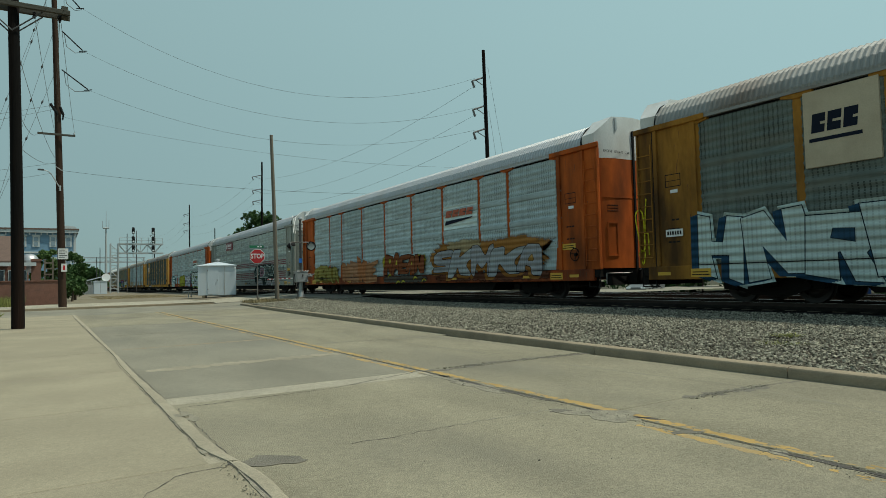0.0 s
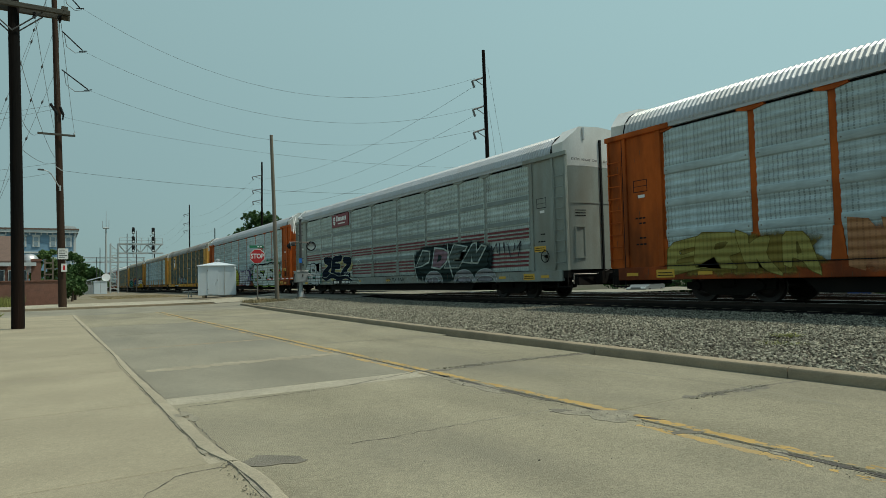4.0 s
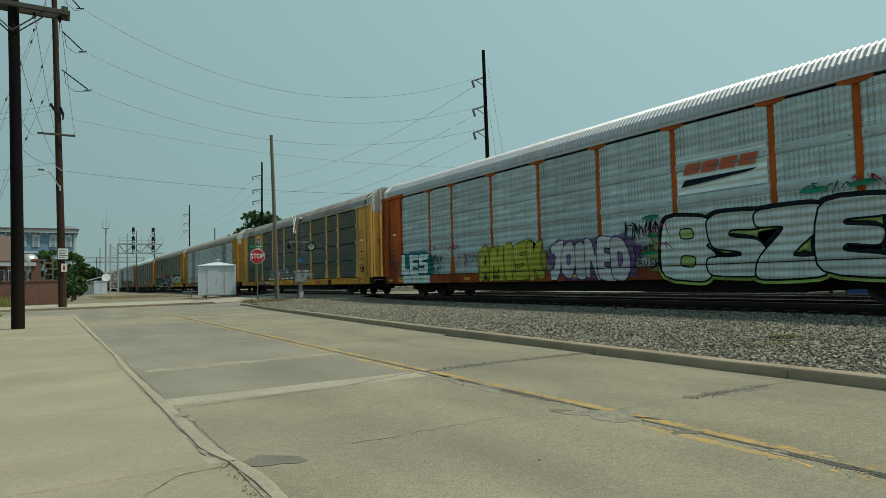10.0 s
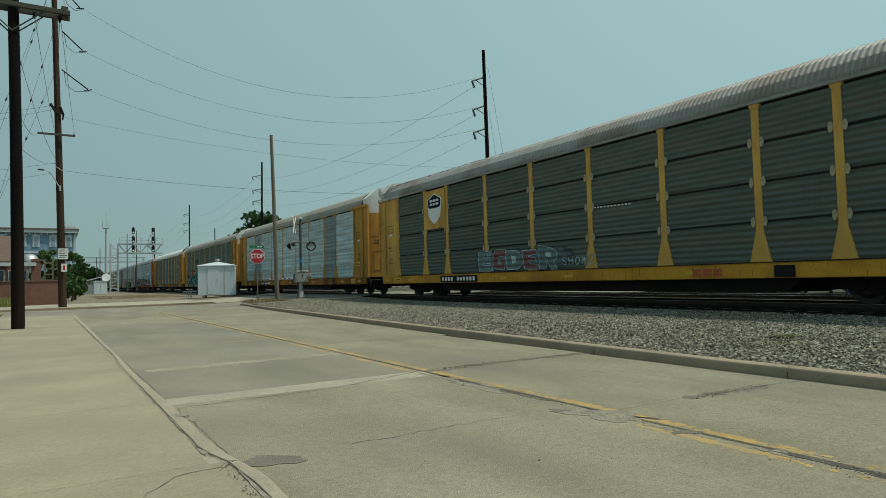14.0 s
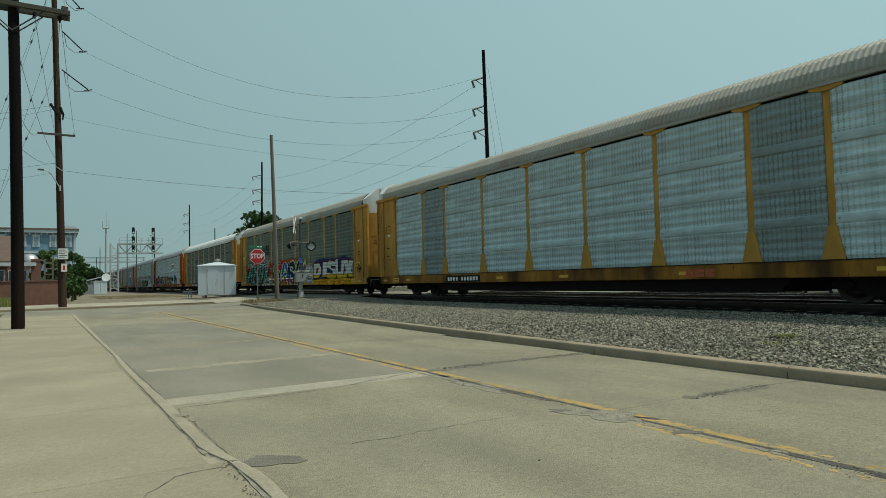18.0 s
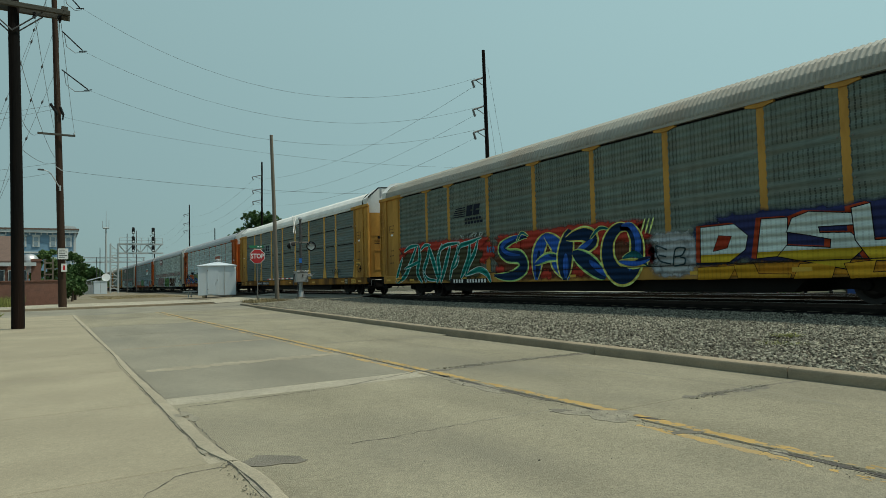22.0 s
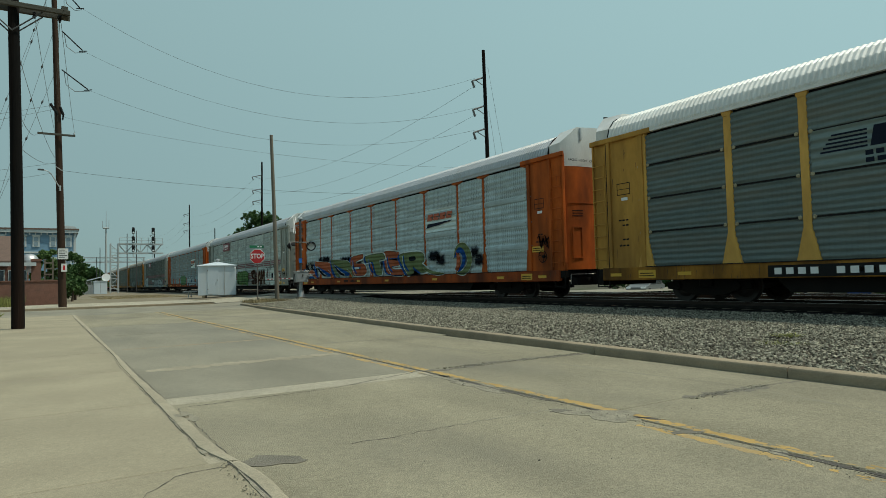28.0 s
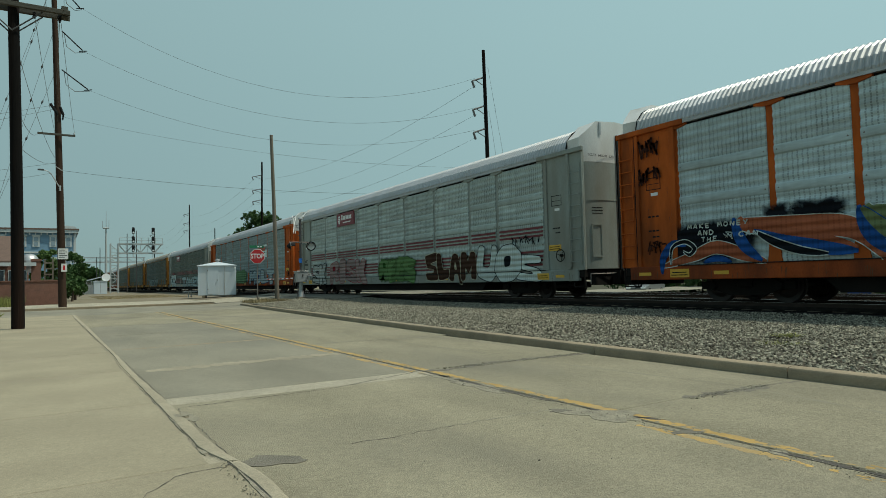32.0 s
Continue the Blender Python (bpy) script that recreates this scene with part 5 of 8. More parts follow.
for x, z1 in ((9.97, 9.3), (11.29, 9.8), (6.2, 7.0), (5.75, 5.6)):
    p = thing("lattice_mast", "thin grey mast behind the signal bridge", "mast", pose(x, 111, 0.27), group="thin masts")
    part("shaft", rods(((0, 0, 0), (0, 0, z1), 0.08, 0.05)), IRON, p)
mast = thing("antenna_mast", "tall slim grey antenna mast with a round white sign", "mast", pose(6.77, 107.2, 0.2))
part("shaft", rods(((0, 0, 0), (0, 0, 9.9), 0.2, 0.1)), SILVER, mast)
part("platform", bevelled(boxes((-0.4, 0.4, -0.4, 0.4, 9.78, 9.93)), 0.05), SILVER, mast)
for x, h in ((-0.45, 10.9), (0.02, 12.4), (0.4, 11.1)):
    part("antenna", rods(((x, 0, 9.9), (x, 0, h), 0.05, 0.03), sides=6), GALV, mast)
part("round_sign", lathe([(0.58, -0.35), (0.58, -0.3)], "y", 24), WHITE_S, mast, "round white sign", m=pose(0, 0, 2.45))
cab = thing("equipment_cabinet", "grey metal equipment cabinet beside the signal bridge", "cabinet", pose(6.0, 106.8, 0.2))
part("body", bevelled(boxes((-0.85, 0.85, -0.8, 0.8, 0, 1.85)), 0.03), HUT_P, cab)
part("lid", bevelled(boxes((-0.92, 0.92, -0.88, 0.88, 1.85, 1.95)), 0.02), HUT_P, cab)
part("door_seam", boxes((-0.012, 0.012, -0.812, -0.8, 0.1, 1.8)), STEEL, cab)
shed = thing("shed", "low grey shed with a sloping roof behind the fence", "shed", pose(4.2, 112.0, 0.15))
part("wall", boxes((-1.9, 2.6, -1.5, 3.0, 0, 1.5)), GALV, shed)
part("roof", slab([(-2.0, 1.45), (2.9, 2.75), (2.9, 2.9), (-2.0, 1.6)], -1.7, 3.2, "xz"), HUT_P, shed)
fence = thing("wire_fence", "grey chain-link fence along the yard", "fence", pose(2.6, 106.5, 0.15))
for k in range(6):
    part("fence_post", rods(((k * 0.55, 0, 0), (k * 0.55, 0, 2.0), 0.04), sides=6), GALV, fence)
for k in range(22):
    part("fence_wire", rods(((0, 0, 0.1 + k * 0.088), (2.75, 0, 0.1 + k * 0.088), 0.008), sides=4), GALV, fence)


# ---- trees ----
def leaf_cloud(clumps, leaves, size, seed):
    """Many small leaves in uneven clumps: rows of (x, y, z, radius)."""
    rg = np.random.default_rng(seed)
    vs, fs = [], []
    per = leaves // len(clumps)
    for cx, cy, cz, r in clumps:
        d = rg.normal(size=(per, 3))
        d /= np.linalg.norm(d, axis=1)[:, None]
        rad = r * rg.uniform(0.2, 1.15, per) ** 0.8
        c = np.array((cx, cy, cz)) + d * rad[:, None] * np.array((1, 1, 0.85))
        u = rg.normal(size=(per, 3))
        u /= np.linalg.norm(u, axis=1)[:, None]
        w = np.cross(u, rg.normal(size=(per, 3)))
        w /= np.linalg.norm(w, axis=1)[:, None]
        s = size * rg.uniform(0.6, 1.3, per)[:, None]
        for q in (c - u * s, c + w * s * 0.55, c + u * s, c - w * s * 0.55):
            vs.append(q)
    out_v, out_f, base = [], [], 0
    for j in range(len(clumps)):
        a, b, c, d = vs[4 * j:4 * j + 4]
        out_v.append(np.concatenate([a, b, c, d]))
        n = len(a)
        out_f.append(np.stack([np.arange(n) + base + n * k for k in range(4)], 1))
        base += 4 * n
    me = bpy.data.meshes.new("crown")
    me.from_pydata(np.concatenate(out_v).tolist(), [], np.concatenate(out_f).tolist())
    return me


def tree(name, label, x, y, z, clumps, leaves, size, trunk_h, trunk_r, seed, mat=None):
    t = thing(name, label, "tree" if name == "tree" else "bush", pose(x, y, z))
    rg = random.Random(seed)
    part("trunk", rods(((0, 0, -0.1), (0.1, 0, trunk_h), trunk_r, trunk_r * 0.6)), BARK, t)
    for c in clumps[:6]:
        part("limb", rods(((0.1, 0, trunk_h * 0.9), (c[0] * 0.8, c[1] * 0.8, c[2] - c[3] * 0.2), trunk_r * 0.5, trunk_r * 0.15), sides=6), BARK, t)
    part("crown", leaf_cloud(clumps, int(leaves * 1.5), size * 0.8, seed), mat or LEAF, t)
    return t


def clump_set(seed, n, w, d, z0, z1, r0, r1):
    """Clumps of leaves: a few large boughs, each broken up into smaller tufts round it."""
    rg = random.Random(seed)
    out = []
    for _ in range(n):
        f = rg.random()
        z = z0 + (z1 - z0) * f
        spread = math.sin(math.pi * (0.22 + 0.66 * f)) * 1.1
        x, y, r = rg.uniform(-w, w) * spread, rg.uniform(-d, d) * spread, rg.uniform(r0, r1) * 0.8
        out.append((x, y, z, r))
        for _ in range(5):
            a, e, k = rg.uniform(0, math.tau), rg.uniform(-0.5, 1.0), rg.uniform(0.7, 1.25)
            out.append((x + r * k * math.cos(a) * math.cos(e), y + r * k * math.sin(a) * math.cos(e), z + r * k * math.sin(e), r * rg.uniform(0.22, 0.45)))
    return out


tree("tree", "broad leafy green tree beyond the train", 29.4, 106.0, -0.34, clump_set(3, 74, 4.1, 2.5, 6.6, 13.0, 0.6, 1.25), 46000, 0.2, 7.0, 0.4, 3, LEAF_B)
tree("tree", "small leafy green tree beyond the train", 27.6, 118.0, -0.12, clump_set(4, 20, 1.6, 1.5, 6.8, 9.0, 0.5, 0.9), 9000, 0.24, 6.0, 0.3, 4, LEAF_B)
tree("tree", "dense dark green tree beside the blue house", -0.45, 66.0, 0.1, clump_set(5, 40, 0.95, 1.0, 0.9, 4.5, 0.25, 0.5), 24000, 0.10, 2.2, 0.2, 5)
tree("tree", "dense dark green tree beside the fence", 1.62, 65.0, 0.1, clump_set(6, 46, 0.85, 1.0, 0.6, 4.15, 0.25, 0.5), 28000, 0.10, 2.2, 0.2, 6, LEAF_B)
tree("bush", "dark green bush between the pole and the fence", 0.9, 64.0, 0.1, clump_set(16, 12, 1.0, 0.8, 0.5, 2.6, 0.4, 0.7), 5000, 0.16, 1.2, 0.1, 16, LEAF_B)
tree("bush", "low green bush by the brick wall", 1.3, 58.0, 0.1, clump_set(7, 8, 0.5, 0.5, 0.5, 2.2, 0.4, 0.7), 4500, 0.14, 1.0, 0.1, 7, LEAF_B)
tree("tree", "distant green tree line behind the fence", 4.6, 150.0, 0.1, clump_set(8, 22, 4.5, 2.0, 1.0, 4.6, 0.7, 1.5), 8000, 0.4, 2.0, 0.2, 8, LEAF_B)
for k in range(9):
    tree("tree", "hazy distant tree on the horizon", -30 + 9 * k, 330 + 12 * (k % 3), 0.1, clump_set(20 + k, 10, 5.0, 3.0, 2.0, 5.5 + k % 3, 1.6, 2.6), 2600, 0.8, 3.0, 0.4, 20 + k, LEAF_B)

# ---- houses across the side street ----
blue = thing("apartment_building", "three-storey blue clapboard building with white arched windows", "building", pose(0, 115, 0.05))
part("wall", boxes((-22, 3.0, 0, 14, 0, 9.75)), BLUE_W, blue)
part("cornice", boxes((-22.4, 3.4, -0.5, 14.4, 9.75, 10.2)), TRIM_W, blue, "pale projecting cornice")
part("roof", boxes((-22.5, 3.5, -0.6, 14.5, 10.2, 10.42)), SHINGLE, blue)
for k in range(34):
    part("bracket", boxes((2.9 - 0.75 * k, 3.05 - 0.75 * k, -0.4, 0.0, 9.4, 9.75)), TRIM_W, blue)
part("gable", slab([(0.9, 10.2), (3.45, 10.2), (2.9, 10.75), (1.4, 10.95)], -0.45, 0.2, "xz"), TRIM_W, blue, "small gable over the corner")
part("belt_course", boxes((-22.1, 3.1, -0.1, 0, 6.6, 6.85)), TRIM_W, blue)
part("corner_board", boxes((2.75, 3.08, -0.08, 0.0, 0, 9.75)), TRIM_W, blue)
for row_z in (7.55, 4.1, 0.8):
    for wx in (-12.6, -10.2, -6.6, -3.9, -2.2, 0.0, 2.05):
        w = part("window", boxes((wx - 0.46, wx + 0.46, -0.12, 0.0, row_z, row_z + 1.8)), TRIM_W, blue, "white window surround", m=pose(0, 0, 0))
        part("hood", boxes((wx - 0.55, wx + 0.55, -0.22, -0.12, row_z + 1.62, row_z + 1.86)), TRIM_W, w)
        part("pane", boxes((wx - 0.27, wx + 0.27, -0.15, -0.121, row_z + 0.15, row_z + 0.78)), PANE_B, w)
        part("pane", boxes((wx - 0.27, wx + 0.27, -0.15, -0.121, row_z + 0.86, row_z + 1.5)), PANE_B, w)
house = thing("house", "low brick house with a brown shingle roof", "house", pose(-1.3, 53.5, 0.05))
part("wall", boxes((-9, -0.35, 0, 7, 0, 3.0)), BRICK, house)
part("roof", slab([(-0.5, 2.95), (3.0, 4.9), (6.5, 2.95), (6.5, 3.12), (3.0, 5.08), (-0.5, 3.12)], -9.5, -1.15, "yz"), SHINGLE, house)
part("fascia", boxes((-9.5, 0.3, -0.55, -0.35, 2.75, 3.0)), TRIM_W, house)
part("chimney", boxes((0.0, 0.58, -0.3, 0.3, 0, 3.2), (-0.04, 0.62, -0.34, 0.34, 3.1, 3.25)), BRICK, house, "brick pier")
for x in (-1.3, -0.5, 0.0):
    w = part("window", boxes((x - 0.85, x - 0.25, -0.06, 0.0, 1.6, 2.5)), TRIM_W, house)
    part("pane", boxes((x - 0.79, x - 0.31, -0.08, -0.061, 1.66, 2.44)), DARK_GLASS, w)
vent = thing("roof_vent", "shiny silver dome vent behind the brick pier", "roof vent", pose(-1.45, 55.2, 2.9))
part("dome", lathe([(0.6, 0.0), (0.62, 0.3), (0.5, 0.62), (0.3, 0.8), (0.02, 0.86)], "z", 16), GALV, vent, smooth=True)
part("base", boxes((-0.5, 0.5, -0.5, 0.5, -0.5, 0.0)), GALV, vent)
screen = thing("lattice_screen", "weathered timber frame behind the brick pier", "frame", pose(-0.25, 54.5, 0.05))
for x in (-0.25, 0.25):
    part("post", boxes((x - 0.05, x + 0.05, -0.05, 0.05, 0, 3.3)), WOOD_G, screen)
for k in range(4):
    part("rail", boxes((-0.3, 0.3, -0.06, -0.05, 1.7 + 0.42 * k, 1.8 + 0.42 * k)), WOOD_G, screen)
wall = thing("brick_wall", "long low red-brown brick garden wall", "wall", pose(0, 50.0, 0.05))
part("wall", boxes((-26, 0.4, 0, 0.3, 0, 1.62)), BRICK, wall)
part("coping", boxes((-26.05, 0.45, -0.05, 0.35, 1.62, 1.70)), BRICK, wall)
# street corner across: kerb and pavement
tagged(part("kerb", bevelled(boxes((-60, 8.4, 40.4, 40.6, -0.1, 0.13)), 0.02), KERB), "concrete kerb of the side street", "kerb", kind="structure")
tagged(part("pavement", ribbon("pavement", [(-60, 0.12), (6.2, 0.12)], 40.6, 49.0), CONCRETE_L), "pale concrete pavement across the side street", "pavement", kind="structure")
tagged(part("pavement", ribbon("lot", [(-0.5, 0.13), (6.2, 0.122), (8.4, 0.10), (10.5, 0.128), (12.6, 0.228), (13.4, 0.31)], 49.0, 100), EARTH), "dusty gravel lot beside the tracks", "ground", kind="structure")
tagged(part("pavement", ribbon("apron", [(6.2, 0.121), (8.38, 0.125), (8.45, 0.05), (10.5, 0.126), (12.6, 0.226), (14.2, 0.394), (14.5, 0.412)], 40.39, 49.0), CONCRETE_L), "pale concrete apron by the level crossing", "pavement", kind="structure")


def grass_patch(x0, x1, y0, y1, z, n, h, seed, label, mat=None):
    rg = np.random.default_rng(seed)
    c = np.stack([rg.uniform(x0, x1, n), rg.uniform(y0, y1, n), np.full(n, z)], 1)
    a = rg.uniform(0, math.tau, n)
    d = np.stack([np.cos(a), np.sin(a), np.zeros(n)], 1) * 0.02
    tip = c + np.stack([rg.normal(0, 0.12, n), rg.normal(0, 0.12, n), rg.uniform(0.4, 1.0, n) * h], 1)
    v = np.concatenate([c - d, c + d, tip])
    f = np.stack([np.arange(n), np.arange(n) + n, np.arange(n) + 2 * n], 1)
    me = bpy.data.meshes.new("grass")
    me.from_pydata(v.tolist(), [], f.tolist())
    return tagged(part("grass", me, mat or GRASS), label, "grass", kind="stuff")


grass_patch(-8, -1.6, 46.5, 49.6, 0.12, 4000, 0.75, 1, "tall dry grass in front of the brick wall")
grass_patch(8.75, 10.6, 32.3, 35.2, 0.17, 1300, 0.26, 2, "sparse dry brown weeds around the sign post", DRY_WEED)
grass_patch(-3.2, -1.9, 22, 34, 0.03, 1500, 0.18, 3, "dry weeds along the pavement edge")
grass_patch(8.6, 9.0, 4.9, 5.4, 0.14, 350, 0.05, 4, "small yellow-green weed in the gravel")
grass_patch(3.5, 12.5, 62, 84, 0.13, 9000, 0.07, 5, "dry brown grass on the gravel lot", DRY_WEED)


# ---- parked vehicles beyond the tracks ----
def parked_car(x, y, rz, mat, label, h=1.45):
    t = thing("parked_car", label, "car", pose(x, y, -0.605, 0, 0, rz))
    side = [(-2.2, 0.35), (2.2, 0.35), (2.25, 0.75), (1.35, 0.92), (0.75, h), (-1.1, h), (-1.75, 0.98), (-2.25, 0.9)]
    part("body", bevelled(slab(side, -0.85, 0.85, "xz"), 0.06, 2), mat, t)
    part("window", slab([(1.15, 0.95), (0.68, h - 0.08), (-1.02, h - 0.08), (-1.55, 0.98)], -0.862, 0.862, "xz"), DARK_GLASS, t)
    part("windscreen", slab([(1.32, 0.93), (0.80, h - 0.04), (0.76, h - 0.06), (1.26, 0.92)], -0.7, 0.7, "xz"), DARK_GLASS, t)
    for s in (-1, 1):
        part("headlight", bevelled(boxes((2.12, 2.27, s * 0.62 - 0.2, s * 0.62 + 0.2, 0.62, 0.78)), 0.03), LENS_C, t)
        for wx in (-1.35, 1.4):
            w = part("wheel", lathe([(0.2, -0.1), (0.33, -0.1), (0.34, 0.0), (0.33, 0.1), (0.2, 0.1)], "y", 16), TYRE, t, m=pose(wx, s * 0.78, 0.34))
            part("rim", lathe([(0.19, -0.11), (0.19, 0.11)], "y", 12), GALV, w)
    part("bumper", bevelled(boxes((2.16, 2.32, -0.8, 0.8, 0.36, 0.55)), 0.03), BLACK_P, t)
    return t


parked_car(41.0, 25.2, 211, RUST_RED, "red car parked beyond the tracks")
parked_car(46.5, 24.5, 208, WHITE_P, "white car parked beyond the tracks")
parked_car(42.5, 36.5, 200, paint("car_paint_grey", (0.12, 0.13, 0.13), 0.35, vary=0.04, bump=0), "grey car parked beyond the tracks")
bin_blue = thing("rubbish_container", "blue steel rubbish container beyond the tracks", "container", pose(43.5, 20.4, -0.605, 0, 0, 25))
tub = part("tub", slab([(-0.9, 0.12), (0.9, 0.12), (1.0, 1.15), (-1.0, 1.15)], -0.6, 0.6, "xz"), BLUE_CAR, bin_blue)
for k in range(4):
    part("stiffener", boxes((-0.75 + 0.5 * k, -0.68 + 0.5 * k, -0.64, -0.6, 0.15, 1.12)), BLUE_CAR, tub)
part("lid", bevelled(boxes((-1.03, 1.03, -0.64, 0.64, 1.15, 1.24)), 0.03), BLACK_P, bin_blue)
for x in (-0.8, 0.8):
    part("caster", rods(((x, -0.08, 0.06), (x, 0.08, 0.06), 0.06)), TYRE, bin_blue)
tree("bush", "dark green bush beside the blue container", 43.0, 18.2, -0.61, clump_set(41, 10, 0.8, 0.8, 0.3, 1.5, 0.3, 0.6), 4000, 0.12, 0.6, 0.06, 41, LEAF_B)
for k in range(9):
    tree("bush", "overgrown dark green bush along the far edge of the yard", 51.5 + 0.6 * (k % 2), 13.0 + 4.1 * k, -0.61, clump_set(50 + k, 16, 1.5, 2.0, 0.2, 3.0, 0.6, 1.2), 5200, 0.2, 1.2, 0.1, 50 + k, LEAF_B)


# ---- wear on the road ----
def crack(name, pts, width, mat, z=0.0022, wobble=0.02, seed=0, step=0.05):
    """A ragged open crack along a line of points."""
    rg = random.Random(seed)
    line = []
    for (ax, ay), (bx, by) in zip(pts, pts[1:]):
        n = max(2, int(math.hypot(bx - ax, by - ay) / step))
        line += [(ax + (bx - ax) * i / n, ay + (by - ay) * i / n) for i in range(n)]
    line.append(pts[-1])
    bm = bmesh.new()
    rows = []
    for i, (x, y) in enumerate(line):
        j, k = max(i - 1, 0), min(i + 1, len(line) - 1)
        d = Vector((line[k][0] - line[j][0], line[k][1] - line[j][1], 0)).normalized()
        nrm = Vector((-d.y, d.x, 0))
        c = Vector((x, y, z)) + nrm * rg.uniform(-wobble, wobble)
        w = width * rg.uniform(0.15, 1.3) * (0.3 if i in (0, len(line) - 1) else 1)
        rows.append([bm.verts.new(c - nrm * w), bm.verts.new(c + nrm * w)])
    for a, b in zip(rows, rows[1:]):
        bm.faces.new((a[0], a[1], b[1], b[0]))
    return part(name, bm, mat, road)


def splat(x, y, rx, ry, turn, seed, n=26, rough=0.25):
    rg = random.Random(seed)
    ph = [rg.uniform(0, math.tau) for _ in range(4)]
    c, s = math.cos(radians(turn)), math.sin(radians(turn))
    out = []
    for k in range(n):
        a = k * math.tau / n
        r = 1 + rough * (math.sin(3 * a + ph[0]) + 0.7 * math.sin(5 * a + ph[1]) + 0.4 * math.sin(9 * a + ph[2])) * 0.5 + rg.uniform(-0.06, 0.06)
        u, v = rx * r * math.cos(a), ry * r * math.sin(a)
        out.append((x + c * u - s * v, y + s * u + c * v))
    return out


def patch(name, x, y, rx, ry, turn, mat, seed, z=0.004, label=""):
    return part(name, slab(splat(x, y, rx, ry, turn, seed), 0.0, z, "xy"), mat, road, label)


CRACK = paint("open_crack", (0.07, 0.062, 0.052), 0.95, vary=0.4, bump=0.6)
DARK_LINE = paint("tyre_stain", (0.20, 0.182, 0.128), 0.9, vary=0.12, scale=1.5, fine=20, bump=0.3)
SEAL = paint("faded_sealant", (0.185, 0.168, 0.126), 0.9, vary=0.3, scale=3, fine=40, bump=0.4)
# joints filled with dark sealant or left open
for k, y in enumerate((9.72, 13.35, 17.3, 21.5)):
    crack("sealed_joint", [(1.1, y), (4.03, y + 0.12)], (0.2, 0.12, 0.03, 0.03)[k], (KERB_L, KERB, SEAL, SEAL)[k], seed=k, wobble=0.005)
crack("joint_crack", [(1.1, 6.6), (2.6, 6.68), (4.03, 7.2)], 0.009, CRACK, seed=11, wobble=0.012)
crack("joint_crack", [(1.75, 4.36), (2.2, 4.33), (2.8, 4.37)], 0.005, CRACK, seed=12)
crack("joint_crack", [(2.8, 4.37), (3.3, 4.35), (3.67, 4.35), (3.91, 4.25)], 0.014, RUBBLE, seed=22, wobble=0.025)
crack("sealed_joint", [(4.3, 7.08), (5.3, 7.24), (6.94, 7.15)], 0.085, TAR, seed=13, wobble=0.045)
crack("sealed_joint", [(4.3, 11.72), (5.3, 11.6), (6.9, 11.2)], 0.07, SEAL, seed=14, wobble=0.02)
crack("sealed_joint", [(4.5, 15.9), (7.1, 15.6)], 0.07, SEAL, seed=15, wobble=0.02)
crack("sealed_joint", [(4.5, 20.5), (7.6, 20.2)], 0.07, SEAL, seed=16, wobble=0.02)
crack("sealed_joint", [(5.1, 3.97), (6.05, 3.88), (6.3, 3.86)], 0.075, TAR, seed=17, wobble=0.04)
crack("joint_crack", [(6.0, 3.92), (6.9, 3.83)], 0.014, TAR, seed=18)
# a faint line, slightly darker than the concrete, along the right lane
crack("tyre_stain", [(5.6, 14.0), (5.72, 9.4), (5.86, 6.16), (6.08, 4.14), (5.79, 2.56), (5.9, 1.2)], 0.035, DARK_LINE, z=0.0018, seed=19, wobble=0.004, step=0.3)
# the broken joint between the lanes
crack("joint_crack", [(4.06, 1.0), (4.065, 31)], 0.006, CRACK, seed=21, wobble=0.006)
for k, (x, y, rx, ry, turn, mat) in enumerate(((4.0, 6.6, 0.07, 0.35, 4, RUBBLE), (3.96, 5.75, 0.10, 0.5, 2, RUBBLE), (4.02, 4.9, 0.03, 0.3, 4, TAR), (4.05, 4.75, 0.015, 0.2, 4, CRACK), (3.98, 3.92, 0.20, 0.34, 20, RUBBLE), (3.80, 4.27, 0.09, 0.07, -30, TAR),
                                               (4.09, 4.02, 0.025, 0.2, 10, CRACK), (4.15, 3.62, 0.03, 0.14, 30, CRACK), (4.02, 3.12, 0.12, 0.055, -30, TAR), (3.99, 3.3, 0.03, 0.12, 5, RUBBLE), (4.02, 2.45, 0.05, 0.12, 0, RUBBLE), (4.04, 2.15, 0.03, 0.3, 0, CRACK),
                                               (4.03, 1.6, 0.035, 0.35, 0, CRACK), (4.03, 10.3, 0.03, 0.5, 0, RUBBLE), (4.0, 15.0, 0.04, 0.7, 0, RUBBLE), (4.22, 7.12, 0.07, 0.14, 70, TAR), (4.03, 5.2, 0.03, 0.3, 2, CRACK), (4.035, 5.95, 0.025, 0.36, -1, CRACK), (4.05, 6.7, 0.02, 0.28, 0, CRACK), (4.09, 3.78, 0.03, 0.16, 25, CRACK))):
    part("broken_edge", slab(splat(x, y, rx, ry, turn, 40 + k, 40, 0.45), 0.0, 0.0026 + 0.0001 * (k % 6), "xy"), mat, road)
patch("asphalt_patch", 1.25, 4.25, 0.21, 0.125, -32, TAR, 60, 0.0045, "dark asphalt repair by the kerb")
patch("broken_edge", 1.05, 6.1, 0.05, 0.26, 3, RUBBLE, 61)
crack("joint_crack", [(1.03, 6.6), (1.035, 5.5), (1.045, 4.6)], 0.005, CRACK, seed=63, wobble=0.012)
crack("joint_crack", [(0.975, 11.2), (0.975, 9.4), (1.0, 7.1)], 0.005, CRACK, seed=64, wobble=0.012)


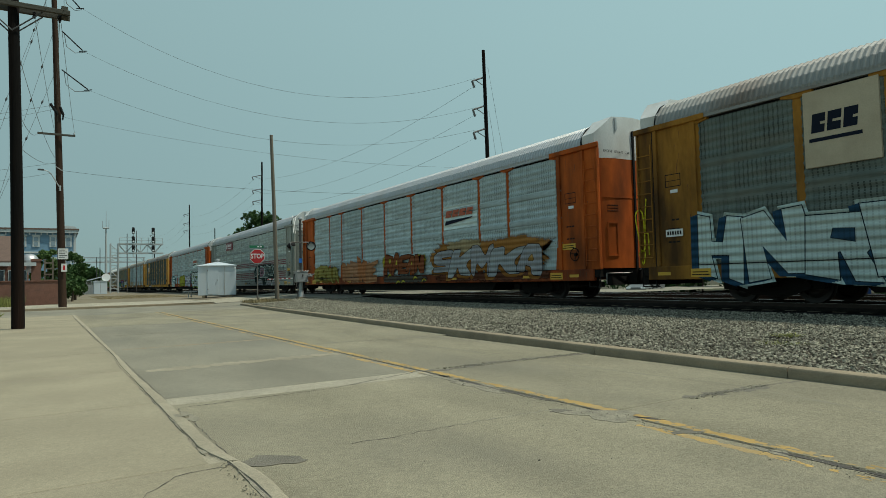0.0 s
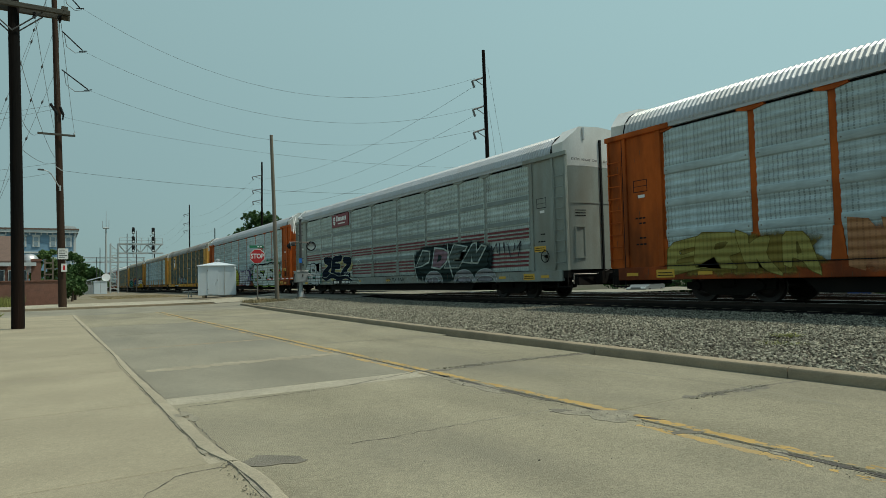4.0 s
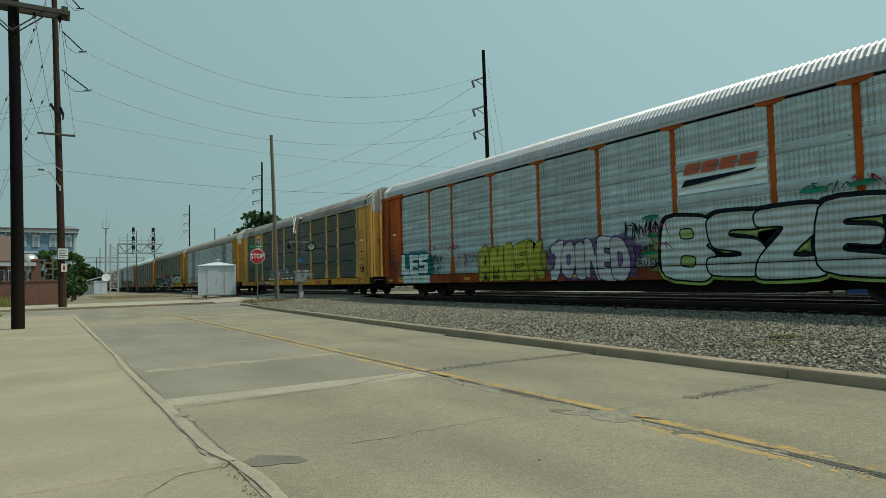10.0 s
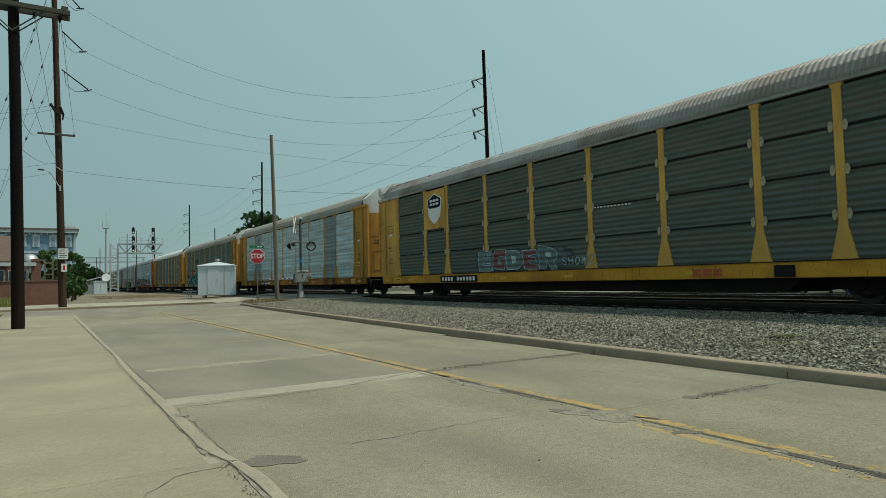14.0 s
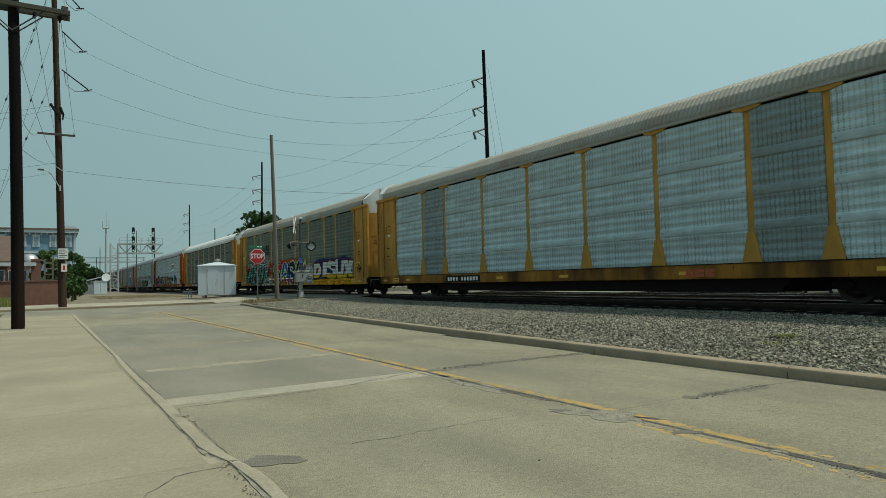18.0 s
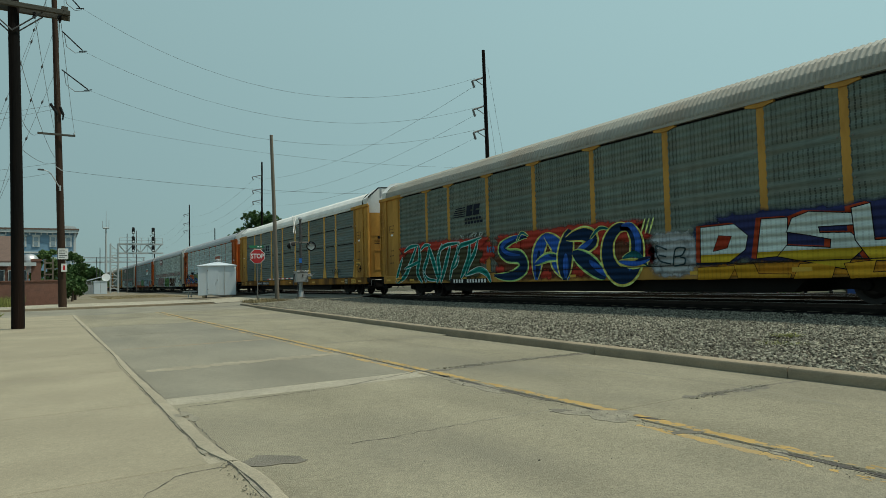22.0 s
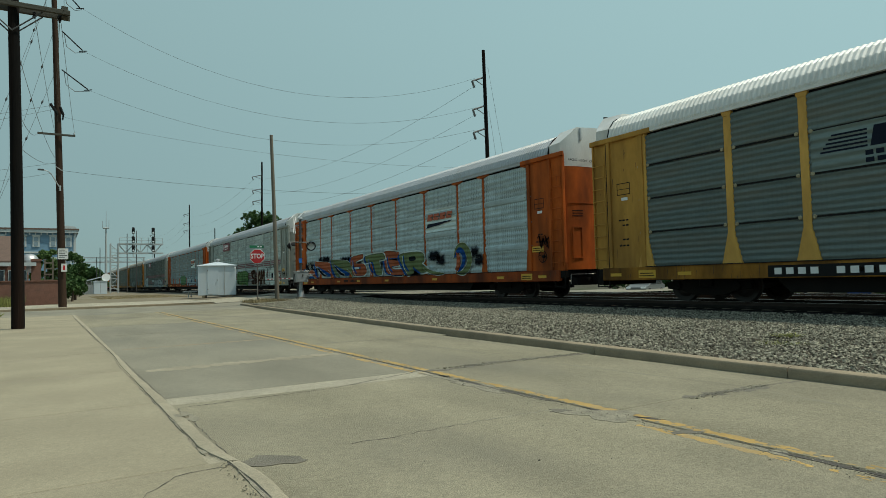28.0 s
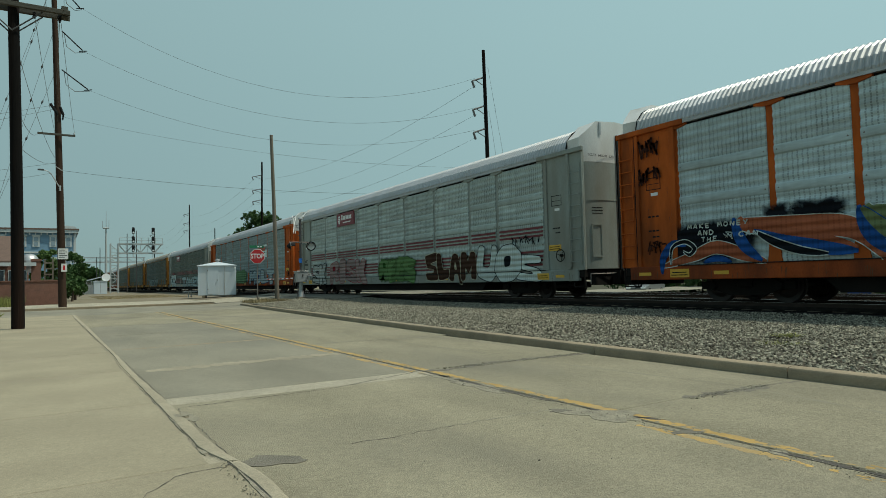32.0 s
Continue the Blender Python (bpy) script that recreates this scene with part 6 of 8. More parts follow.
def yellow_line(x, y0, y1, w, seed, worn=0.3):
    """A painted stripe in stretches, chipped and rubbed away in places."""
    rg = random.Random(seed)
    ph = [rg.uniform(0, 6) for _ in range(3)]
    y = y0
    while y < y1:
        end = min(y + 3.0, y1)
        bm = bmesh.new()
        step = 0.045 if y < 12 else 0.12
        n = int((end - y) / step)
        cols = [-0.5, -0.25, 0.0, 0.25, 0.5]
        rows = [[bm.verts.new((x + c * w + (rg.uniform(-0.16, 0.16) * w if abs(c) > 0.4 else rg.uniform(-0.05, 0.05) * w), y + (end - y) * i / n + rg.uniform(-0.3, 0.3) * step, 0.0016)) for c in cols] for i in range(n + 1)]
        for i, (p, q) in enumerate(zip(rows, rows[1:])):
            yy = y + (end - y) * i / n
            fade = worn + 0.28 * math.sin(yy * 1.9 + ph[0]) + 0.22 * math.sin(yy * 4.7 + ph[1]) + 0.12 * math.sin(yy * 11 + ph[2])
            for k in range(4):
                if rg.random() > fade + (0.15 if k in (0, 3) else 0):
                    bm.faces.new((p[k], p[k + 1], q[k + 1], q[k]))
        part("yellow_line", bm, LINE, road, "worn yellow paint")
        y = end


yellow_line(4.16, -4.0, 33.5, 0.10, 5, 0.14)
yellow_line(3.92, -4.0, 3.5, 0.085, 6, 0.18)
yellow_line(3.96, 6.9, 33.0, 0.10, 7, 0.42)
crack("joint_crack", [(0.83, 15.0), (0.775, 21.0), (0.70, 28.5)], 0.016, CRACK, z=0.0535, seed=34, wobble=0.02)
# cracks and joints in the pavement
crack("joint_crack", [(0.2, 3.3), (0.41, 3.79), (0.62, 4.08), (0.79, 4.12), (0.94, 4.1)], 0.004, CRACK, z=0.0525, seed=31, wobble=0.012, step=0.06)
crack("joint_crack", [(0.985, 2.6), (0.98, 3.6), (0.95, 4.2)], 0.006, CRACK, z=0.0535, seed=32, wobble=0.01)
crack("joint_crack", [(0.95, 4.2), (0.86, 4.6), (0.86, 5.8), (0.83, 7.7), (0.81, 10.3), (0.85, 11.8), (0.81, 15.4), (0.69, 27)], 0.003, CRACK, z=0.0535, seed=33, wobble=0.012)
for k, (x, y, rx, ry) in enumerate(((0.86, 5.6, 0.010, 0.3), (0.93, 5.95, 0.06, 0.07), (0.87, 4.55, 0.02, 0.06), (0.965, 3.6, 0.012, 0.3), (0.83, 13.0, 0.018, 0.3), (0.80, 16.0, 0.02, 0.3))):
    part("broken_edge", slab(splat(x, y, rx, ry, 0, 80 + k, rough=0.5), 0.03, 0.0532 + 0.0003 * k, "xy"), RUBBLE, road)


# ---- loose stones ----
def stones(n, seed, place, size):
    """Small angular stones, one mesh."""
    rg = np.random.default_rng(seed)
    base = np.array([(1, 0, 0), (-1, 0, 0), (0, 1, 0), (0, -1, 0), (0, 0, 1), (0, 0, -1)], float)
    faces = np.array([(0, 2, 4), (2, 1, 4), (1, 3, 4), (3, 0, 4), (2, 0, 5), (1, 2, 5), (3, 1, 5), (0, 3, 5)])
    c = place(rg, n)
    s = size * rg.uniform(0.5, 1.35, (n, 1, 1))
    v = base[None] * rg.uniform(0.55, 1.1, (n, 6, 1)) + rg.normal(0, 0.16, (n, 6, 3))
    v[:, :, 2] *= 0.75
    a = rg.uniform(0, math.tau, n)
    ca, sa = np.cos(a)[:, None], np.sin(a)[:, None]
    v = np.stack([v[:, :, 0] * ca - v[:, :, 1] * sa, v[:, :, 0] * sa + v[:, :, 1] * ca, v[:, :, 2]], 2)
    v = v * s + c[:, None, :]
    f = faces[None] + (np.arange(n) * 6)[:, None, None]
    me = bpy.data.meshes.new("gravel")
    me.from_pydata(v.reshape(-1, 3).tolist(), [], f.reshape(-1, 3).tolist())
    return me


def on_bed(rg, n):
    y = 35.0 * rg.uniform(0, 1, n) ** 1.6 + 0.2
    low = np.array([KERB_R(b) for b in y]) + 0.16
    x = low + (np.where(y > 31.2, 12.9, 14.0) - low) * rg.uniform(0, 1, n) ** 1.1
    z = bed_z(x, y) + rg.uniform(-0.004, 0.022, n)
    return np.stack([x, y, z], 1)


def per_stone(ma, spread):
    """Each stone of a heap takes a tone of its own."""
    nt = ma.node_tree
    bs = nt.nodes["Principled BSDF"]
    src = bs.inputs["Base Color"].links[0].from_socket
    geo, rg, mul = nt.nodes.new("ShaderNodeNewGeometry"), nt.nodes.new("ShaderNodeMapRange"), nt.nodes.new("ShaderNodeVectorMath")
    rg.inputs["To Min"].default_value, rg.inputs["To Max"].default_value = 1 - spread, 1 + spread
    mul.operation = "SCALE"
    nt.links.new(geo.outputs["Random Per Island"], rg.inputs["Value"])
    nt.links.new(src, mul.inputs[0])
    nt.links.new(rg.outputs[0], mul.inputs["Scale"])
    nt.links.new(mul.outputs[0], bs.inputs["Base Color"])


per_stone(STONE, 0.75)
tagged(part("gravel", stones(115000, 1, on_bed, 0.0235), STONE), "loose grey crushed stone beside the rails", "gravel", kind="stuff")
tagged(part("gravel", stones(9000, 2, lambda rg, n: np.stack([rg.uniform(MID - 0.7, 24, n), rg.uniform(0, 45, n), np.full(n, 0.335)], 1), 0.035), DARK_STONE), "loose crushed stone between the rails, coloured dark for the train's shade", "gravel", kind="stuff")
tagged(part("grit", stones(500, 3, lambda rg, n: np.stack([rg.uniform(-2.4, 6.9, n), rg.uniform(2, 16, n) , np.full(n, 0.004)], 1) + np.stack([np.zeros(n), np.zeros(n), np.zeros(n)], 1), 0.006), STONE), "fine grit scattered on the road", "grit", kind="stuff")
# crumbs of concrete in the broken joint and kerb
tagged(part("rubble", stones(420, 4, lambda rg, n: np.stack([rg.normal(3.99, 0.06, n), rg.uniform(1.5, 6.5, n), np.full(n, 0.004)], 1), 0.006), STONE), "crumbled concrete in the broken road joint", "rubble", kind="stuff")
tagged(part("rubble", stones(160, 5, lambda rg, n: np.stack([rg.normal(0.93, 0.03, n), rg.uniform(2.8, 4.2, n), np.full(n, 0.057)], 1), 0.007), STONE), "crumbled concrete along the low kerb", "rubble", kind="stuff")
tagged(part("rubble", stones(420, 6, lambda rg, n: np.stack([rg.uniform(4.3, 6.9, n), rg.normal(7.18, 0.05, n), np.full(n, 0.006)], 1), 0.009), STONE), "crumbled concrete along the patched road joint", "rubble", kind="stuff")
tagged(part("rubble", stones(260, 7, lambda rg, n: np.stack([rg.uniform(5.1, 6.3, n), rg.normal(3.91, 0.04, n), np.full(n, 0.006)], 1), 0.007), STONE), "crumbled concrete along a short road crack", "rubble", kind="stuff")
grass_patch(9.35, 9.6, 5.35, 5.6, 0.185, 170, 0.045, 12, "small patch of green weeds in the gravel")


# ---- writing, signs and spray paint on the wagons ----
STROKES = {}
STROKES["A"] = [[(0, 0), (0.42, 1), (0.6, 1), (1, 0)], [(0.2, 0.36), (0.8, 0.36)]]
STROKES["B"] = [[(0.05, 0), (0.05, 1), (0.7, 0.98), (0.82, 0.76), (0.55, 0.54), (0.1, 0.52)], [(0.5, 0.53), (0.98, 0.34), (0.85, 0.05), (0.05, 0)]]
STROKES["C"] = [[(0.95, 0.85), (0.5, 1), (0.06, 0.7), (0.06, 0.3), (0.5, 0), (0.95, 0.15)]]
STROKES["D"] = [[(0.05, 0), (0.05, 1), (0.6, 0.98), (0.96, 0.6), (0.92, 0.3), (0.6, 0), (0.05, 0)]]
STROKES["E"] = [[(0.95, 1), (0.1, 0.98), (0.05, 0.5), (0.1, 0), (0.95, 0.02)], [(0.1, 0.5), (0.8, 0.52)]]
STROKES["G"] = [[(0.95, 0.85), (0.5, 1), (0.06, 0.6), (0.2, 0.1), (0.7, 0), (0.95, 0.4), (0.55, 0.42)]]
STROKES["H"] = [[(0.05, 0), (0.1, 1)], [(0.9, 0), (0.95, 1)], [(0.08, 0.5), (0.92, 0.48)]]
STROKES["I"] = [[(0.5, 0), (0.5, 1)]]
STROKES["J"] = [[(0.2, 1), (0.95, 1)], [(0.65, 1), (0.6, 0.2), (0.3, 0), (0.02, 0.15)]]
STROKES["K"] = [[(0.08, 0), (0.08, 1)], [(0.95, 1), (0.15, 0.5), (1, 0)]]
STROKES["L"] = [[(0.1, 1), (0.08, 0.05), (0.95, 0.02)]]
STROKES["M"] = [[(0, 0), (0.12, 1), (0.5, 0.35), (0.88, 1), (1, 0)]]
STROKES["N"] = [[(0.05, 0), (0.1, 1), (0.9, 0.02), (0.95, 1)]]
STROKES["O"] = [[(0.5, 1), (0.06, 0.7), (0.08, 0.25), (0.5, 0), (0.94, 0.28), (0.92, 0.75), (0.5, 1)]]
STROKES["R"] = [[(0.05, 0), (0.08, 1), (0.75, 0.98), (0.88, 0.72), (0.55, 0.48), (0.12, 0.48)], [(0.5, 0.48), (1, 0)]]
STROKES["S"] = [[(0.95, 0.9), (0.5, 1), (0.1, 0.8), (0.3, 0.55), (0.85, 0.4), (0.85, 0.12), (0.45, 0), (0.03, 0.1)]]
STROKES["T"] = [[(0, 0.98), (1, 1)], [(0.52, 0.98), (0.45, 0)]]
STROKES["U"] = [[(0.05, 1), (0.08, 0.25), (0.45, 0), (0.9, 0.25), (0.95, 1)]]
STROKES["V"] = [[(0.02, 1), (0.48, 0), (0.98, 1)]]
STROKES["W"] = [[(0, 1), (0.22, 0), (0.5, 0.8), (0.78, 0), (1, 1)]]
STROKES["X"] = [[(0.02, 1), (0.98, 0)], [(0.98, 1), (0.02, 0)]]
STROKES["Y"] = [[(0.02, 1), (0.5, 0.5), (0.98, 1)], [(0.5, 0.5), (0.45, 0)]]
STROKES["Z"] = [[(0.05, 0.98), (0.95, 1), (0.05, 0.02), (0.98, 0)]]
STROKES["2"] = [[(0.05, 0.75), (0.4, 1), (0.9, 0.8), (0.7, 0.45), (0.02, 0.03), (1, 0.02)]]
STROKES["5"] = [[(0.95, 1), (0.2, 0.98), (0.12, 0.58), (0.8, 0.55), (0.9, 0.2), (0.5, 0), (0.03, 0.1)]]


def spline(pts, steps=6, round_off=1.0):
    """A smooth line through points."""
    n = len(pts)
    line = []
    for i in range(n - 1):
        p = [Vector((*pts[min(max(i + k, 0), n - 1)], 0)) for k in (-1, 0, 1, 2)]
        for u in (q / steps for q in range(steps)):
            c = 0.5 * round_off * u * (p[2] - p[0] + u * (2 * p[0] - 5 * p[1] + 4 * p[2] - p[3] + u * (3 * (p[1] - p[2]) + p[3] - p[0])))
            line.append(p[1] + c + (1 - round_off) * u * (p[2] - p[1]))
    line.append(Vector((*pts[-1], 0)))
    return line


def brush(bm, line, half, x, creep=0.00003):
    """A flat band along a line, in the plane of a wagon's side."""
    m = len(line)
    rows = []
    for i, c in enumerate(line):
        t = line[min(i + 1, m - 1)] - line[max(i - 1, 0)]
        t = t.normalized() if t.length > 1e-6 else Vector((1, 0, 0))
        o = Vector((-t.y, t.x, 0)) * half
        rows.append([bm.verts.new((x - creep * i, *(c + o).xy)), bm.verts.new((x - creep * i, *(c - o).xy))])
    for p, q in zip(rows, rows[1:]):
        bm.faces.new((p[0], p[1], q[1], q[0]))


def lettering(word, width, z0, z1, seed, half, wild=1.0, overlap=1.0, room=0.0, soft=0.8):
    """The strokes of hand-drawn letters that fill a box; y runs from the wagon's tail (0) to its head (-width)."""
    rg = random.Random(seed)
    cell = width / len(word)
    pad = half + room
    out = []
    for i, ch in enumerate(word):
        top = z1 - pad - rg.uniform(0, 0.16) * wild * (z1 - z0)
        low = z0 + pad + rg.uniform(0, 0.08) * wild * (z1 - z0)
        w = max(cell * overlap - 2 * half, cell * 0.3)
        lean, bow, tilt = rg.uniform(-0.16, 0.16) * wild, rg.uniform(-0.12, 0.12) * wild, rg.uniform(-0.14, 0.14) * wild
        mid = cell * (i + 0.5)
        strokes = []
        for st in STROKES[ch]:
            pts = []
            for u, v in st:
                u += rg.uniform(-0.05, 0.05) * wild
                v += rg.uniform(-0.04, 0.04) * wild
                x = (u - 0.5) * w + (v - 0.5) * lean * cell + bow * math.sin(v * math.pi) * cell
                pts.append((-(mid + x), low + (top - low) * v + (u - 0.5) * tilt * (top - low)))
            strokes.append(spline(pts, 6, soft))
        out.append(strokes)
    return out


SPRAY = {}


def spray(color, holes=0.4):
    """Glossless sprayed paint over a ribbed panel."""
    if color not in SPRAY:
        tone = tuple(min(c * g * 1.22, 0.85) for c, g in zip(color, (0.98, 1.03, 0.96)))
        SPRAY[color] = panel_metal("spray_paint", tone, 0.6, 0.0, holes=holes, bands=(), dirt=tuple(0.75 * c for c in color), ribs=True)
    return SPRAY[color]


# chunky letters in a unit box: an outline, then its counters
BLOCKS = {}
BLOCKS["A"] = [[(0, 0), (0.28, 1), (0.72, 1), (1, 0), (0.66, 0), (0.6, 0.24), (0.4, 0.24), (0.34, 0)], [(0.43, 0.44), (0.5, 0.72), (0.57, 0.44)]]
BLOCKS["B"] = [[(0, 0), (0, 1), (0.8, 1), (0.97, 0.84), (0.95, 0.62), (0.84, 0.53), (1, 0.4), (1, 0.13), (0.84, 0)], [(0.38, 0.66), (0.38, 0.8), (0.6, 0.8), (0.6, 0.66)], [(0.38, 0.22), (0.38, 0.38), (0.64, 0.38), (0.64, 0.22)]]
BLOCKS["C"] = [[(0.2, 0), (0, 0.22), (0, 0.78), (0.2, 1), (1, 1), (1, 0.7), (0.4, 0.7), (0.36, 0.32), (1, 0.3), (1, 0)]]
BLOCKS["D"] = [[(0, 0), (0, 1), (0.68, 1), (1, 0.7), (1, 0.3), (0.68, 0)], [(0.36, 0.3), (0.36, 0.7), (0.6, 0.62), (0.6, 0.38)]]
BLOCKS["E"] = [[(0, 0), (0, 1), (1, 1), (0.96, 0.75), (0.36, 0.74), (0.36, 0.63), (0.86, 0.63), (0.86, 0.4), (0.36, 0.4), (0.36, 0.27), (1, 0.27), (1, 0)]]
BLOCKS["G"] = [[(0.2, 0), (0, 0.22), (0, 0.78), (0.2, 1), (0.95, 1), (0.95, 0.72), (0.4, 0.72), (0.36, 0.3), (0.62, 0.28), (0.62, 0.4), (0.5, 0.56), (1, 0.56), (1, 0)]]
BLOCKS["H"] = [[(0, 0), (0, 1), (0.36, 1), (0.36, 0.64), (0.64, 0.64), (0.64, 1), (1, 1), (1, 0), (0.64, 0), (0.64, 0.36), (0.36, 0.36), (0.36, 0)]]
BLOCKS["I"] = [[(0.2, 0), (0.2, 1), (0.8, 1), (0.8, 0)]]
BLOCKS["J"] = [[(0.05, 0.02), (0, 0.36), (0.3, 0.3), (0.42, 0.72), (0.1, 0.74), (0.1, 1), (1, 1), (1, 0.74), (0.78, 0.7), (0.74, 0.2), (0.5, 0)]]
BLOCKS["K"] = [[(0, 0), (0, 1), (0.36, 1), (0.36, 0.66), (0.62, 1), (1, 1), (0.66, 0.52), (1, 0), (0.6, 0), (0.36, 0.38), (0.36, 0)]]
BLOCKS["L"] = [[(0, 0), (0, 1), (0.42, 1), (0.42, 0.32), (1, 0.32), (1, 0)]]
BLOCKS["M"] = [[(0, 0), (0.04, 1), (0.34, 1), (0.5, 0.66), (0.66, 1), (0.96, 1), (1, 0), (0.72, 0), (0.7, 0.5), (0.5, 0.2), (0.3, 0.5), (0.28, 0)]]
BLOCKS["N"] = [[(0, 0), (0, 1), (0.36, 1), (0.66, 0.5), (0.66, 1), (1, 1), (1, 0), (0.66, 0), (0.34, 0.5), (0.34, 0)]]
BLOCKS["O"] = [[(0.3, 0), (0, 0.28), (0, 0.72), (0.3, 1), (0.7, 1), (1, 0.72), (1, 0.28), (0.7, 0)], [(0.4, 0.4), (0.4, 0.66), (0.62, 0.66), (0.62, 0.4)]]
BLOCKS["R"] = [[(0, 0), (0, 1), (0.76, 1), (1, 0.84), (0.98, 0.56), (0.78, 0.44), (1.02, 0), (0.64, 0), (0.44, 0.36), (0.36, 0.36), (0.36, 0)], [(0.38, 0.6), (0.38, 0.78), (0.64, 0.78), (0.64, 0.6)]]
BLOCKS["S"] = [[(0, 0.04), (0, 0.32), (0.62, 0.29), (0.62, 0.4), (0.12, 0.46), (0, 0.62), (0, 0.88), (0.15, 1), (1, 1), (0.96, 0.74), (0.38, 0.72), (0.38, 0.63), (0.88, 0.57), (1, 0.42), (1, 0.1), (0.85, 0)]]
BLOCKS["T"] = [[(0.32, 0), (0.34, 0.7), (0, 0.7), (0, 1), (1, 1), (1, 0.7), (0.68, 0.7), (0.7, 0)]]
BLOCKS["U"] = [[(0, 1), (0, 0.25), (0.2, 0), (0.8, 0), (1, 0.25), (1, 1), (0.66, 1), (0.66, 0.32), (0.36, 0.32), (0.36, 1)]]
BLOCKS["V"] = [[(0, 1), (0.32, 0), (0.68, 0), (1, 1), (0.66, 1), (0.5, 0.42), (0.36, 1)]]
BLOCKS["W"] = [[(0, 1), (0.14, 0), (0.42, 0), (0.5, 0.34), (0.58, 0), (0.86, 0), (1, 1), (0.74, 1), (0.7, 0.42), (0.5, 0.72), (0.3, 0.42), (0.26, 1)]]
BLOCKS["X"] = [[(0, 0), (0.3, 0.5), (0, 1), (0.38, 1), (0.5, 0.74), (0.62, 1), (1, 1), (0.7, 0.5), (1, 0), (0.62, 0), (0.5, 0.28), (0.38, 0)]]
BLOCKS["Z"] = [[(0, 0), (0, 0.28), (0.5, 0.72), (0, 0.72), (0, 1), (1, 1), (1, 0.74), (0.46, 0.28), (1, 0.28), (1, 0)]]
BLOCKS["2"] = [[(0, 0), (0.05, 0.3), (0.58, 0.66), (0.1, 0.66), (0, 0.94), (0.2, 1.04), (0.8, 1), (1, 0.84), (0.94, 0.6), (0.56, 0.3), (1, 0.28), (1.05, 0)]]


def rounded(poly, times):
    """Cuts the corners of a closed outline."""
    for k in range(times):
        f = 0.16 if k == 0 else 0.25
        poly = [p for a, b in zip(poly, poly[1:] + poly[:1]) for p in ((a[0] * (1 - f) + b[0] * f, a[1] * (1 - f) + b[1] * f), (a[0] * f + b[0] * (1 - f), a[1] * f + b[1] * (1 - f)))]
    return poly


def grown(poly, d):
    """A closed outline pushed outwards by d."""
    n = len(poly)
    area = sum(poly[i][0] * poly[(i + 1) % n][1] - poly[(i + 1) % n][0] * poly[i][1] for i in range(n))
    side = 1 if area > 0 else -1
    out = []
    for i in range(n):
        a, b, c = Vector(poly[i - 1]), Vector(poly[i]), Vector(poly[(i + 1) % n])
        u, v = (b - a), (c - b)
        u, v = (u.normalized() if u.length > 1e-6 else v.normalized()), (v.normalized() if v.length > 1e-6 else u.normalized())
        p, q = Vector((u.y, -u.x)) * side, Vector((v.y, -v.x)) * side
        m = p + q
        k = min(1 / max(0.5 * m.length_squared, 0.28), 2.0)
        out.append(tuple(b + m * (k * d)))
    return out


def below(poly, z):
    """The part of an outline under the height z."""
    out = []
    for a, b in zip(poly, poly[1:] + poly[:1]):
        if a[1] <= z:
            out.append(a)
        if (a[1] <= z) != (b[1] <= z):
            f = (z - a[1]) / (b[1] - a[1])
            out.append((a[0] + (b[0] - a[0]) * f, z))
    return out


def flat(x, *polys, creep=0.00004):
    bm = bmesh.new()
    for k, poly in enumerate(polys):
        bm.faces.new([bm.verts.new((x - creep * k, y, z)) for y, z in poly])
    return bm


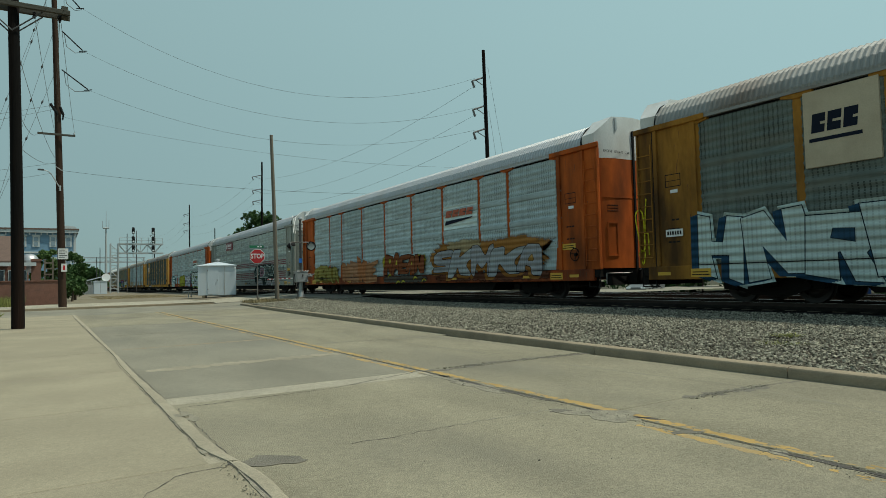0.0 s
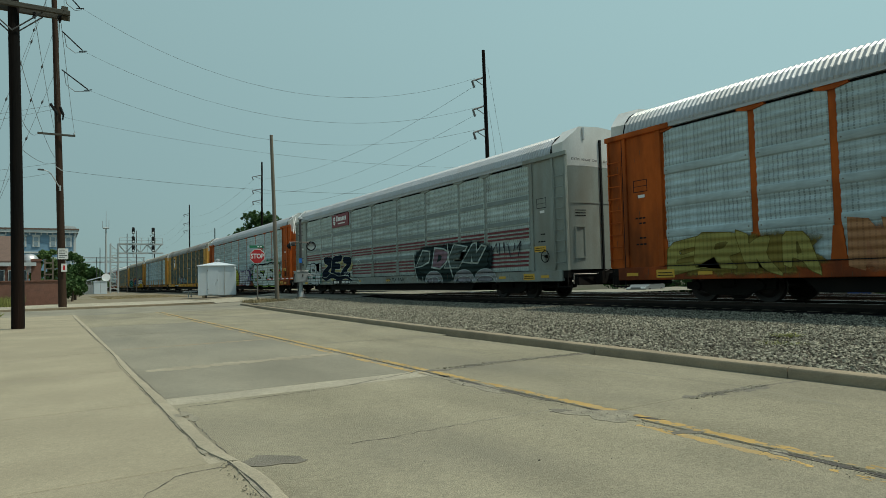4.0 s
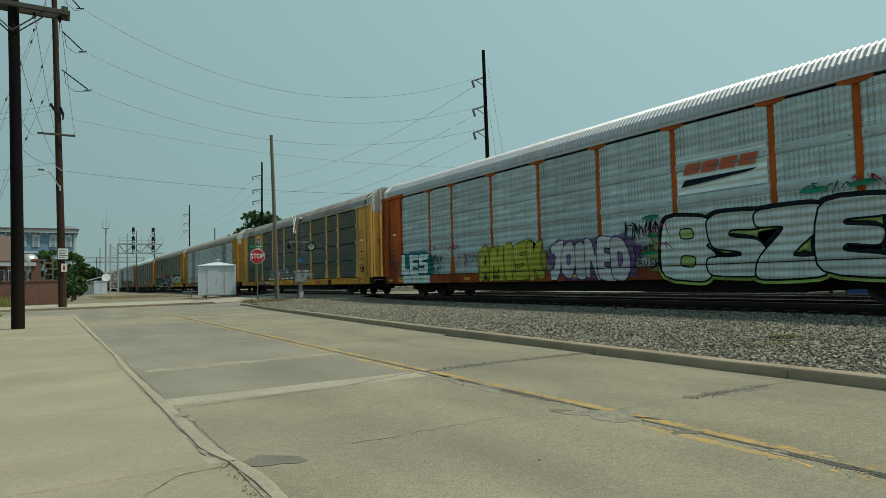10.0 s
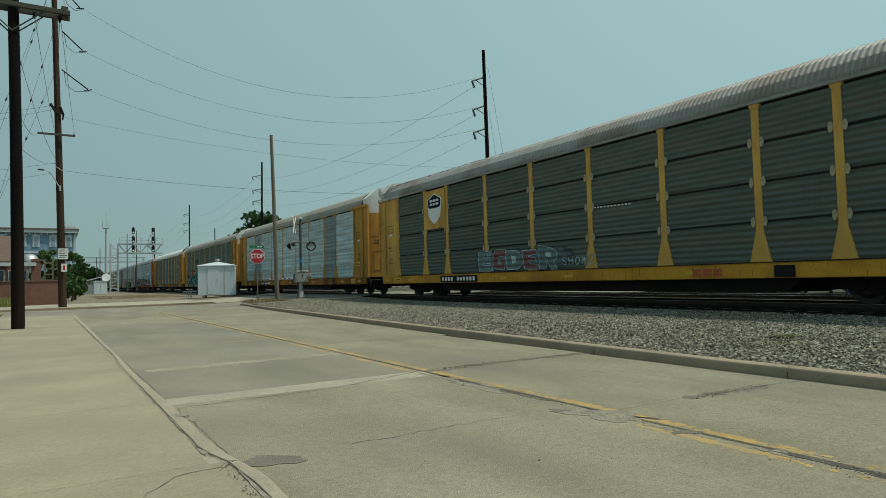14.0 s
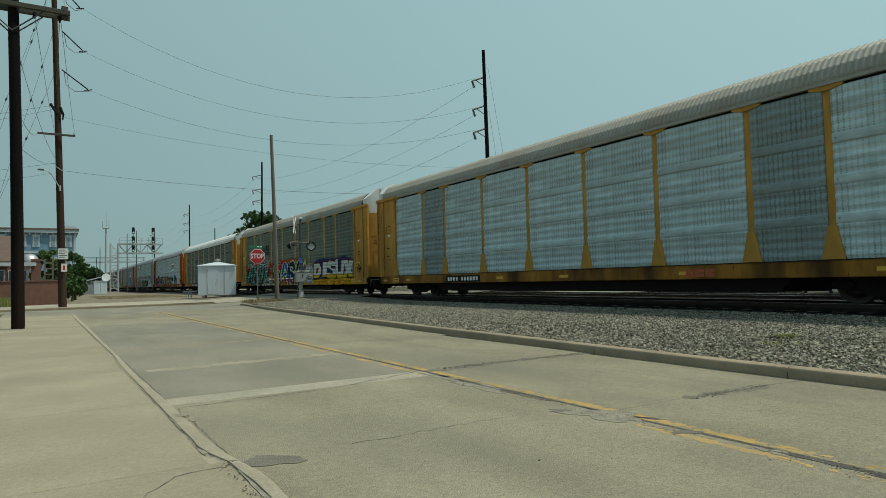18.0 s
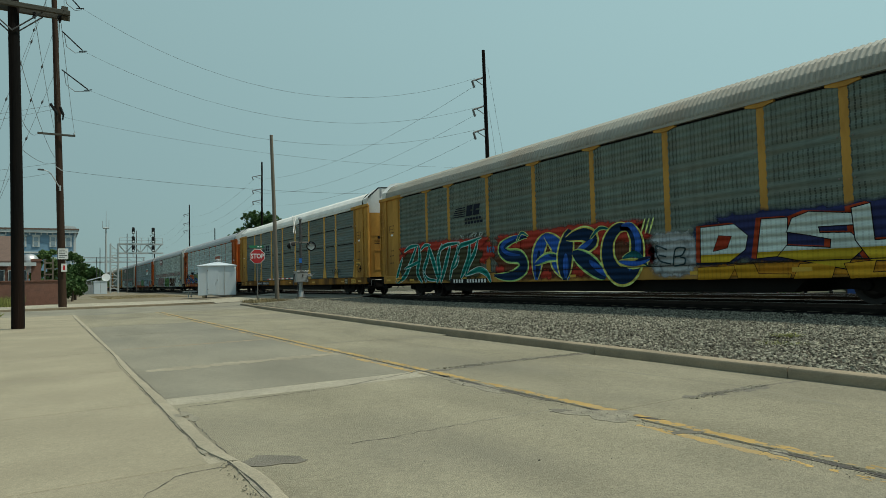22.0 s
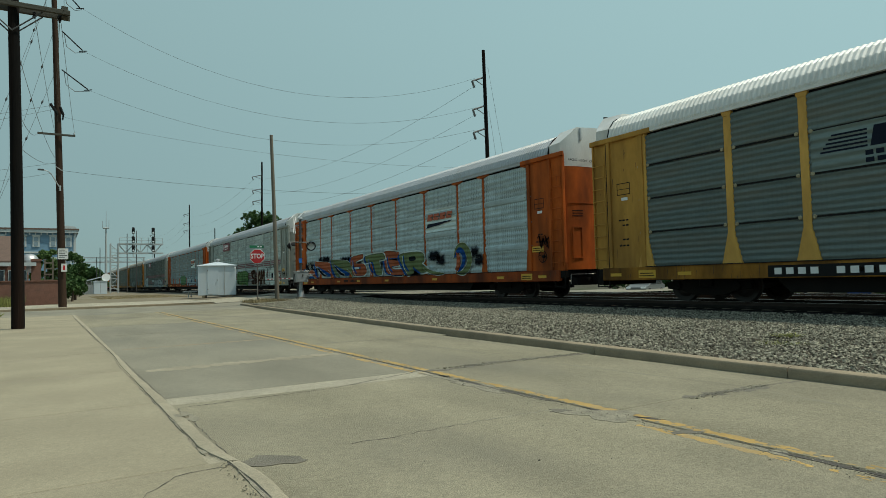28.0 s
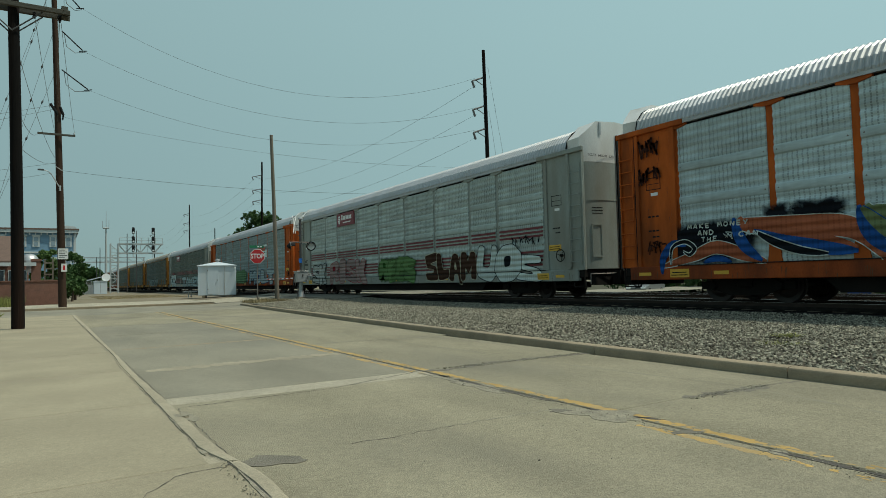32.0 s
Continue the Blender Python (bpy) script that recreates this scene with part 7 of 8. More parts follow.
def block(car, word, y_tail, y_head, z0, z1, fill, edge, seed, rim=0.04, glow=None, shade=None, depth=(0.10, -0.08), back=None, base=None, shine=None, soft=1, wild=1.0, overlap=1.12, lean=0.0, lift=0.0, label=""):
    """A sprayed word in chunky letters: glow, shade, outline, fill and counters lie over one another, each letter over the last."""
    rg = random.Random(seed)
    n = len(word)
    cell = (y_tail - y_head) / n
    h = z1 - z0
    made = []
    for i, ch in enumerate(word):
        top, low = z1 - rg.uniform(0, 0.12) * wild * h, z0 + rg.uniform(0, 0.08) * wild * h
        tilt, slope = rg.uniform(-0.14, 0.14) * wild + lean, rg.uniform(-0.12, 0.12) * wild
        wide = cell * overlap * rg.uniform(1 - 0.12 * wild, 1 + 0.12 * wild)
        mid = y_tail - cell * (i + 0.5)
        shapes = []
        for k, ring in enumerate(BLOCKS[ch]):
            pts = []
            for u, v in ring:
                j = 0.055 * wild * (1 if k == 0 else 0.5)
                u, v = u + rg.uniform(-j, j), v + rg.uniform(-j, j) * 0.8
                pts.append((mid - (u - 0.5) * wide - (v - 0.5) * tilt * cell, low + (top - low) * v + (u - 0.5) * slope * h))
            shapes.append(rounded(pts, soft))
        made.append(shapes)
    if glow:
        part("letter_glow", flat(-1.5096 - lift, *[grown(m[0], rim + 0.07) for m in made]), spray(glow), car)
    if shade:
        steps = [[(y + depth[0] * f, z + depth[1] * f) for y, z in grown(m[0], rim)] for m in made for f in (1.0, 0.66, 0.33)]
        part("letter_shadow", flat(-1.5104 - lift, *steps), spray(shade), car)
    for i, m in enumerate(made):
        x = -1.5125 - lift - 0.0018 * i
        e = part("letter", flat(x, grown(m[0], rim)), spray(edge), car, label or "sprayed letter with an outline")
        tone = fill[i % len(fill)] if isinstance(fill, list) else fill
        part("fill", flat(x - 0.0005, m[0]), spray(tone), e)
        if base:
            lower = below(m[0], base[1])
            if len(lower) > 2:
                part("fill", flat(x - 0.0008, lower), spray(base[0]), e)
        for c in m[1:]:
            part("counter", flat(x - 0.0010, grown(c, rim * 0.8)), spray(edge), e)
            if back:
                part("counter", flat(x - 0.0013, c), spray(back), e)
        if shine:
            ys, zs = [p[0] for p in m[0]], [p[1] for p in m[0]]
            a, b, t = max(ys), min(ys), max(zs)
            w = a - b
            part("highlight", flat(x - 0.0012, *[[(a - w * f, t - 0.13 * h), (a - w * (f + 0.04), t - 0.10 * h), (a - w * (f + 0.06), t - 0.45 * h), (a - w * (f + 0.03), t - 0.5 * h)] for f in (0.10, 0.2)]), spray(shine), e)


SOFT = {}


def soft_spray(color):
    """Sprayed paint that thins out in specks towards its edge."""
    if color not in SOFT:
        ma = panel_metal("sprayed_haze", color, 0.6, 0.0, holes=0.4, bands=(), dirt=tuple(0.7 * c for c in color), ribs=True)
        n, l = ma.node_tree.nodes, ma.node_tree.links
        at = n.new("ShaderNodeAttribute")
        at.attribute_name = "cover"
        co, t = n.new("ShaderNodeTexCoord"), n.new("ShaderNodeTexNoise")
        t.inputs["Scale"].default_value, t.inputs["Detail"].default_value = 4.0, 6.0
        l.new(co.outputs["Object"], t.inputs["Vector"])
        add = n.new("ShaderNodeMath")
        add.operation = "ADD"
        l.new(at.outputs["Fac"], add.inputs[0])
        l.new(t.outputs["Fac"], add.inputs[1])
        edge = n.new("ShaderNodeMapRange")
        edge.inputs["From Min"].default_value, edge.inputs["From Max"].default_value = 0.55, 1.05
        l.new(add.outputs[0], edge.inputs["Value"])
        l.new(edge.outputs[0], n["Principled BSDF"].inputs["Alpha"])
        SOFT[color] = ma
    return SOFT[color]


def handwriting(car, word, y_tail, y_head, z0, z1, color, seed, half=0.014, wild=1.0):
    """Words written with a thin spray line."""
    w = (y_tail - y_head) / len(word)
    for i, chunk in enumerate(word.split(" ")):
        y = y_tail - w * (len(" ".join(word.split(" ")[:i])) + (1 if i else 0))
        bm = bmesh.new()
        for k, strokes in enumerate(lettering(chunk, w * len(chunk), z0, z1, seed + i, half, wild, 0.8)):
            for j, st in enumerate(strokes):
                brush(bm, st, half, -1.530 - 0.0003 * k - 0.0004 * j)
        part("tag", bm, spray(color), car, "thin sprayed words", m=pose(0, y, 0))


def blob(y0, y1, z0, z1, seed, rough):
    """A ragged patch that fills most of a box."""
    rg = random.Random(seed)
    ph = [rg.uniform(0, math.tau) for _ in range(3)]
    n = max(40, int((y1 - y0) * 14))
    out = []
    for k in range(n):
        a = k * math.tau / n
        c, s = math.cos(a), math.sin(a)
        r = 1 - rough * (0.16 + 0.10 * math.sin(7 * a + ph[0]) + 0.08 * math.sin(13 * a + ph[1]) + rg.uniform(-0.07, 0.07))
        out.append(((y0 + y1) / 2 + (y1 - y0) / 2 * r * math.copysign(abs(c) ** 0.45, c), (z0 + z1) / 2 + (z1 - z0) / 2 * r * math.copysign(abs(s) ** 0.45, s)))
    return out


def cloud(car, y_tail, y_head, z0, z1, color, seed, d=0.0, rough=0.45, label="sprayed patch of colour"):
    """A sprayed patch that fades out around its edge."""
    outer = blob(y_head - 0.12, y_tail + 0.12, z0 - 0.02, z1 + 0.14, seed, rough)
    cy, cz, fade = (y_head + y_tail) / 2, (z0 + z1) / 2, 0.22
    bm = bmesh.new()
    cover = bm.verts.layers.float.new("cover")
    rows = []
    for inset, value in ((0.0, 0.0), (fade, 0.65), (fade * 2, 1.0)):
        row = []
        for y, z in outer:
            gy, gz = max(abs(y - cy) - inset, 0.02), max(abs(z - cz) - inset * 0.7, 0.02)
            v = bm.verts.new((-1.5065 - d, cy + math.copysign(gy, y - cy), max(cz + math.copysign(gz, z - cz), 0.56)))
            v[cover] = value
            row.append(v)
        rows.append(row)
    n = len(outer)
    for a, b in zip(rows, rows[1:]):
        for k in range(n):
            bm.faces.new((a[k], a[(k + 1) % n], b[(k + 1) % n], b[k]))
    bm.faces.new(rows[-1])
    part("spray_patch", bm, soft_spray(color), car, label)


def swoosh(car, pts, width, color, d, label="", taper=True, outline=None):
    """A curved sprayed band through (y, z) points, pointed at its ends."""
    n = len(pts)
    line = []
    for i in range(n - 1):
        p = [Vector((*pts[min(max(i + k, 0), n - 1)], 0)) for k in (-1, 0, 1, 2)]
        for u in (q / 8 for q in range(8)):
            line.append(p[1] + 0.5 * u * (p[2] - p[0] + u * (2 * p[0] - 5 * p[1] + 4 * p[2] - p[3] + u * (3 * (p[1] - p[2]) + p[3] - p[0]))))
    line.append(Vector((*pts[-1], 0)))
    m = len(line)
    for extra, col, dd in ((0.022, outline, d), (0.0, color, d + 0.0012)) if outline else ((0.0, color, d),):
        bm = bmesh.new()
        rows = []
        for i, c in enumerate(line):
            t = (line[min(i + 1, m - 1)] - line[max(i - 1, 0)]).normalized()
            f = i / (m - 1)
            w = (width * (math.sin(math.pi * min(max(f, 0.03), 0.97)) ** 0.6 if taper else 1) + extra)
            a, b = c + Vector((-t.y, t.x, 0)) * w, c - Vector((-t.y, t.x, 0)) * w
            rows.append([bm.verts.new((-1.511 - dd, a.x, a.y)), bm.verts.new((-1.511 - dd, b.x, b.y))])
        for p, q in zip(rows, rows[1:]):
            bm.faces.new((p[0], p[1], q[1], q[0]))
        part("graffiti", bm, spray(col), car, label)


def scribble(car, y_tail, y_head, z0, z1, color, seed, n=9, w=0.014):
    """A small illegible tag in thin strokes."""
    rg = random.Random(seed)
    bm = bmesh.new()
    for i in range(n):
        y = y_tail - (y_tail - y_head) * (i + 0.5) / n
        p = [(y + rg.uniform(-0.1, 0.1), z0 + rg.uniform(0, 0.4) * (z1 - z0)), (y + rg.uniform(-0.14, 0.14), z1 - rg.uniform(0, 0.3) * (z1 - z0)), (y + rg.uniform(-0.16, 0.16), z0 + rg.uniform(0.2, 0.9) * (z1 - z0))]
        for a, b in zip(p, p[1:]):
            t = Vector((b[0] - a[0], b[1] - a[1], 0)).normalized()
            o = Vector((-t.y, t.x, 0)) * w
            bm.faces.new([bm.verts.new((-1.5135, q.x, q.y)) for q in (Vector((*a, 0)) - o, Vector((*a, 0)) + o, Vector((*b, 0)) + o, Vector((*b, 0)) - o)])
    part("tag", bm, spray(color), car, "small sprayed tag")["kind"] = "stuff"


def bars(car, name, rows, mat, d=0.0, label=""):
    """Plain bars that stand in for lettering: rows of (y_tail, y_head, z0, z1)."""
    for y1, y0, z0, z1 in rows:
        part(name, boxes((-1.5125 - d, -1.5085 - d, y0, y1, z0, z1)), mat, car, label)


def logo_shapes(car, y_tail, y_head, z0, z1, n, color, slant=0.18, line=None, d=0.0):
    """A company mark as plain slanted shapes, each with a slit."""
    w = (y_tail - y_head) / n
    h = z1 - z0
    for i in range(n):
        a, b = y_tail - w * i, y_tail - w * (i + 0.84)
        for f0, f1, g in ((0.0, 0.42, 0.0), (0.56, 1.0, 0.0), (0.42, 0.56, 0.62 if i % 2 else 0.35)):
            o0, o1 = slant * h * f0, slant * h * f1
            e = b + (a - b) * g
            part("company_mark", slab([(a - o0, z0 + h * f0), (e - o0, z0 + h * f0), (e - o1, z0 + h * f1), (a - o1, z0 + h * f1)], -1.5125 - d, -1.5085 - d, "yz"), color, car, "plain company mark")
    if line:
        part("company_mark", slab([(y_tail + 0.08, z0 - 0.32), (y_tail - 0.05, z0 - 0.14), (y_head, z0 - 0.10), (y_head + 0.2, z0 - 0.16)], -1.5125 - d, -1.5085 - d, "yz"), line, car, "dark underline")


C = [c for _, c in CARS]
NAVY = paint("navy_paint", (0.010, 0.014, 0.026), 0.7, bump=0, spec=0.1)
CREAM = paint("cream_plate", (0.50, 0.42, 0.29), 0.6, dirt=(0.3, 0.22, 0.14), dirt_amount=0.5)
MARK_O = paint("orange_mark", (0.40, 0.075, 0.02), 0.5, vary=0.1, bump=0)
BAND = paint("grey_band_paint", (0.20, 0.24, 0.23), 0.6, vary=0.2, dirt=(0.14, 0.13, 0.10), dirt_amount=0.4)
STRIPE = paint("dark_red_stripe", (0.135, 0.017, 0.022), 0.55, vary=0.15, bump=0)
SIGN_R = paint("dark_red_plate", (0.17, 0.016, 0.022), 0.5, vary=0.08, bump=0)
WHITE, BLACK, BLUE = (0.52, 0.56, 0.56), (0.012, 0.014, 0.018), (0.02, 0.07, 0.16)

# yellow wagon at the head: cream plate and large white letters
part("company_plate", bevelled(boxes((-1.5075, -1.44, 20.72, 22.26, 3.02, 4.72)), 0.006), CREAM, C[0], "cream plate with a dark company mark")
logo_shapes(C[0], 22.1, 21.1, 3.78, 4.2, 3, NAVY, 0.1)
bars(C[0], "company_mark", [(22.15, 21.06, 3.58, 3.66)], NAVY)
block(C[0], "HNRK", 25.2, 19.4, 0.58, 2.2, (0.46, 0.52, 0.52), (0.02, 0.03, 0.04), 4, rim=0.024, glow=(0.40, 0.47, 0.48), shade=(0.025, 0.06, 0.11), depth=(0.2, -0.05), back=(0.035, 0.075, 0.13), soft=0, wild=1.4, overlap=1.02)
bars(C[0], "number_plate", [(26.1, 25.55, 1.76, 1.96)], WHITE_S)
bars(C[0], "stencil_bar", [(26.05 - 0.08 * i, 26.0 - 0.08 * i, 1.81, 1.91) for i in range(6)], BLACK_P, 0.004)
for pts in ([(27.0, 1.55), (27.15, 2.45), (26.9, 2.5), (26.85, 1.5), (27.05, 1.5)], [(27.05, 1.38), (26.85, 1.4), (26.92, 1.05), (27.05, 1.38)], [(26.7, 1.3), (26.72, 1.9), (26.82, 1.95), (26.8, 2.4), (26.75, 2.9)]):
    swoosh(C[0], pts, 0.022, (0.55, 0.45, 0.03), -0.012, taper=False)

# orange wagons: company mark and its line
for k in (1, 3, 8, 10, 15):
    logo_shapes(C[k], 8.95, 6.85, 3.36, 3.64, 4, MARK_O, 0.35, NAVY)
    part("blank_panel", bevelled(boxes((-1.4645, -1.45, 6.65, 9.18, 2.85, 3.45), (-1.4645, -1.45, 6.65, 9.18, 3.71, 3.85)), 0.004), spray((0.56, 0.62, 0.645), 0.0), C[k], "plain sheet behind the company mark")
for k in (1, 3, 8):
    bars(C[k], "number_bar", [(y, y - 0.11, 0.73, 0.86) for y in (18.6, 18.45, 18.3, 18.15, 17.75, 17.58, 17.41, 17.24, 17.07, 16.9)], BLACK_P)
PEACH, OLIVE = (0.40, 0.19, 0.10), (0.25, 0.19, 0.05)
cloud(C[1], 24.9, 20.8, 0.62, 1.6, OLIVE, 2, -0.001)
block(C[1], "ERKA", 24.9, 20.9, 0.72, 1.75, (0.30, 0.25, 0.08), (0.13, 0.10, 0.03), 5, rim=0.018, wild=1.8, overlap=1.1, soft=1)
cloud(C[1], 20.3, 16.1, 0.60, 1.7, PEACH, 3, -0.001, 0.3)
block(C[1], "NEKE", 20.4, 15.8, 0.62, 2.05, [PEACH, (0.43, 0.22, 0.13), (0.38, 0.15, 0.07), PEACH], (0.33, 0.15, 0.08), 6, rim=0.012, wild=1.7, overlap=1.2, soft=0)
cloud(C[1], 15.1, 13.9, 1.3, 1.9, (0.46, 0.38, 0.03), 44, -0.001)
cloud(C[1], 11.9, 10.7, 1.2, 1.9, (0.44, 0.33, 0.03), 45, -0.001)
block(C[1], "RAEAN", 14.7, 10.9, 0.98, 2.12, [(0.20, 0.066, 0.032), (0.23, 0.078, 0.038)], (0.016, 0.010, 0.010), 7, rim=0.028, back=(0.42, 0.34, 0.05), wild=1.6, overlap=1.32, soft=1, lean=0.2)
cloud(C[1], 15.0, 10.6, 0.58, 0.92, (0.115, 0.095, 0.075), 4, 0.0125, 0.1)
for y, z in ((14.3, 0.95), (13.4, 0.62), (12.9, 0.64), (11.7, 0.8), (10.9, 0.7)):
    swoosh(C[1], [(y + 0.2, z - 0.03), (y, z + 0.09), (y - 0.22, z + 0.02)], 0.045, (0.42, 0.34, 0.05), 0.0135, outline=BLACK)
cloud(C[1], 10.4, 2.2, 1.0, 2.25, (0.40, 0.19, 0.055), 5, -0.001, 0.5)
cloud(C[1], 9.0, 6.3, 1.75, 2.3, (0.46, 0.36, 0.20), 46, 0.0, 0.6)
cloud(C[1], 9.8, 2.2, 0.60, 0.95, (0.12, 0.05, 0.03), 6, 0.001, 0.2)
block(C[1], "SKMKA", 9.9, 2.6, 0.82, 2.05, [(0.32, 0.31, 0.34), (0.36, 0.36, 0.39)], (0.02, 0.012, 0.014), 8, rim=0.024, shade=(0.28, 0.12, 0.035), depth=(0.16, -0.1), back=(0.38, 0.20, 0.06), wild=1.7, overlap=1.25, soft=1, lean=0.25)


def stripes(car, red=STRIPE):
    edges = [P0] + POSTS + [25.08]
    for a, b in zip(edges, edges[1:]):
        for z in (2.15, 2.29, 2.43, 1.15, 1.30, 1.45, 1.60):
            part("red_stripe", shared("stripe_%.2f" % (b - a), lambda: boxes((-0.016, 0.0, 0.13, b - a - 0.13, 0, 0.075))), red, car, m=pose(-1.4555, a, z))


for k in (2, 9, 11):
    stripes(C[k])
    plate = part("company_plate", bevelled(boxes((-1.513, -1.44, 17.95, 20.42, 3.98, 4.72)), 0.006), SIGN_R, C[k], "dark red plate with a pale company mark")
    part("mark_disc", slab(splat(20.05, 4.36, 0.18, 0.24, 0, 3, 18, 0.1), -1.5165, -1.513, "yz"), WHITE_S, plate)
    for i in range(3):
        part("mark_slit", boxes((-1.518, -1.5165, 19.85, 20.25, 4.24 + 0.1 * i, 4.27 + 0.1 * i)), SIGN_R, plate)
    for i in range(7):
        part("mark_bar", boxes((-1.5165, -1.513, 18.28 + 0.21 * i, 18.44 + 0.21 * i, 4.32, 4.32 + (0.3 if i in (6,) else 0.22))), WHITE_S, plate)
    part("mark_line", boxes((-1.5165, -1.513, 18.4, 19.5, 4.14, 4.20)), WHITE_S, plate)
    bars(C[k], "number_bar", [(26.15 - 0.13 * i, 26.06 - 0.13 * i, 2.05, 2.17) for i in range(3)] + [(26.25 - 0.11 * i, 26.18 - 0.11 * i, 1.86, 1.97) for i in range(6)], BLACK_P, -0.05)
edges = [P0] + POSTS + [P1]
for z in (1.76, 2.68, 3.50):
    for a, b in zip(edges, edges[1:]):
        part("grey_band", shared("grey_band_%.2f" % (b - a), lambda: bevelled(boxes((-0.022, 0.0, 0.115, b - a - 0.115, 0, 0.17)), 0.012)), BAND, C[2], "plain grey band across a panel", m=pose(-1.4535, a, z))
cloud(C[2], 25.3, 22.0, 0.62, 1.45, (0.10, 0.34, 0.25), 7, -0.001)
block(C[2], "SEW", 25.05, 22.45, 0.60, 1.96, (0.43, 0.45, 0.47), BLACK, 9, rim=0.055, back=(0.10, 0.34, 0.25), soft=2, wild=0.8, overlap=1.12)
cloud(C[2], 22.5, 17.3, 0.60, 1.5, (0.46, 0.48, 0.46), 8, -0.001, 0.4)
block(C[2], "2E2", 22.0, 17.6, 0.92, 2.32, (0.014, 0.02, 0.034), (0.52, 0.54, 0.50), 10, rim=0.028, shade=(0.40, 0.34, 0.17), depth=(-0.10, -0.2), back=(0.40, 0.34, 0.17), wild=0.9, overlap=0.98, soft=1, lean=0.3)
swoosh(C[2], [(22.35, 1.1), (21.5, 0.92), (20.6, 1.12), (19.4, 0.95), (18.4, 1.02), (17.5, 0.78)], 0.13, (0.014, 0.02, 0.034), 0.010, outline=(0.52, 0.54, 0.5))
for y in (21.2, 17.2):
    swoosh(C[2], [(y + 0.7, 0.62), (y + 0.3, 0.85), (y - 0.3, 0.85), (y - 0.7, 0.62)], 0.12, (0.25, 0.27, 0.26), 0.006, outline=(0.5, 0.52, 0.5))
handwriting(C[2], "2E2", 18.75, 17.95, 1.08, 1.32, (0.5, 0.53, 0.53), 71, 0.014)
bars(C[2], "number_board", [(20.35, 17.85, 0.61, 0.86)], BLACK_P, 0.014)
bars(C[2], "number_bar", [(20.2 - 0.2 * i, 20.06 - 0.2 * i, 0.66, 0.8) for i in range(12) if i not in (4, 5)], WHITE_S, 0.018)
scribble(C[2], 15.0, 14.0, 1.3, 1.9, (0.08, 0.08, 0.08), 51, 4, 0.012)
scribble(C[2], 13.2, 11.4, 0.66, 0.9, BLACK, 52, 8, 0.016)
scribble(C[2], 11.2, 8.0, 0.62, 0.95, (0.36, 0.40, 0.40), 53, 7, 0.02)
swoosh(C[2], [(17.0, 1.5), (16.7, 1.9), (16.3, 1.65), (16.6, 1.45), (16.9, 1.75)], 0.02, (0.5, 0.52, 0.52), 0.0)
# a dark piece with pink and white shapes
cloud(C[2], 10.4, 4.2, 0.58, 2.2, (0.028, 0.042, 0.042), 9, 0.0, 0.12)
cloud(C[2], 10.2, 4.4, 0.9, 2.0, (0.03, 0.045, 0.042), 19, 0.001, 0.1)
PINK, PALE = (0.24, 0.15, 0.19), (0.40, 0.44, 0.44)
block(C[2], "DDEN", 10.1, 4.7, 1.30, 2.1, [(0.09, 0.11, 0.11), PINK, (0.10, 0.12, 0.12), (0.07, 0.09, 0.09)], (0.03, 0.045, 0.045), 11, rim=0.02, glow=PALE, wild=2.2, overlap=0.62, soft=0, lean=0.2)
swoosh(C[2], [(10.4, 2.1), (10.3, 1.4), (10.05, 0.7)], 0.035, PALE, 0.010, taper=False)
swoosh(C[2], [(7.4, 2.3), (7.3, 1.5), (7.0, 0.8)], 0.05, PALE, 0.010)
for y in (8.6, 6.2, 4.7):
    swoosh(C[2], [(y + 0.75, 0.60), (y + 0.5, 0.9), (y, 1.0), (y - 0.5, 0.9), (y - 0.75, 0.6)], 0.12, (0.24, 0.23, 0.25), 0.006, outline=PALE)
    cloud(C[2], y + 0.5, y - 0.5, 0.6, 0.85, (0.24, 0.23, 0.25), int(y * 9), 0.006, 0.1)
scribble(C[2], 4.4, 2.4, 1.5, 2.1, (0.05, 0.05, 0.06), 3, 7, 0.025)

# orange wagon with white bubble letters
TEAL = (0.05, 0.25, 0.27)
cloud(C[3], 25.3, 22.1, 0.6, 2.0, TEAL, 20, -0.001, 0.2)
block(C[3], "LES", 25.05, 22.5, 0.98, 1.98, (0.60, 0.66, 0.68), (0.02, 0.03, 0.04), 12, rim=0.04, back=TEAL, soft=0, wild=0.7, overlap=1.06)
for i in range(3):
    part("letter", bevelled(boxes((-1.527, -1.521, 24.05 - 0.84 * i, 24.85 - 0.84 * i, 0.60, 0.96)), 0.002), spray((0.60, 0.66, 0.68)), C[3], "white block under the letters")
    scribble(C[3], 24.8 - 0.86 * i, 24.15 - 0.86 * i, 0.66, 0.82, BLACK, 60 + i, 5, 0.012)
cloud(C[3], 18.7, 14.5, 0.58, 1.9, (0.34, 0.31, 0.05), 13, -0.001, 0.2)
block(C[3], "AMISK", 18.5, 14.7, 0.60, 2.08, (0.40, 0.38, 0.06), (0.05, 0.055, 0.012), 13, rim=0.028, back=(0.05, 0.055, 0.012), wild=1.2, overlap=1.22, soft=2, shine=(0.48, 0.47, 0.18))
cloud(C[3], 14.6, 10.4, 0.58, 1.95, (0.17, 0.12, 0.25), 11, -0.001)
block(C[3], "JOINED", 14.3, 10.95, 0.6, 1.9, (0.50, 0.49, 0.54), (0.03, 0.02, 0.04), 14, rim=0.03, back=(0.17, 0.12, 0.25), wild=1.1, overlap=1.25, soft=2)
cloud(C[3], 10.4, 2.1, 0.62, 1.9, (0.26, 0.34, 0.15), 12, -0.001, 0.4)
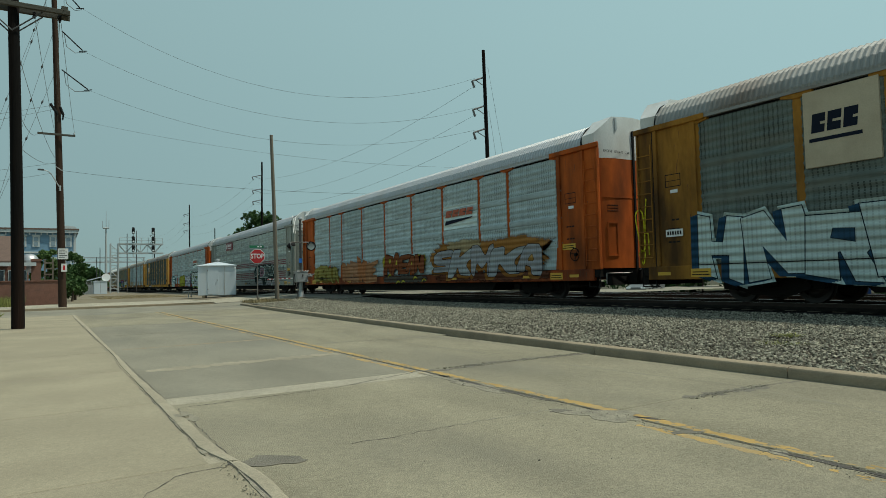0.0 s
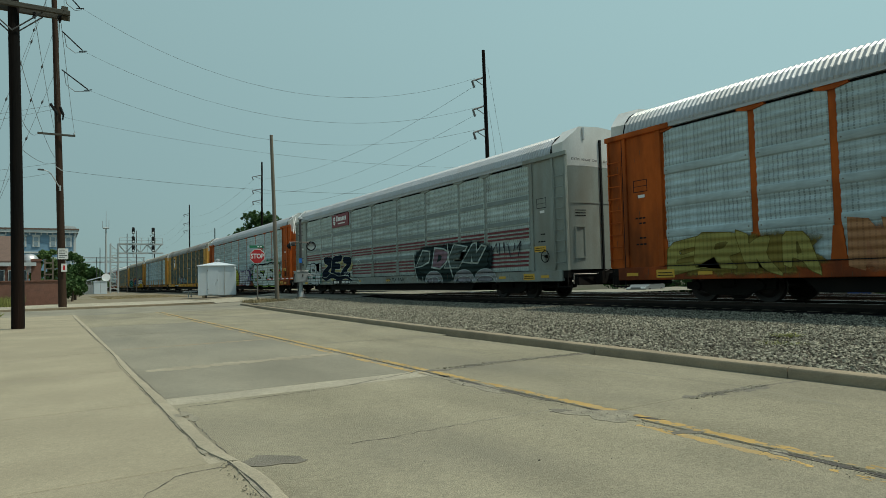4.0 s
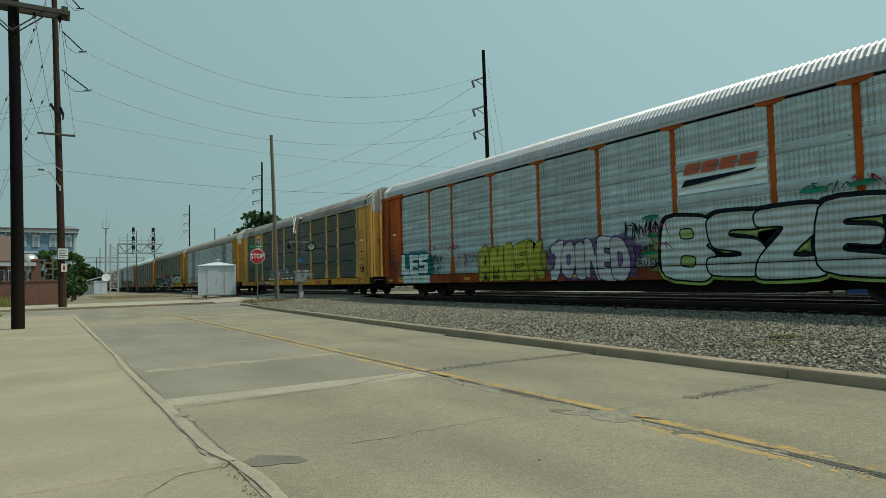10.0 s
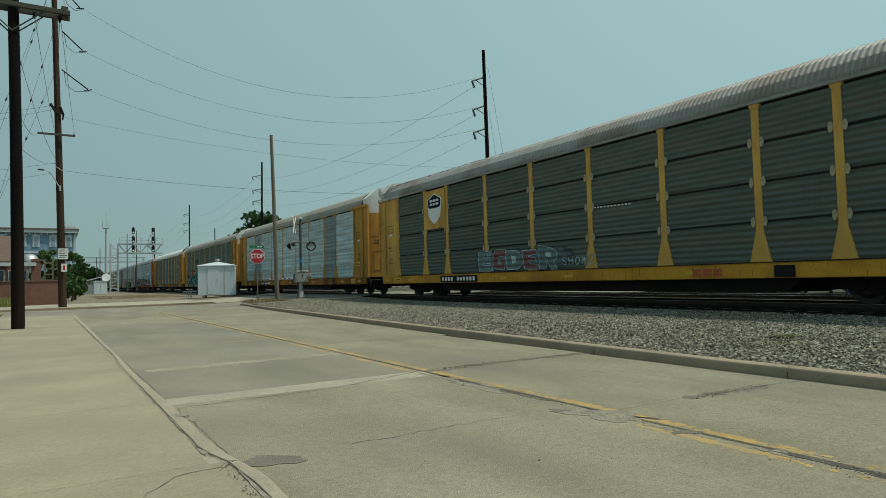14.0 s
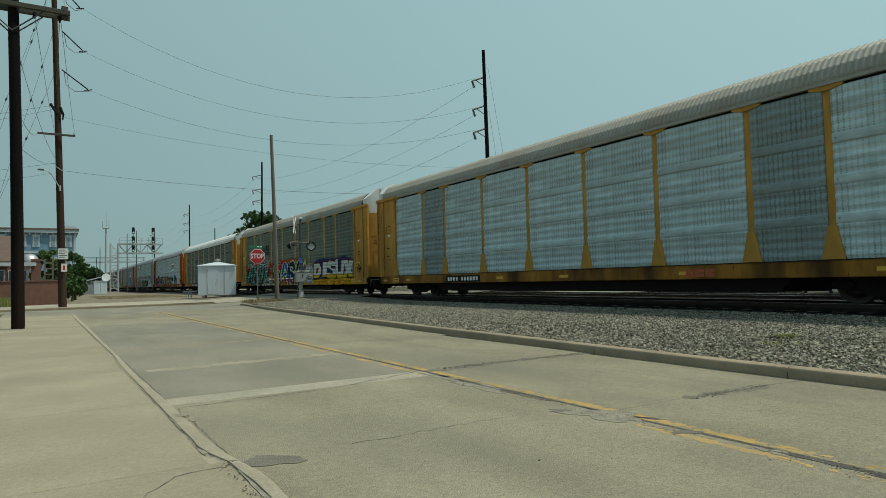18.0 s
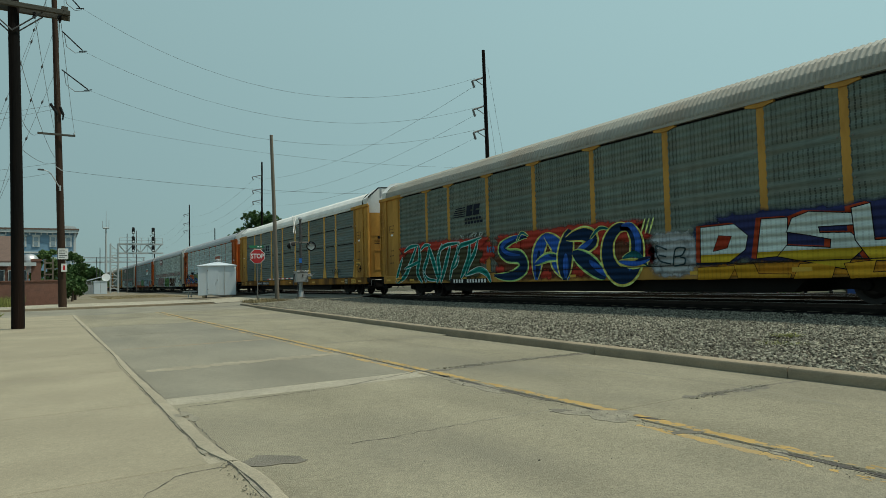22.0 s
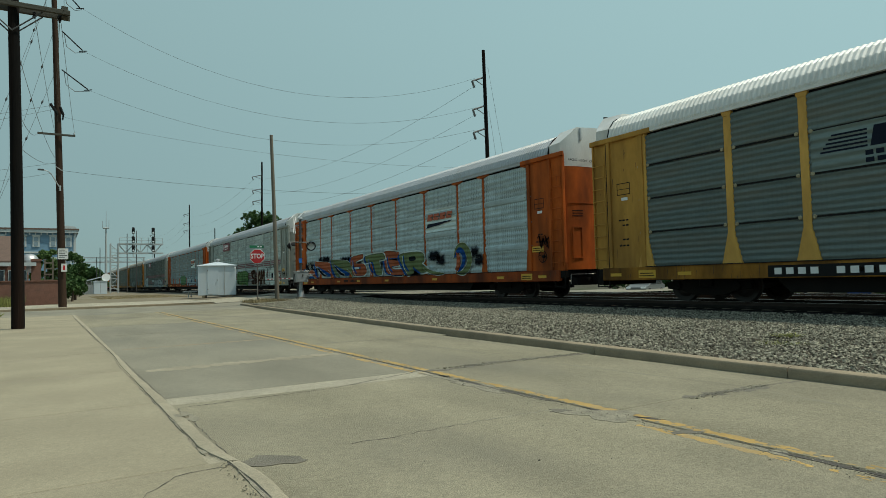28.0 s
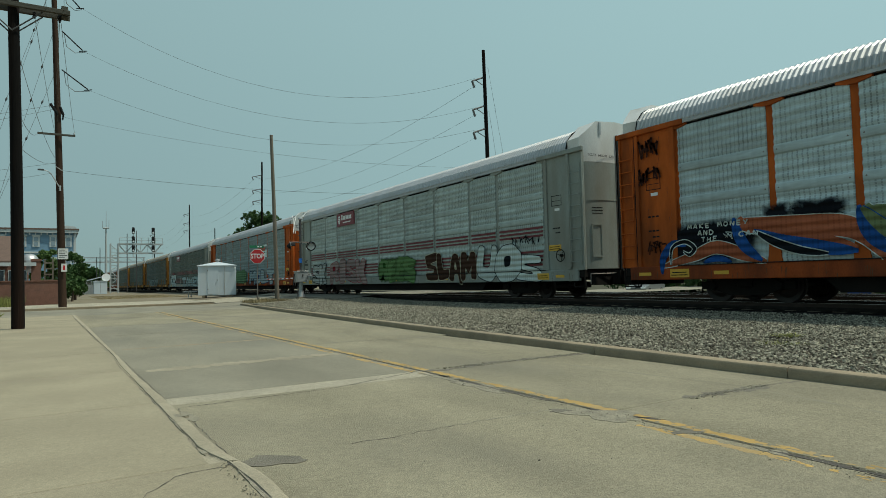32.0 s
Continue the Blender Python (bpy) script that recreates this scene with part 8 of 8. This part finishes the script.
block(C[3], "BSZER", 9.6, 2.75, 0.58, 2.38, (0.48, 0.515, 0.52), BLACK, 15, rim=0.045, shade=BLACK, depth=(0.06, 0.07), glow=(0.32, 0.42, 0.12), back=(0.32, 0.40, 0.16), wild=0.6, overlap=1.12, soft=2)
scribble(C[3], 11.1, 9.8, 1.75, 2.35, BLACK, 4, 12, 0.016)
for i, w in enumerate(("DOWN", "TO", "CRUSH")):
    handwriting(C[3], w, 10.75, 10.75 - 0.19 * len(w), 1.42 - 0.21 * i, 1.6 - 0.21 * i, BLACK, 70 + i, 0.014, 0.6)
scribble(C[3], 3.3, 2.0, 1.75, 2.5, BLACK, 5, 10)
RED_T, DGREEN = (0.34, 0.04, 0.06), (0.03, 0.14, 0.09)
for i, (y, z, col, h, n) in enumerate(((21.9, 2.15, RED_T, 0.13, 6), (20.4, 2.05, RED_T, 0.15, 7), (19.6, 1.65, RED_T, 0.14, 6), (19.9, 1.35, RED_T, 0.14, 7), (5.4, 2.55, DGREEN, 0.15, 6), (4.2, 2.6, RED_T, 0.15, 6), (2.6, 1.5, RED_T, 0.2, 6),
                                       (2.5, 1.1, DGREEN, 0.2, 6), (21.9, 1.6, BLACK, 0.24, 10), (21.9, 1.15, DGREEN, 0.2, 11), (19.1, 1.5, BLACK, 0.2, 5), (10.0, 2.0, RED_T, 0.2, 5), (9.9, 1.5, RED_T, 0.16, 4), (25.8, 1.5, (0.03, 0.05, 0.14), 0.3, 5))):
    scribble(C[3], y + 0.55, y - 0.55, z - h, z + h, col, 20 + i, n, 0.014)
for y, z, col in ((10.1, 2.35, 0), (9.95, 1.85, 0), (10.15, 1.35, 0), (5.6, 2.52, 0), (4.6, 2.55, 0), (3.0, 2.05, 0), (2.6, 1.7, 1), (2.5, 1.35, 0), (2.45, 1.05, 0)):
    swoosh(C[3], [(y + 0.3, z), (y - 0.3, z + 0.03)], 0.06, ((0.03, 0.20, 0.13), (0.38, 0.07, 0.09))[col], -0.001)

# dark wagon with a yellow plate
part("company_plate", bevelled(boxes((-1.513, -1.44, 20.62, 22.33, 2.98, 4.70)), 0.006), YELLOW_P, C[4], "yellow plate with a company shield")
shield = [(21.95, 3.5), (21.48, 3.16), (21.0, 3.5), (20.92, 3.9), (20.85, 4.3), (21.2, 4.42), (21.48, 4.56), (21.75, 4.42), (22.1, 4.3), (22.03, 3.9)]
sh = part("company_shield", slab(rounded(shield, 1), -1.519, -1.513, "yz"), WHITE_S, C[4], "white shield with a dark upper band")
part("shield_band", slab(rounded([(22.0, 3.9), (20.97, 3.9), (20.93, 4.28), (21.2, 4.38), (21.48, 4.5), (21.75, 4.38), (22.03, 4.28)], 1), -1.523, -1.519, "yz"), NAVY, sh)
bars(C[4], "company_mark", [(21.85 - 0.13 * i, 21.76 - 0.13 * i, z, z + 0.1) for z in (4.02, 4.18) for i in range(6)], WHITE_S, 0.0115)
cloud(C[4], 18.4, 12.9, 1.02, 1.7, (0.12, 0.155, 0.17), 13, -0.001, 0.2)
block(C[4], "EGDER", 18.2, 13.6, 1.02, 1.85, [(0.14, 0.18, 0.19), (0.20, 0.10, 0.10)], (0.40, 0.50, 0.52), 16, rim=0.022, wild=1.3, overlap=1.0, soft=0)
handwriting(C[4], "SHOW2", 13.4, 11.9, 1.1, 1.45, (0.36, 0.45, 0.47), 6, 0.018)
for i in range(13):
    bars(C[4], "scraped_dash", [(12.2 - 0.14 * i, 12.12 - 0.14 * i, 2.86 - 0.004 * i, 2.90 - 0.004 * i)], WHITE_S, -0.05)


def number_board(car, y_tail, y_head):
    b = part("number_board", boxes((-1.510, -1.506, y_head, y_tail, 0.63, 0.90)), BLACK_P, car, "black board with pale digits")
    n = 11
    w = (y_tail - y_head) / (n + 1)
    for i in range(n):
        if i != 4:
            x = y_tail - w * (i + 1.2)
            part("number_bar", boxes((-1.5125, -1.510, x, x + w * 0.62, 0.69, 0.84)), WHITE_S, b)


number_board(C[4], 21.1, 18.3)
number_board(C[5], 20.4, 17.9)
number_board(C[7], 21.5, 18.2)
for k in (4, 5):
    logo_shapes(C[k], 8.4, 7.5, 0.66, 0.86, 3, MARK_O, 0.0)
bars(C[4], "label_board", [(6.2, 5.7, 0.62, 0.9)], BLACK_P)
bars(C[7], "label_board", [(11.6, 10.5, 0.63, 0.86), (3.3, 2.85, 0.62, 0.93)], BLACK_P)
logo_shapes(C[7], 11.45, 10.65, 0.68, 0.81, 3, WHITE_S, 0.0, d=0.004)
bars(C[7], "label_frame", [(3.27, 3.09, 0.65, 0.76), (3.06, 2.88, 0.65, 0.76), (3.27, 3.09, 0.79, 0.9), (3.06, 2.88, 0.79, 0.9)], CLIP, 0.003)

# grey-green wagon with the bright mural
RED_M = (0.46, 0.06, 0.04)
cloud(C[6], 25.2, 17.2, 1.2, 2.38, RED_M, 14, -0.002, 0.35)
cloud(C[6], 25.0, 17.9, 0.60, 2.02, (0.085, 0.08, 0.045), 24, 0.0005, 0.25)
RIM, SEA, SEA_D = (0.70, 0.85, 0.80), (0.055, 0.30, 0.27), (0.016, 0.14, 0.125)
for i, (w, pts) in enumerate(((0.10, ((24.66, 1.85), (25.13, 1.15), (25.4, 0.63))), (0.13, ((23.2, 2.4), (23.84, 1.59), (24.45, 0.95), (25.26, 0.62))), (0.08, ((24.5, 2.1), (23.9, 2.3), (23.1, 2.34))),
                              (0.13, ((23.1, 2.38), (23.0, 1.78), (23.23, 1.09), (22.8, 0.62))), (0.07, ((24.5, 1.3), (23.57, 1.48), (22.9, 1.62))), (0.07, ((22.9, 2.1), (22.5, 2.3), (22.0, 2.28))),
                              (0.12, ((22.1, 2.3), (22.26, 1.74), (22.62, 1.19), (22.45, 0.62))), (0.14, ((22.2, 2.3), (21.75, 1.49), (21.35, 0.66))), (0.13, ((21.0, 2.28), (21.36, 1.69), (21.27, 1.04), (21.55, 0.58))),
                              (0.06, ((22.75, 1.2), (22.3, 0.8), (21.5, 0.72))), (0.08, ((21.25, 1.75), (21.15, 2.05), (20.55, 2.22), (19.6, 2.24))), (0.13, ((20.35, 2.18), (20.62, 1.65), (20.89, 1.13), (21.2, 0.58))),
                              (0.10, ((19.66, 2.3), (19.92, 1.71), (20.25, 1.21), (20.45, 0.7))), (0.06, ((20.3, 1.15), (19.9, 1.35), (19.7, 1.7))), (0.09, ((19.75, 1.8), (19.6, 2.1), (18.96, 2.2), (18.05, 2.36))),
                              (0.13, ((18.9, 2.18), (18.96, 1.65), (19.26, 1.18), (19.6, 0.78))), (0.10, ((18.3, 2.3), (18.53, 1.81), (18.94, 1.36), (19.25, 0.86))), (0.12, ((19.2, 0.9), (18.3, 1.1), (17.75, 0.93), (17.5, 0.6))))):
    swoosh(C[6], pts, w, SEA, 0.0012 * i, "teal stroke with a pale rim", outline=RIM)
    swoosh(C[6], pts, w * 0.5, SEA_D, 0.0012 * i + 0.0018)
part("number_board", boxes((-1.5335, -1.530, 17.75, 20.4, 0.57, 0.76)), BLACK_P, C[6], "dark board behind the digits")
bars(C[6], "number_bar", [(20.15 - 0.2 * i, 20.03 - 0.2 * i, 0.60, 0.74) for i in range(12) if i != 4], WHITE_S, 0.0215)
cloud(C[6], 17.5, 9.8, 1.5, 2.36, RED_M, 15, -0.002, 0.4)
cloud(C[6], 17.3, 10.0, 0.62, 1.75, (0.14, 0.06, 0.035), 47, -0.001, 0.3)
LIME, DEEP = (0.62, 0.74, 0.24), (0.014, 0.03, 0.075)
BODY_B, GOLD = (0.035, 0.10, 0.42), (0.62, 0.52, 0.10)
for i, (w, tint, pts) in enumerate(((0.20, 1, ((17.3, 0.86), (16.7, 0.80), (16.0, 0.86), (15.5, 1.14), (15.74, 1.49), (16.45, 1.58), (16.81, 1.86), (16.2, 2.12), (15.3, 2.2))), (0.24, 0, ((14.2, 2.2), (14.69, 1.61), (14.85, 0.66))), (0.26, 0, ((14.35, 2.2), (13.76, 1.77), (13.73, 1.2), (13.2, 0.68))),
                                    (0.12, 0, ((14.9, 1.2), (14.19, 1.42), (13.6, 1.35))), (0.30, 1, ((13.1, 2.28), (13.36, 1.43), (13.4, 0.64))), (0.20, 1, ((13.3, 1.98), (12.5, 2.08), (12.1, 1.82), (12.95, 1.42))), (0.24, 1, ((13.0, 1.52), (12.31, 1.16), (11.6, 0.68))),
                                    (0.24, 1, ((10.45, 2.08), (11.0, 2.16), (11.42, 1.8), (11.46, 1.2), (11.1, 0.78), (10.7, 0.82), (10.4, 1.2), (10.36, 1.75), (10.6, 2.12), (10.95, 2.14))), (0.10, 0, ((11.05, 1.16), (10.47, 1.08), (9.9, 1.18))))):
    d, w = 0.0016 * i, w * 1.28
    swoosh(C[6], pts, w + 0.035, LIME, d, "sprayed stroke with a lime rim")
    swoosh(C[6], pts, w - 0.005, GOLD if i % 3 else (0.30, 0.55, 0.20), d + 0.0004)
    swoosh(C[6], pts, w - 0.045, DEEP if tint else BODY_B, d + 0.0008)
    swoosh(C[6], [(y - 0.04, z + 0.07) for y, z in pts[len(pts) // 2:]], w * 0.34, BODY_B if tint else DEEP, d + 0.0012)
for y, z in ((16.9, 1.0), (15.1, 1.0), (14.3, 0.8), (12.8, 0.85), (11.8, 1.5), (15.95, 1.9)):
    cloud(C[6], y + 0.28, y - 0.28, z - 0.16, z + 0.16, RED_M, int(y * 31), -0.0005, 0.4)
swoosh(C[6], [(15.9, 2.0), (15.6, 2.35), (15.2, 2.2)], 0.05, (0.02, 0.12, 0.14), 0.009, outline=LIME)
swoosh(C[6], [(12.2, 1.9), (11.8, 2.2), (11.4, 2.15)], 0.05, (0.02, 0.12, 0.14), 0.009, outline=LIME)
for y in (10.1, 9.95, 9.8):
    swoosh(C[6], [(y + 0.1, 1.9), (y, 2.15), (y - 0.08, 2.35)], 0.03, LIME, 0.004)
swoosh(C[6], [(10.9, 1.25), (10.4, 1.35), (10.0, 1.0)], 0.09, (0.02, 0.10, 0.12), 0.012, outline=LIME)
cloud(C[6], 10.1, 9.7, 1.0, 1.6, (0.22, 0.02, 0.02), 26, 0.0, 0.3)
handwriting(C[6], "ASO", 17.75, 17.2, 1.72, 2.0, (0.10, 0.22, 0.42), 80, 0.025)
scribble(C[6], 19.6, 18.0, 2.35, 2.6, (0.34, 0.37, 0.37), 82, 8, 0.03)
cloud(C[6], 9.9, 8.4, 0.62, 1.85, (0.44, 0.47, 0.48), 16, 0.0, 0.3)
cloud(C[6], 9.6, 8.6, 0.7, 1.6, (0.42, 0.44, 0.44), 27, 0.0006, 0.3)
handwriting(C[6], "EB", 9.7, 8.6, 0.95, 1.6, (0.03, 0.05, 0.06), 83, 0.022, 1.8)
cloud(C[6], 8.6, 1.9, 0.9, 2.2, (0.035, 0.04, 0.11), 17, -0.002, 0.4)
cloud(C[6], 8.5, 7.3, 0.8, 1.9, (0.02, 0.06, 0.20), 28, -0.001, 0.4)
cloud(C[6], 8.4, 2.0, 0.60, 0.9, (0.50, 0.22, 0.025), 18, 0.001, 0.1)
block(C[6], "DISUX", 8.2, 2.1, 0.92, 2.14, (0.50, 0.54, 0.53), (0.015, 0.012, 0.015), 19, rim=0.022, shade=(0.34, 0.05, 0.02), depth=(0.12, 0.03), back=(0.30, 0.04, 0.02), base=((0.50, 0.33, 0.03), 1.22), wild=1.8, overlap=1.15, soft=0, lean=0.2)
block(C[6], "ILILI", 8.5, 2.2, 0.58, 0.94, (0.50, 0.25, 0.025), (0.03, 0.015, 0.01), 119, rim=0.016, wild=1.0, overlap=1.1, soft=0)
bars(C[6], "reflector", [(5.9, 5.45, 0.74, 0.84)], REFLECT, 0.012)
scribble(C[6], 2.6, 2.0, 1.2, 1.9, (0.42, 0.42, 0.46), 10, 8)
for k in (6, 7):
    if k == 7:
        part("blank_panel", bevelled(boxes((-1.4645, -1.45, 17.86, 20.40, 2.92, 3.84)), 0.004), spray((0.17, 0.20, 0.20), 0.0), C[7], "plain sheet behind the company mark")
    for i in range(5):
        bars(C[k], "company_mark", [(20.2 - 0.06 * i, 19.25, 3.3 + 0.085 * i, 3.34 + 0.085 * i)], NAVY, -0.045)
    logo_shapes(C[k], 19.2, 18.2, 3.3, 3.72, 2, NAVY, 0.2, d=-0.045)
    for i in range(6):
        bars(C[k], "company_mark", [(19.3 - 0.2 * i, 19.15 - 0.2 * i, 3.12, 3.22), (19.3 - 0.22 * i, 19.14 - 0.22 * i, 2.97, 3.07)], NAVY, -0.045)
scribble(C[7], 5.2, 3.9, 1.15, 1.5, (0.03, 0.035, 0.04), 12, 10, 0.016)

# orange wagon with the orange, blue and green mural
OR, BL, GR = (0.33, 0.095, 0.05), (0.02, 0.07, 0.25), (0.15, 0.18, 0.09)
cloud(C[8], 25.2, 22.9, 1.0, 2.0, BLACK, 19, 0.0, 0.1)
for y, z, r in ((22.3, 2.05, 0.3), (21.4, 2.05, 0.6), (18.4, 1.9, 0.75), (17.6, 1.9, 0.5), (14.4, 1.75, 0.5), (13.4, 1.7, 0.3), (8.4, 1.75, 0.5), (7.9, 1.55, 0.35), (5.3, 1.75, 0.3), (5.0, 1.45, 0.3)):
    cloud(C[8], y + r, y - r, z - 0.22, z + 0.22, BLACK, int(y * 10), 0.0, 0.5)
# two long hooked shapes, orange and green
for y, col, alt in ((23.2, OR, BL), (20.35, GR, BL)):
    swoosh(C[8], [(y + 0.05, 2.1), (y - 0.15, 1.9), (y - 1.3, 1.78), (y - 2.3, 1.7), (y - 2.75, 1.45), (y - 3.1, 0.98)], 0.24, col, 0.0, outline=WHITE)
    swoosh(C[8], [(y - 0.2, 1.9), (y - 1.0, 1.55), (y - 1.8, 1.35), (y - 2.6, 1.2)], 0.26, col, 0.004)
    swoosh(C[8], [(y - 0.3, 1.75), (y - 1.0, 1.45), (y - 1.9, 1.25), (y - 2.6, 1.15)], 0.17, alt, 0.006)
    swoosh(C[8], [(y - 0.35, 1.72), (y - 0.8, 1.45), (y - 1.4, 1.22), (y - 2.0, 1.12)], 0.09, BLACK, 0.009, outline=WHITE)
    swoosh(C[8], [(y + 0.2, 2.1), (y + 0.1, 1.7), (y - 0.1, 1.35), (y - 0.5, 1.02)], 0.15, alt, 0.013)
swoosh(C[8], [(20.5, 2.05), (20.15, 1.65), (19.7, 1.3), (19.2, 1.02)], 0.15, GR, 0.015, outline=BL)
swoosh(C[8], [(25.6, 0.95), (24.6, 1.2), (23.9, 1.4), (23.1, 1.15), (22.6, 1.0)], 0.16, OR, 0.002, outline=WHITE)
swoosh(C[8], [(25.6, 0.75), (25.55, 1.2), (25.2, 1.55), (24.8, 1.5)], 0.12, BL, 0.008)
swoosh(C[8], [(25.3, 1.0), (25.25, 1.45), (24.85, 1.6), (24.55, 1.42), (24.7, 1.25), (24.9, 1.35)], 0.05, BLACK, 0.010, outline=WHITE)
swoosh(C[8], [(24.3, 1.02), (23.9, 1.12), (23.5, 1.02)], 0.08, BL, 0.010)
for i, (ch, y0, y1, col) in enumerate((("S", 17.5, 15.6, OR), ("T", 15.4, 13.1, GR), ("E", 13.2, 11.4, OR), ("R", 11.5, 9.0, GR))):
    block(C[8], ch, y0, y1, 1.0, 2.2, col, BLACK, 121 + i, rim=0.015, glow=WHITE, shade=BL, depth=(0.18, -0.02), back=BLACK, wild=1.0, overlap=0.95, lift=0.004 * (i % 2), soft=2, lean=-0.2)
    swoosh(C[8], [(y0 - 0.25, 1.95), (y0 - 0.35, 1.5), (y0 - 0.8, 1.15)], 0.07, BL, 0.012)
    swoosh(C[8], [(y0 - 0.15, 1.9), (y0 - 0.26, 1.4), (y0 - 0.6, 1.08)], 0.018, WHITE, 0.014, taper=False)
swoosh(C[8], [(9.4, 1.3), (8.8, 1.12), (8.2, 1.02), (7.6, 1.0)], 0.08, GR, 0.006, outline=WHITE)
swoosh(C[8], [(6.8, 1.6), (6.55, 2.0), (6.05, 2.08), (5.65, 1.7), (5.7, 1.3), (6.1, 1.02), (6.6, 1.02)], 0.17, GR, 0.0, outline=WHITE)
swoosh(C[8], [(6.75, 1.65), (6.4, 1.95), (6.05, 1.75), (6.1, 1.35), (6.5, 1.05)], 0.13, BL, 0.006)
swoosh(C[8], [(6.6, 1.85), (6.4, 1.6), (6.5, 1.3), (6.7, 1.15)], 0.10, OR, 0.010)
for w, y0, y1, z in (("MAKE MONEY", 24.75, 23.0, 1.9), ("AND", 24.45, 23.95, 1.72), ("THE", 24.35, 23.85, 1.55), ("CAN", 23.3, 22.75, 1.62)):
    handwriting(C[8], w, y0, y1, z, z + 0.15, WHITE, int(z * 50), 0.016, 0.5)
scribble(C[8], 23.7, 23.35, 1.57, 1.8, WHITE, 14, 5, 0.012)
scribble(C[8], 25.95, 25.5, 1.3, 1.7, (0.05, 0.02, 0.015), 15, 7, 0.02)
for z0 in (4.0, 3.2):
    scribble(C[8], 26.3, 25.6, z0, z0 + 0.6, (0.05, 0.02, 0.015), int(z0 * 7), 8, 0.03)
scribble(C[8], 1.3, 0.8, 1.7, 2.2, (0.03, 0.015, 0.012), 91, 8, 0.025)

# grey wagon with small coloured pieces
block(C[9], "SK", 24.5, 22.2, 0.6, 1.9, (0.36, 0.38, 0.38), BLACK, 23, rim=0.05, soft=2)
block(C[9], "RISK", 21.6, 16.4, 0.62, 2.05, (0.27, 0.20, 0.20), (0.22, 0.03, 0.04), 24, rim=0.03, soft=2, wild=1.4, overlap=1.2)
cloud(C[9], 15.0, 10.9, 0.6, 1.85, (0.11, 0.18, 0.075), 24, -0.001, 0.3)
block(C[9], "REES", 14.7, 11.1, 0.66, 1.95, (0.12, 0.20, 0.085), (0.03, 0.07, 0.02), 25, rim=0.014, wild=1.7, soft=1)
block(C[9], "SLAM", 10.0, 6.1, 0.62, 2.05, (0.055, 0.03, 0.022), (0.40, 0.36, 0.28), 26, rim=0.028, back=(0.40, 0.36, 0.28), soft=2, wild=1.2, overlap=1.18)
block(C[9], "UO", 6.0, 3.4, 0.58, 2.15, (0.52, 0.56, 0.56), BLACK, 27, rim=0.03, soft=2, overlap=1.15, wild=1.2)
block(C[9], "S", 3.6, 2.1, 0.58, 1.5, (0.52, 0.56, 0.56), BLACK, 127, rim=0.03, soft=2)
scribble(C[9], 3.8, 2.2, 1.85, 2.25, BLACK, 28, 9, 0.02)
# what shows on the wagons behind
block(C[10], "MOLT", 11.5, 4.5, 0.7, 1.9, (0.30, 0.36, 0.40), (0.03, 0.05, 0.12), 29, soft=2)
cloud(C[10], 16.5, 12.5, 0.7, 2.0, (0.16, 0.28, 0.15), 30)
block(C[11], "TAKEN", 16.0, 4.0, 0.6, 1.8, (0.30, 0.36, 0.38), (0.03, 0.06, 0.07), 31)
block(C[11], "OZ", 25.0, 21.0, 0.6, 2.2, (0.40, 0.45, 0.46), (0.03, 0.06, 0.07), 32, soft=2)
block(C[12], "NERV", 20.0, 10.0, 0.7, 1.9, (0.22, 0.26, 0.26), (0.05, 0.06, 0.06), 33)

# warning on the pale band over the end doors
WARNING = [(text_mesh(w, 0.115, 0.0015), dx) for w, dx in (("EXCESS", -0.42), ("HEIGHT", 0.06), ("CAR", 0.45))]
for k in (1, 2, 3, 8, 9, 10):
    for x in (-0.72, 0.74):
        for me, dx in WARNING:
            part("warning_word", me, BLACK_P, C[k], "small black warning word", m=pose(x + dx, -0.066, 4.62, 90, 0, 0))


# ---- what moves ----
# metres that the train has rolled at each full second
ROLLED = [0.0, 6.81, 13.65, 20.52, 27.41, 34.33, 41.27, 48.23, 55.21, 62.20, 69.20, 76.20, 83.21, 90.22, 97.24, 104.27, 111.31, 118.37, 125.46, 132.57, 139.70, 146.85,
          154.03, 161.23, 168.46, 175.70, 182.97, 190.26, 197.57, 204.90, 212.25, 219.61, 227.00]


def motions():
    for s, car in CARS:
        walk(car, [(float(t), pose(MID, s - d, RAIL_Z)) for t, d in enumerate(ROLLED)])
    # the wheels of the wagons that come near roll on the rails
    for k, wheel, y in WHEELS:
        if k <= 9:
            rows = []
            for f in range(0, 961, 2):
                turned = math.degrees(float(np.interp(f / FPS, range(33), ROLLED)) / WHEEL_R) % 360
                rows.append((f / FPS, pose(0, y, WHEEL_R, turned)))
            walk(wheel, rows)


motions()
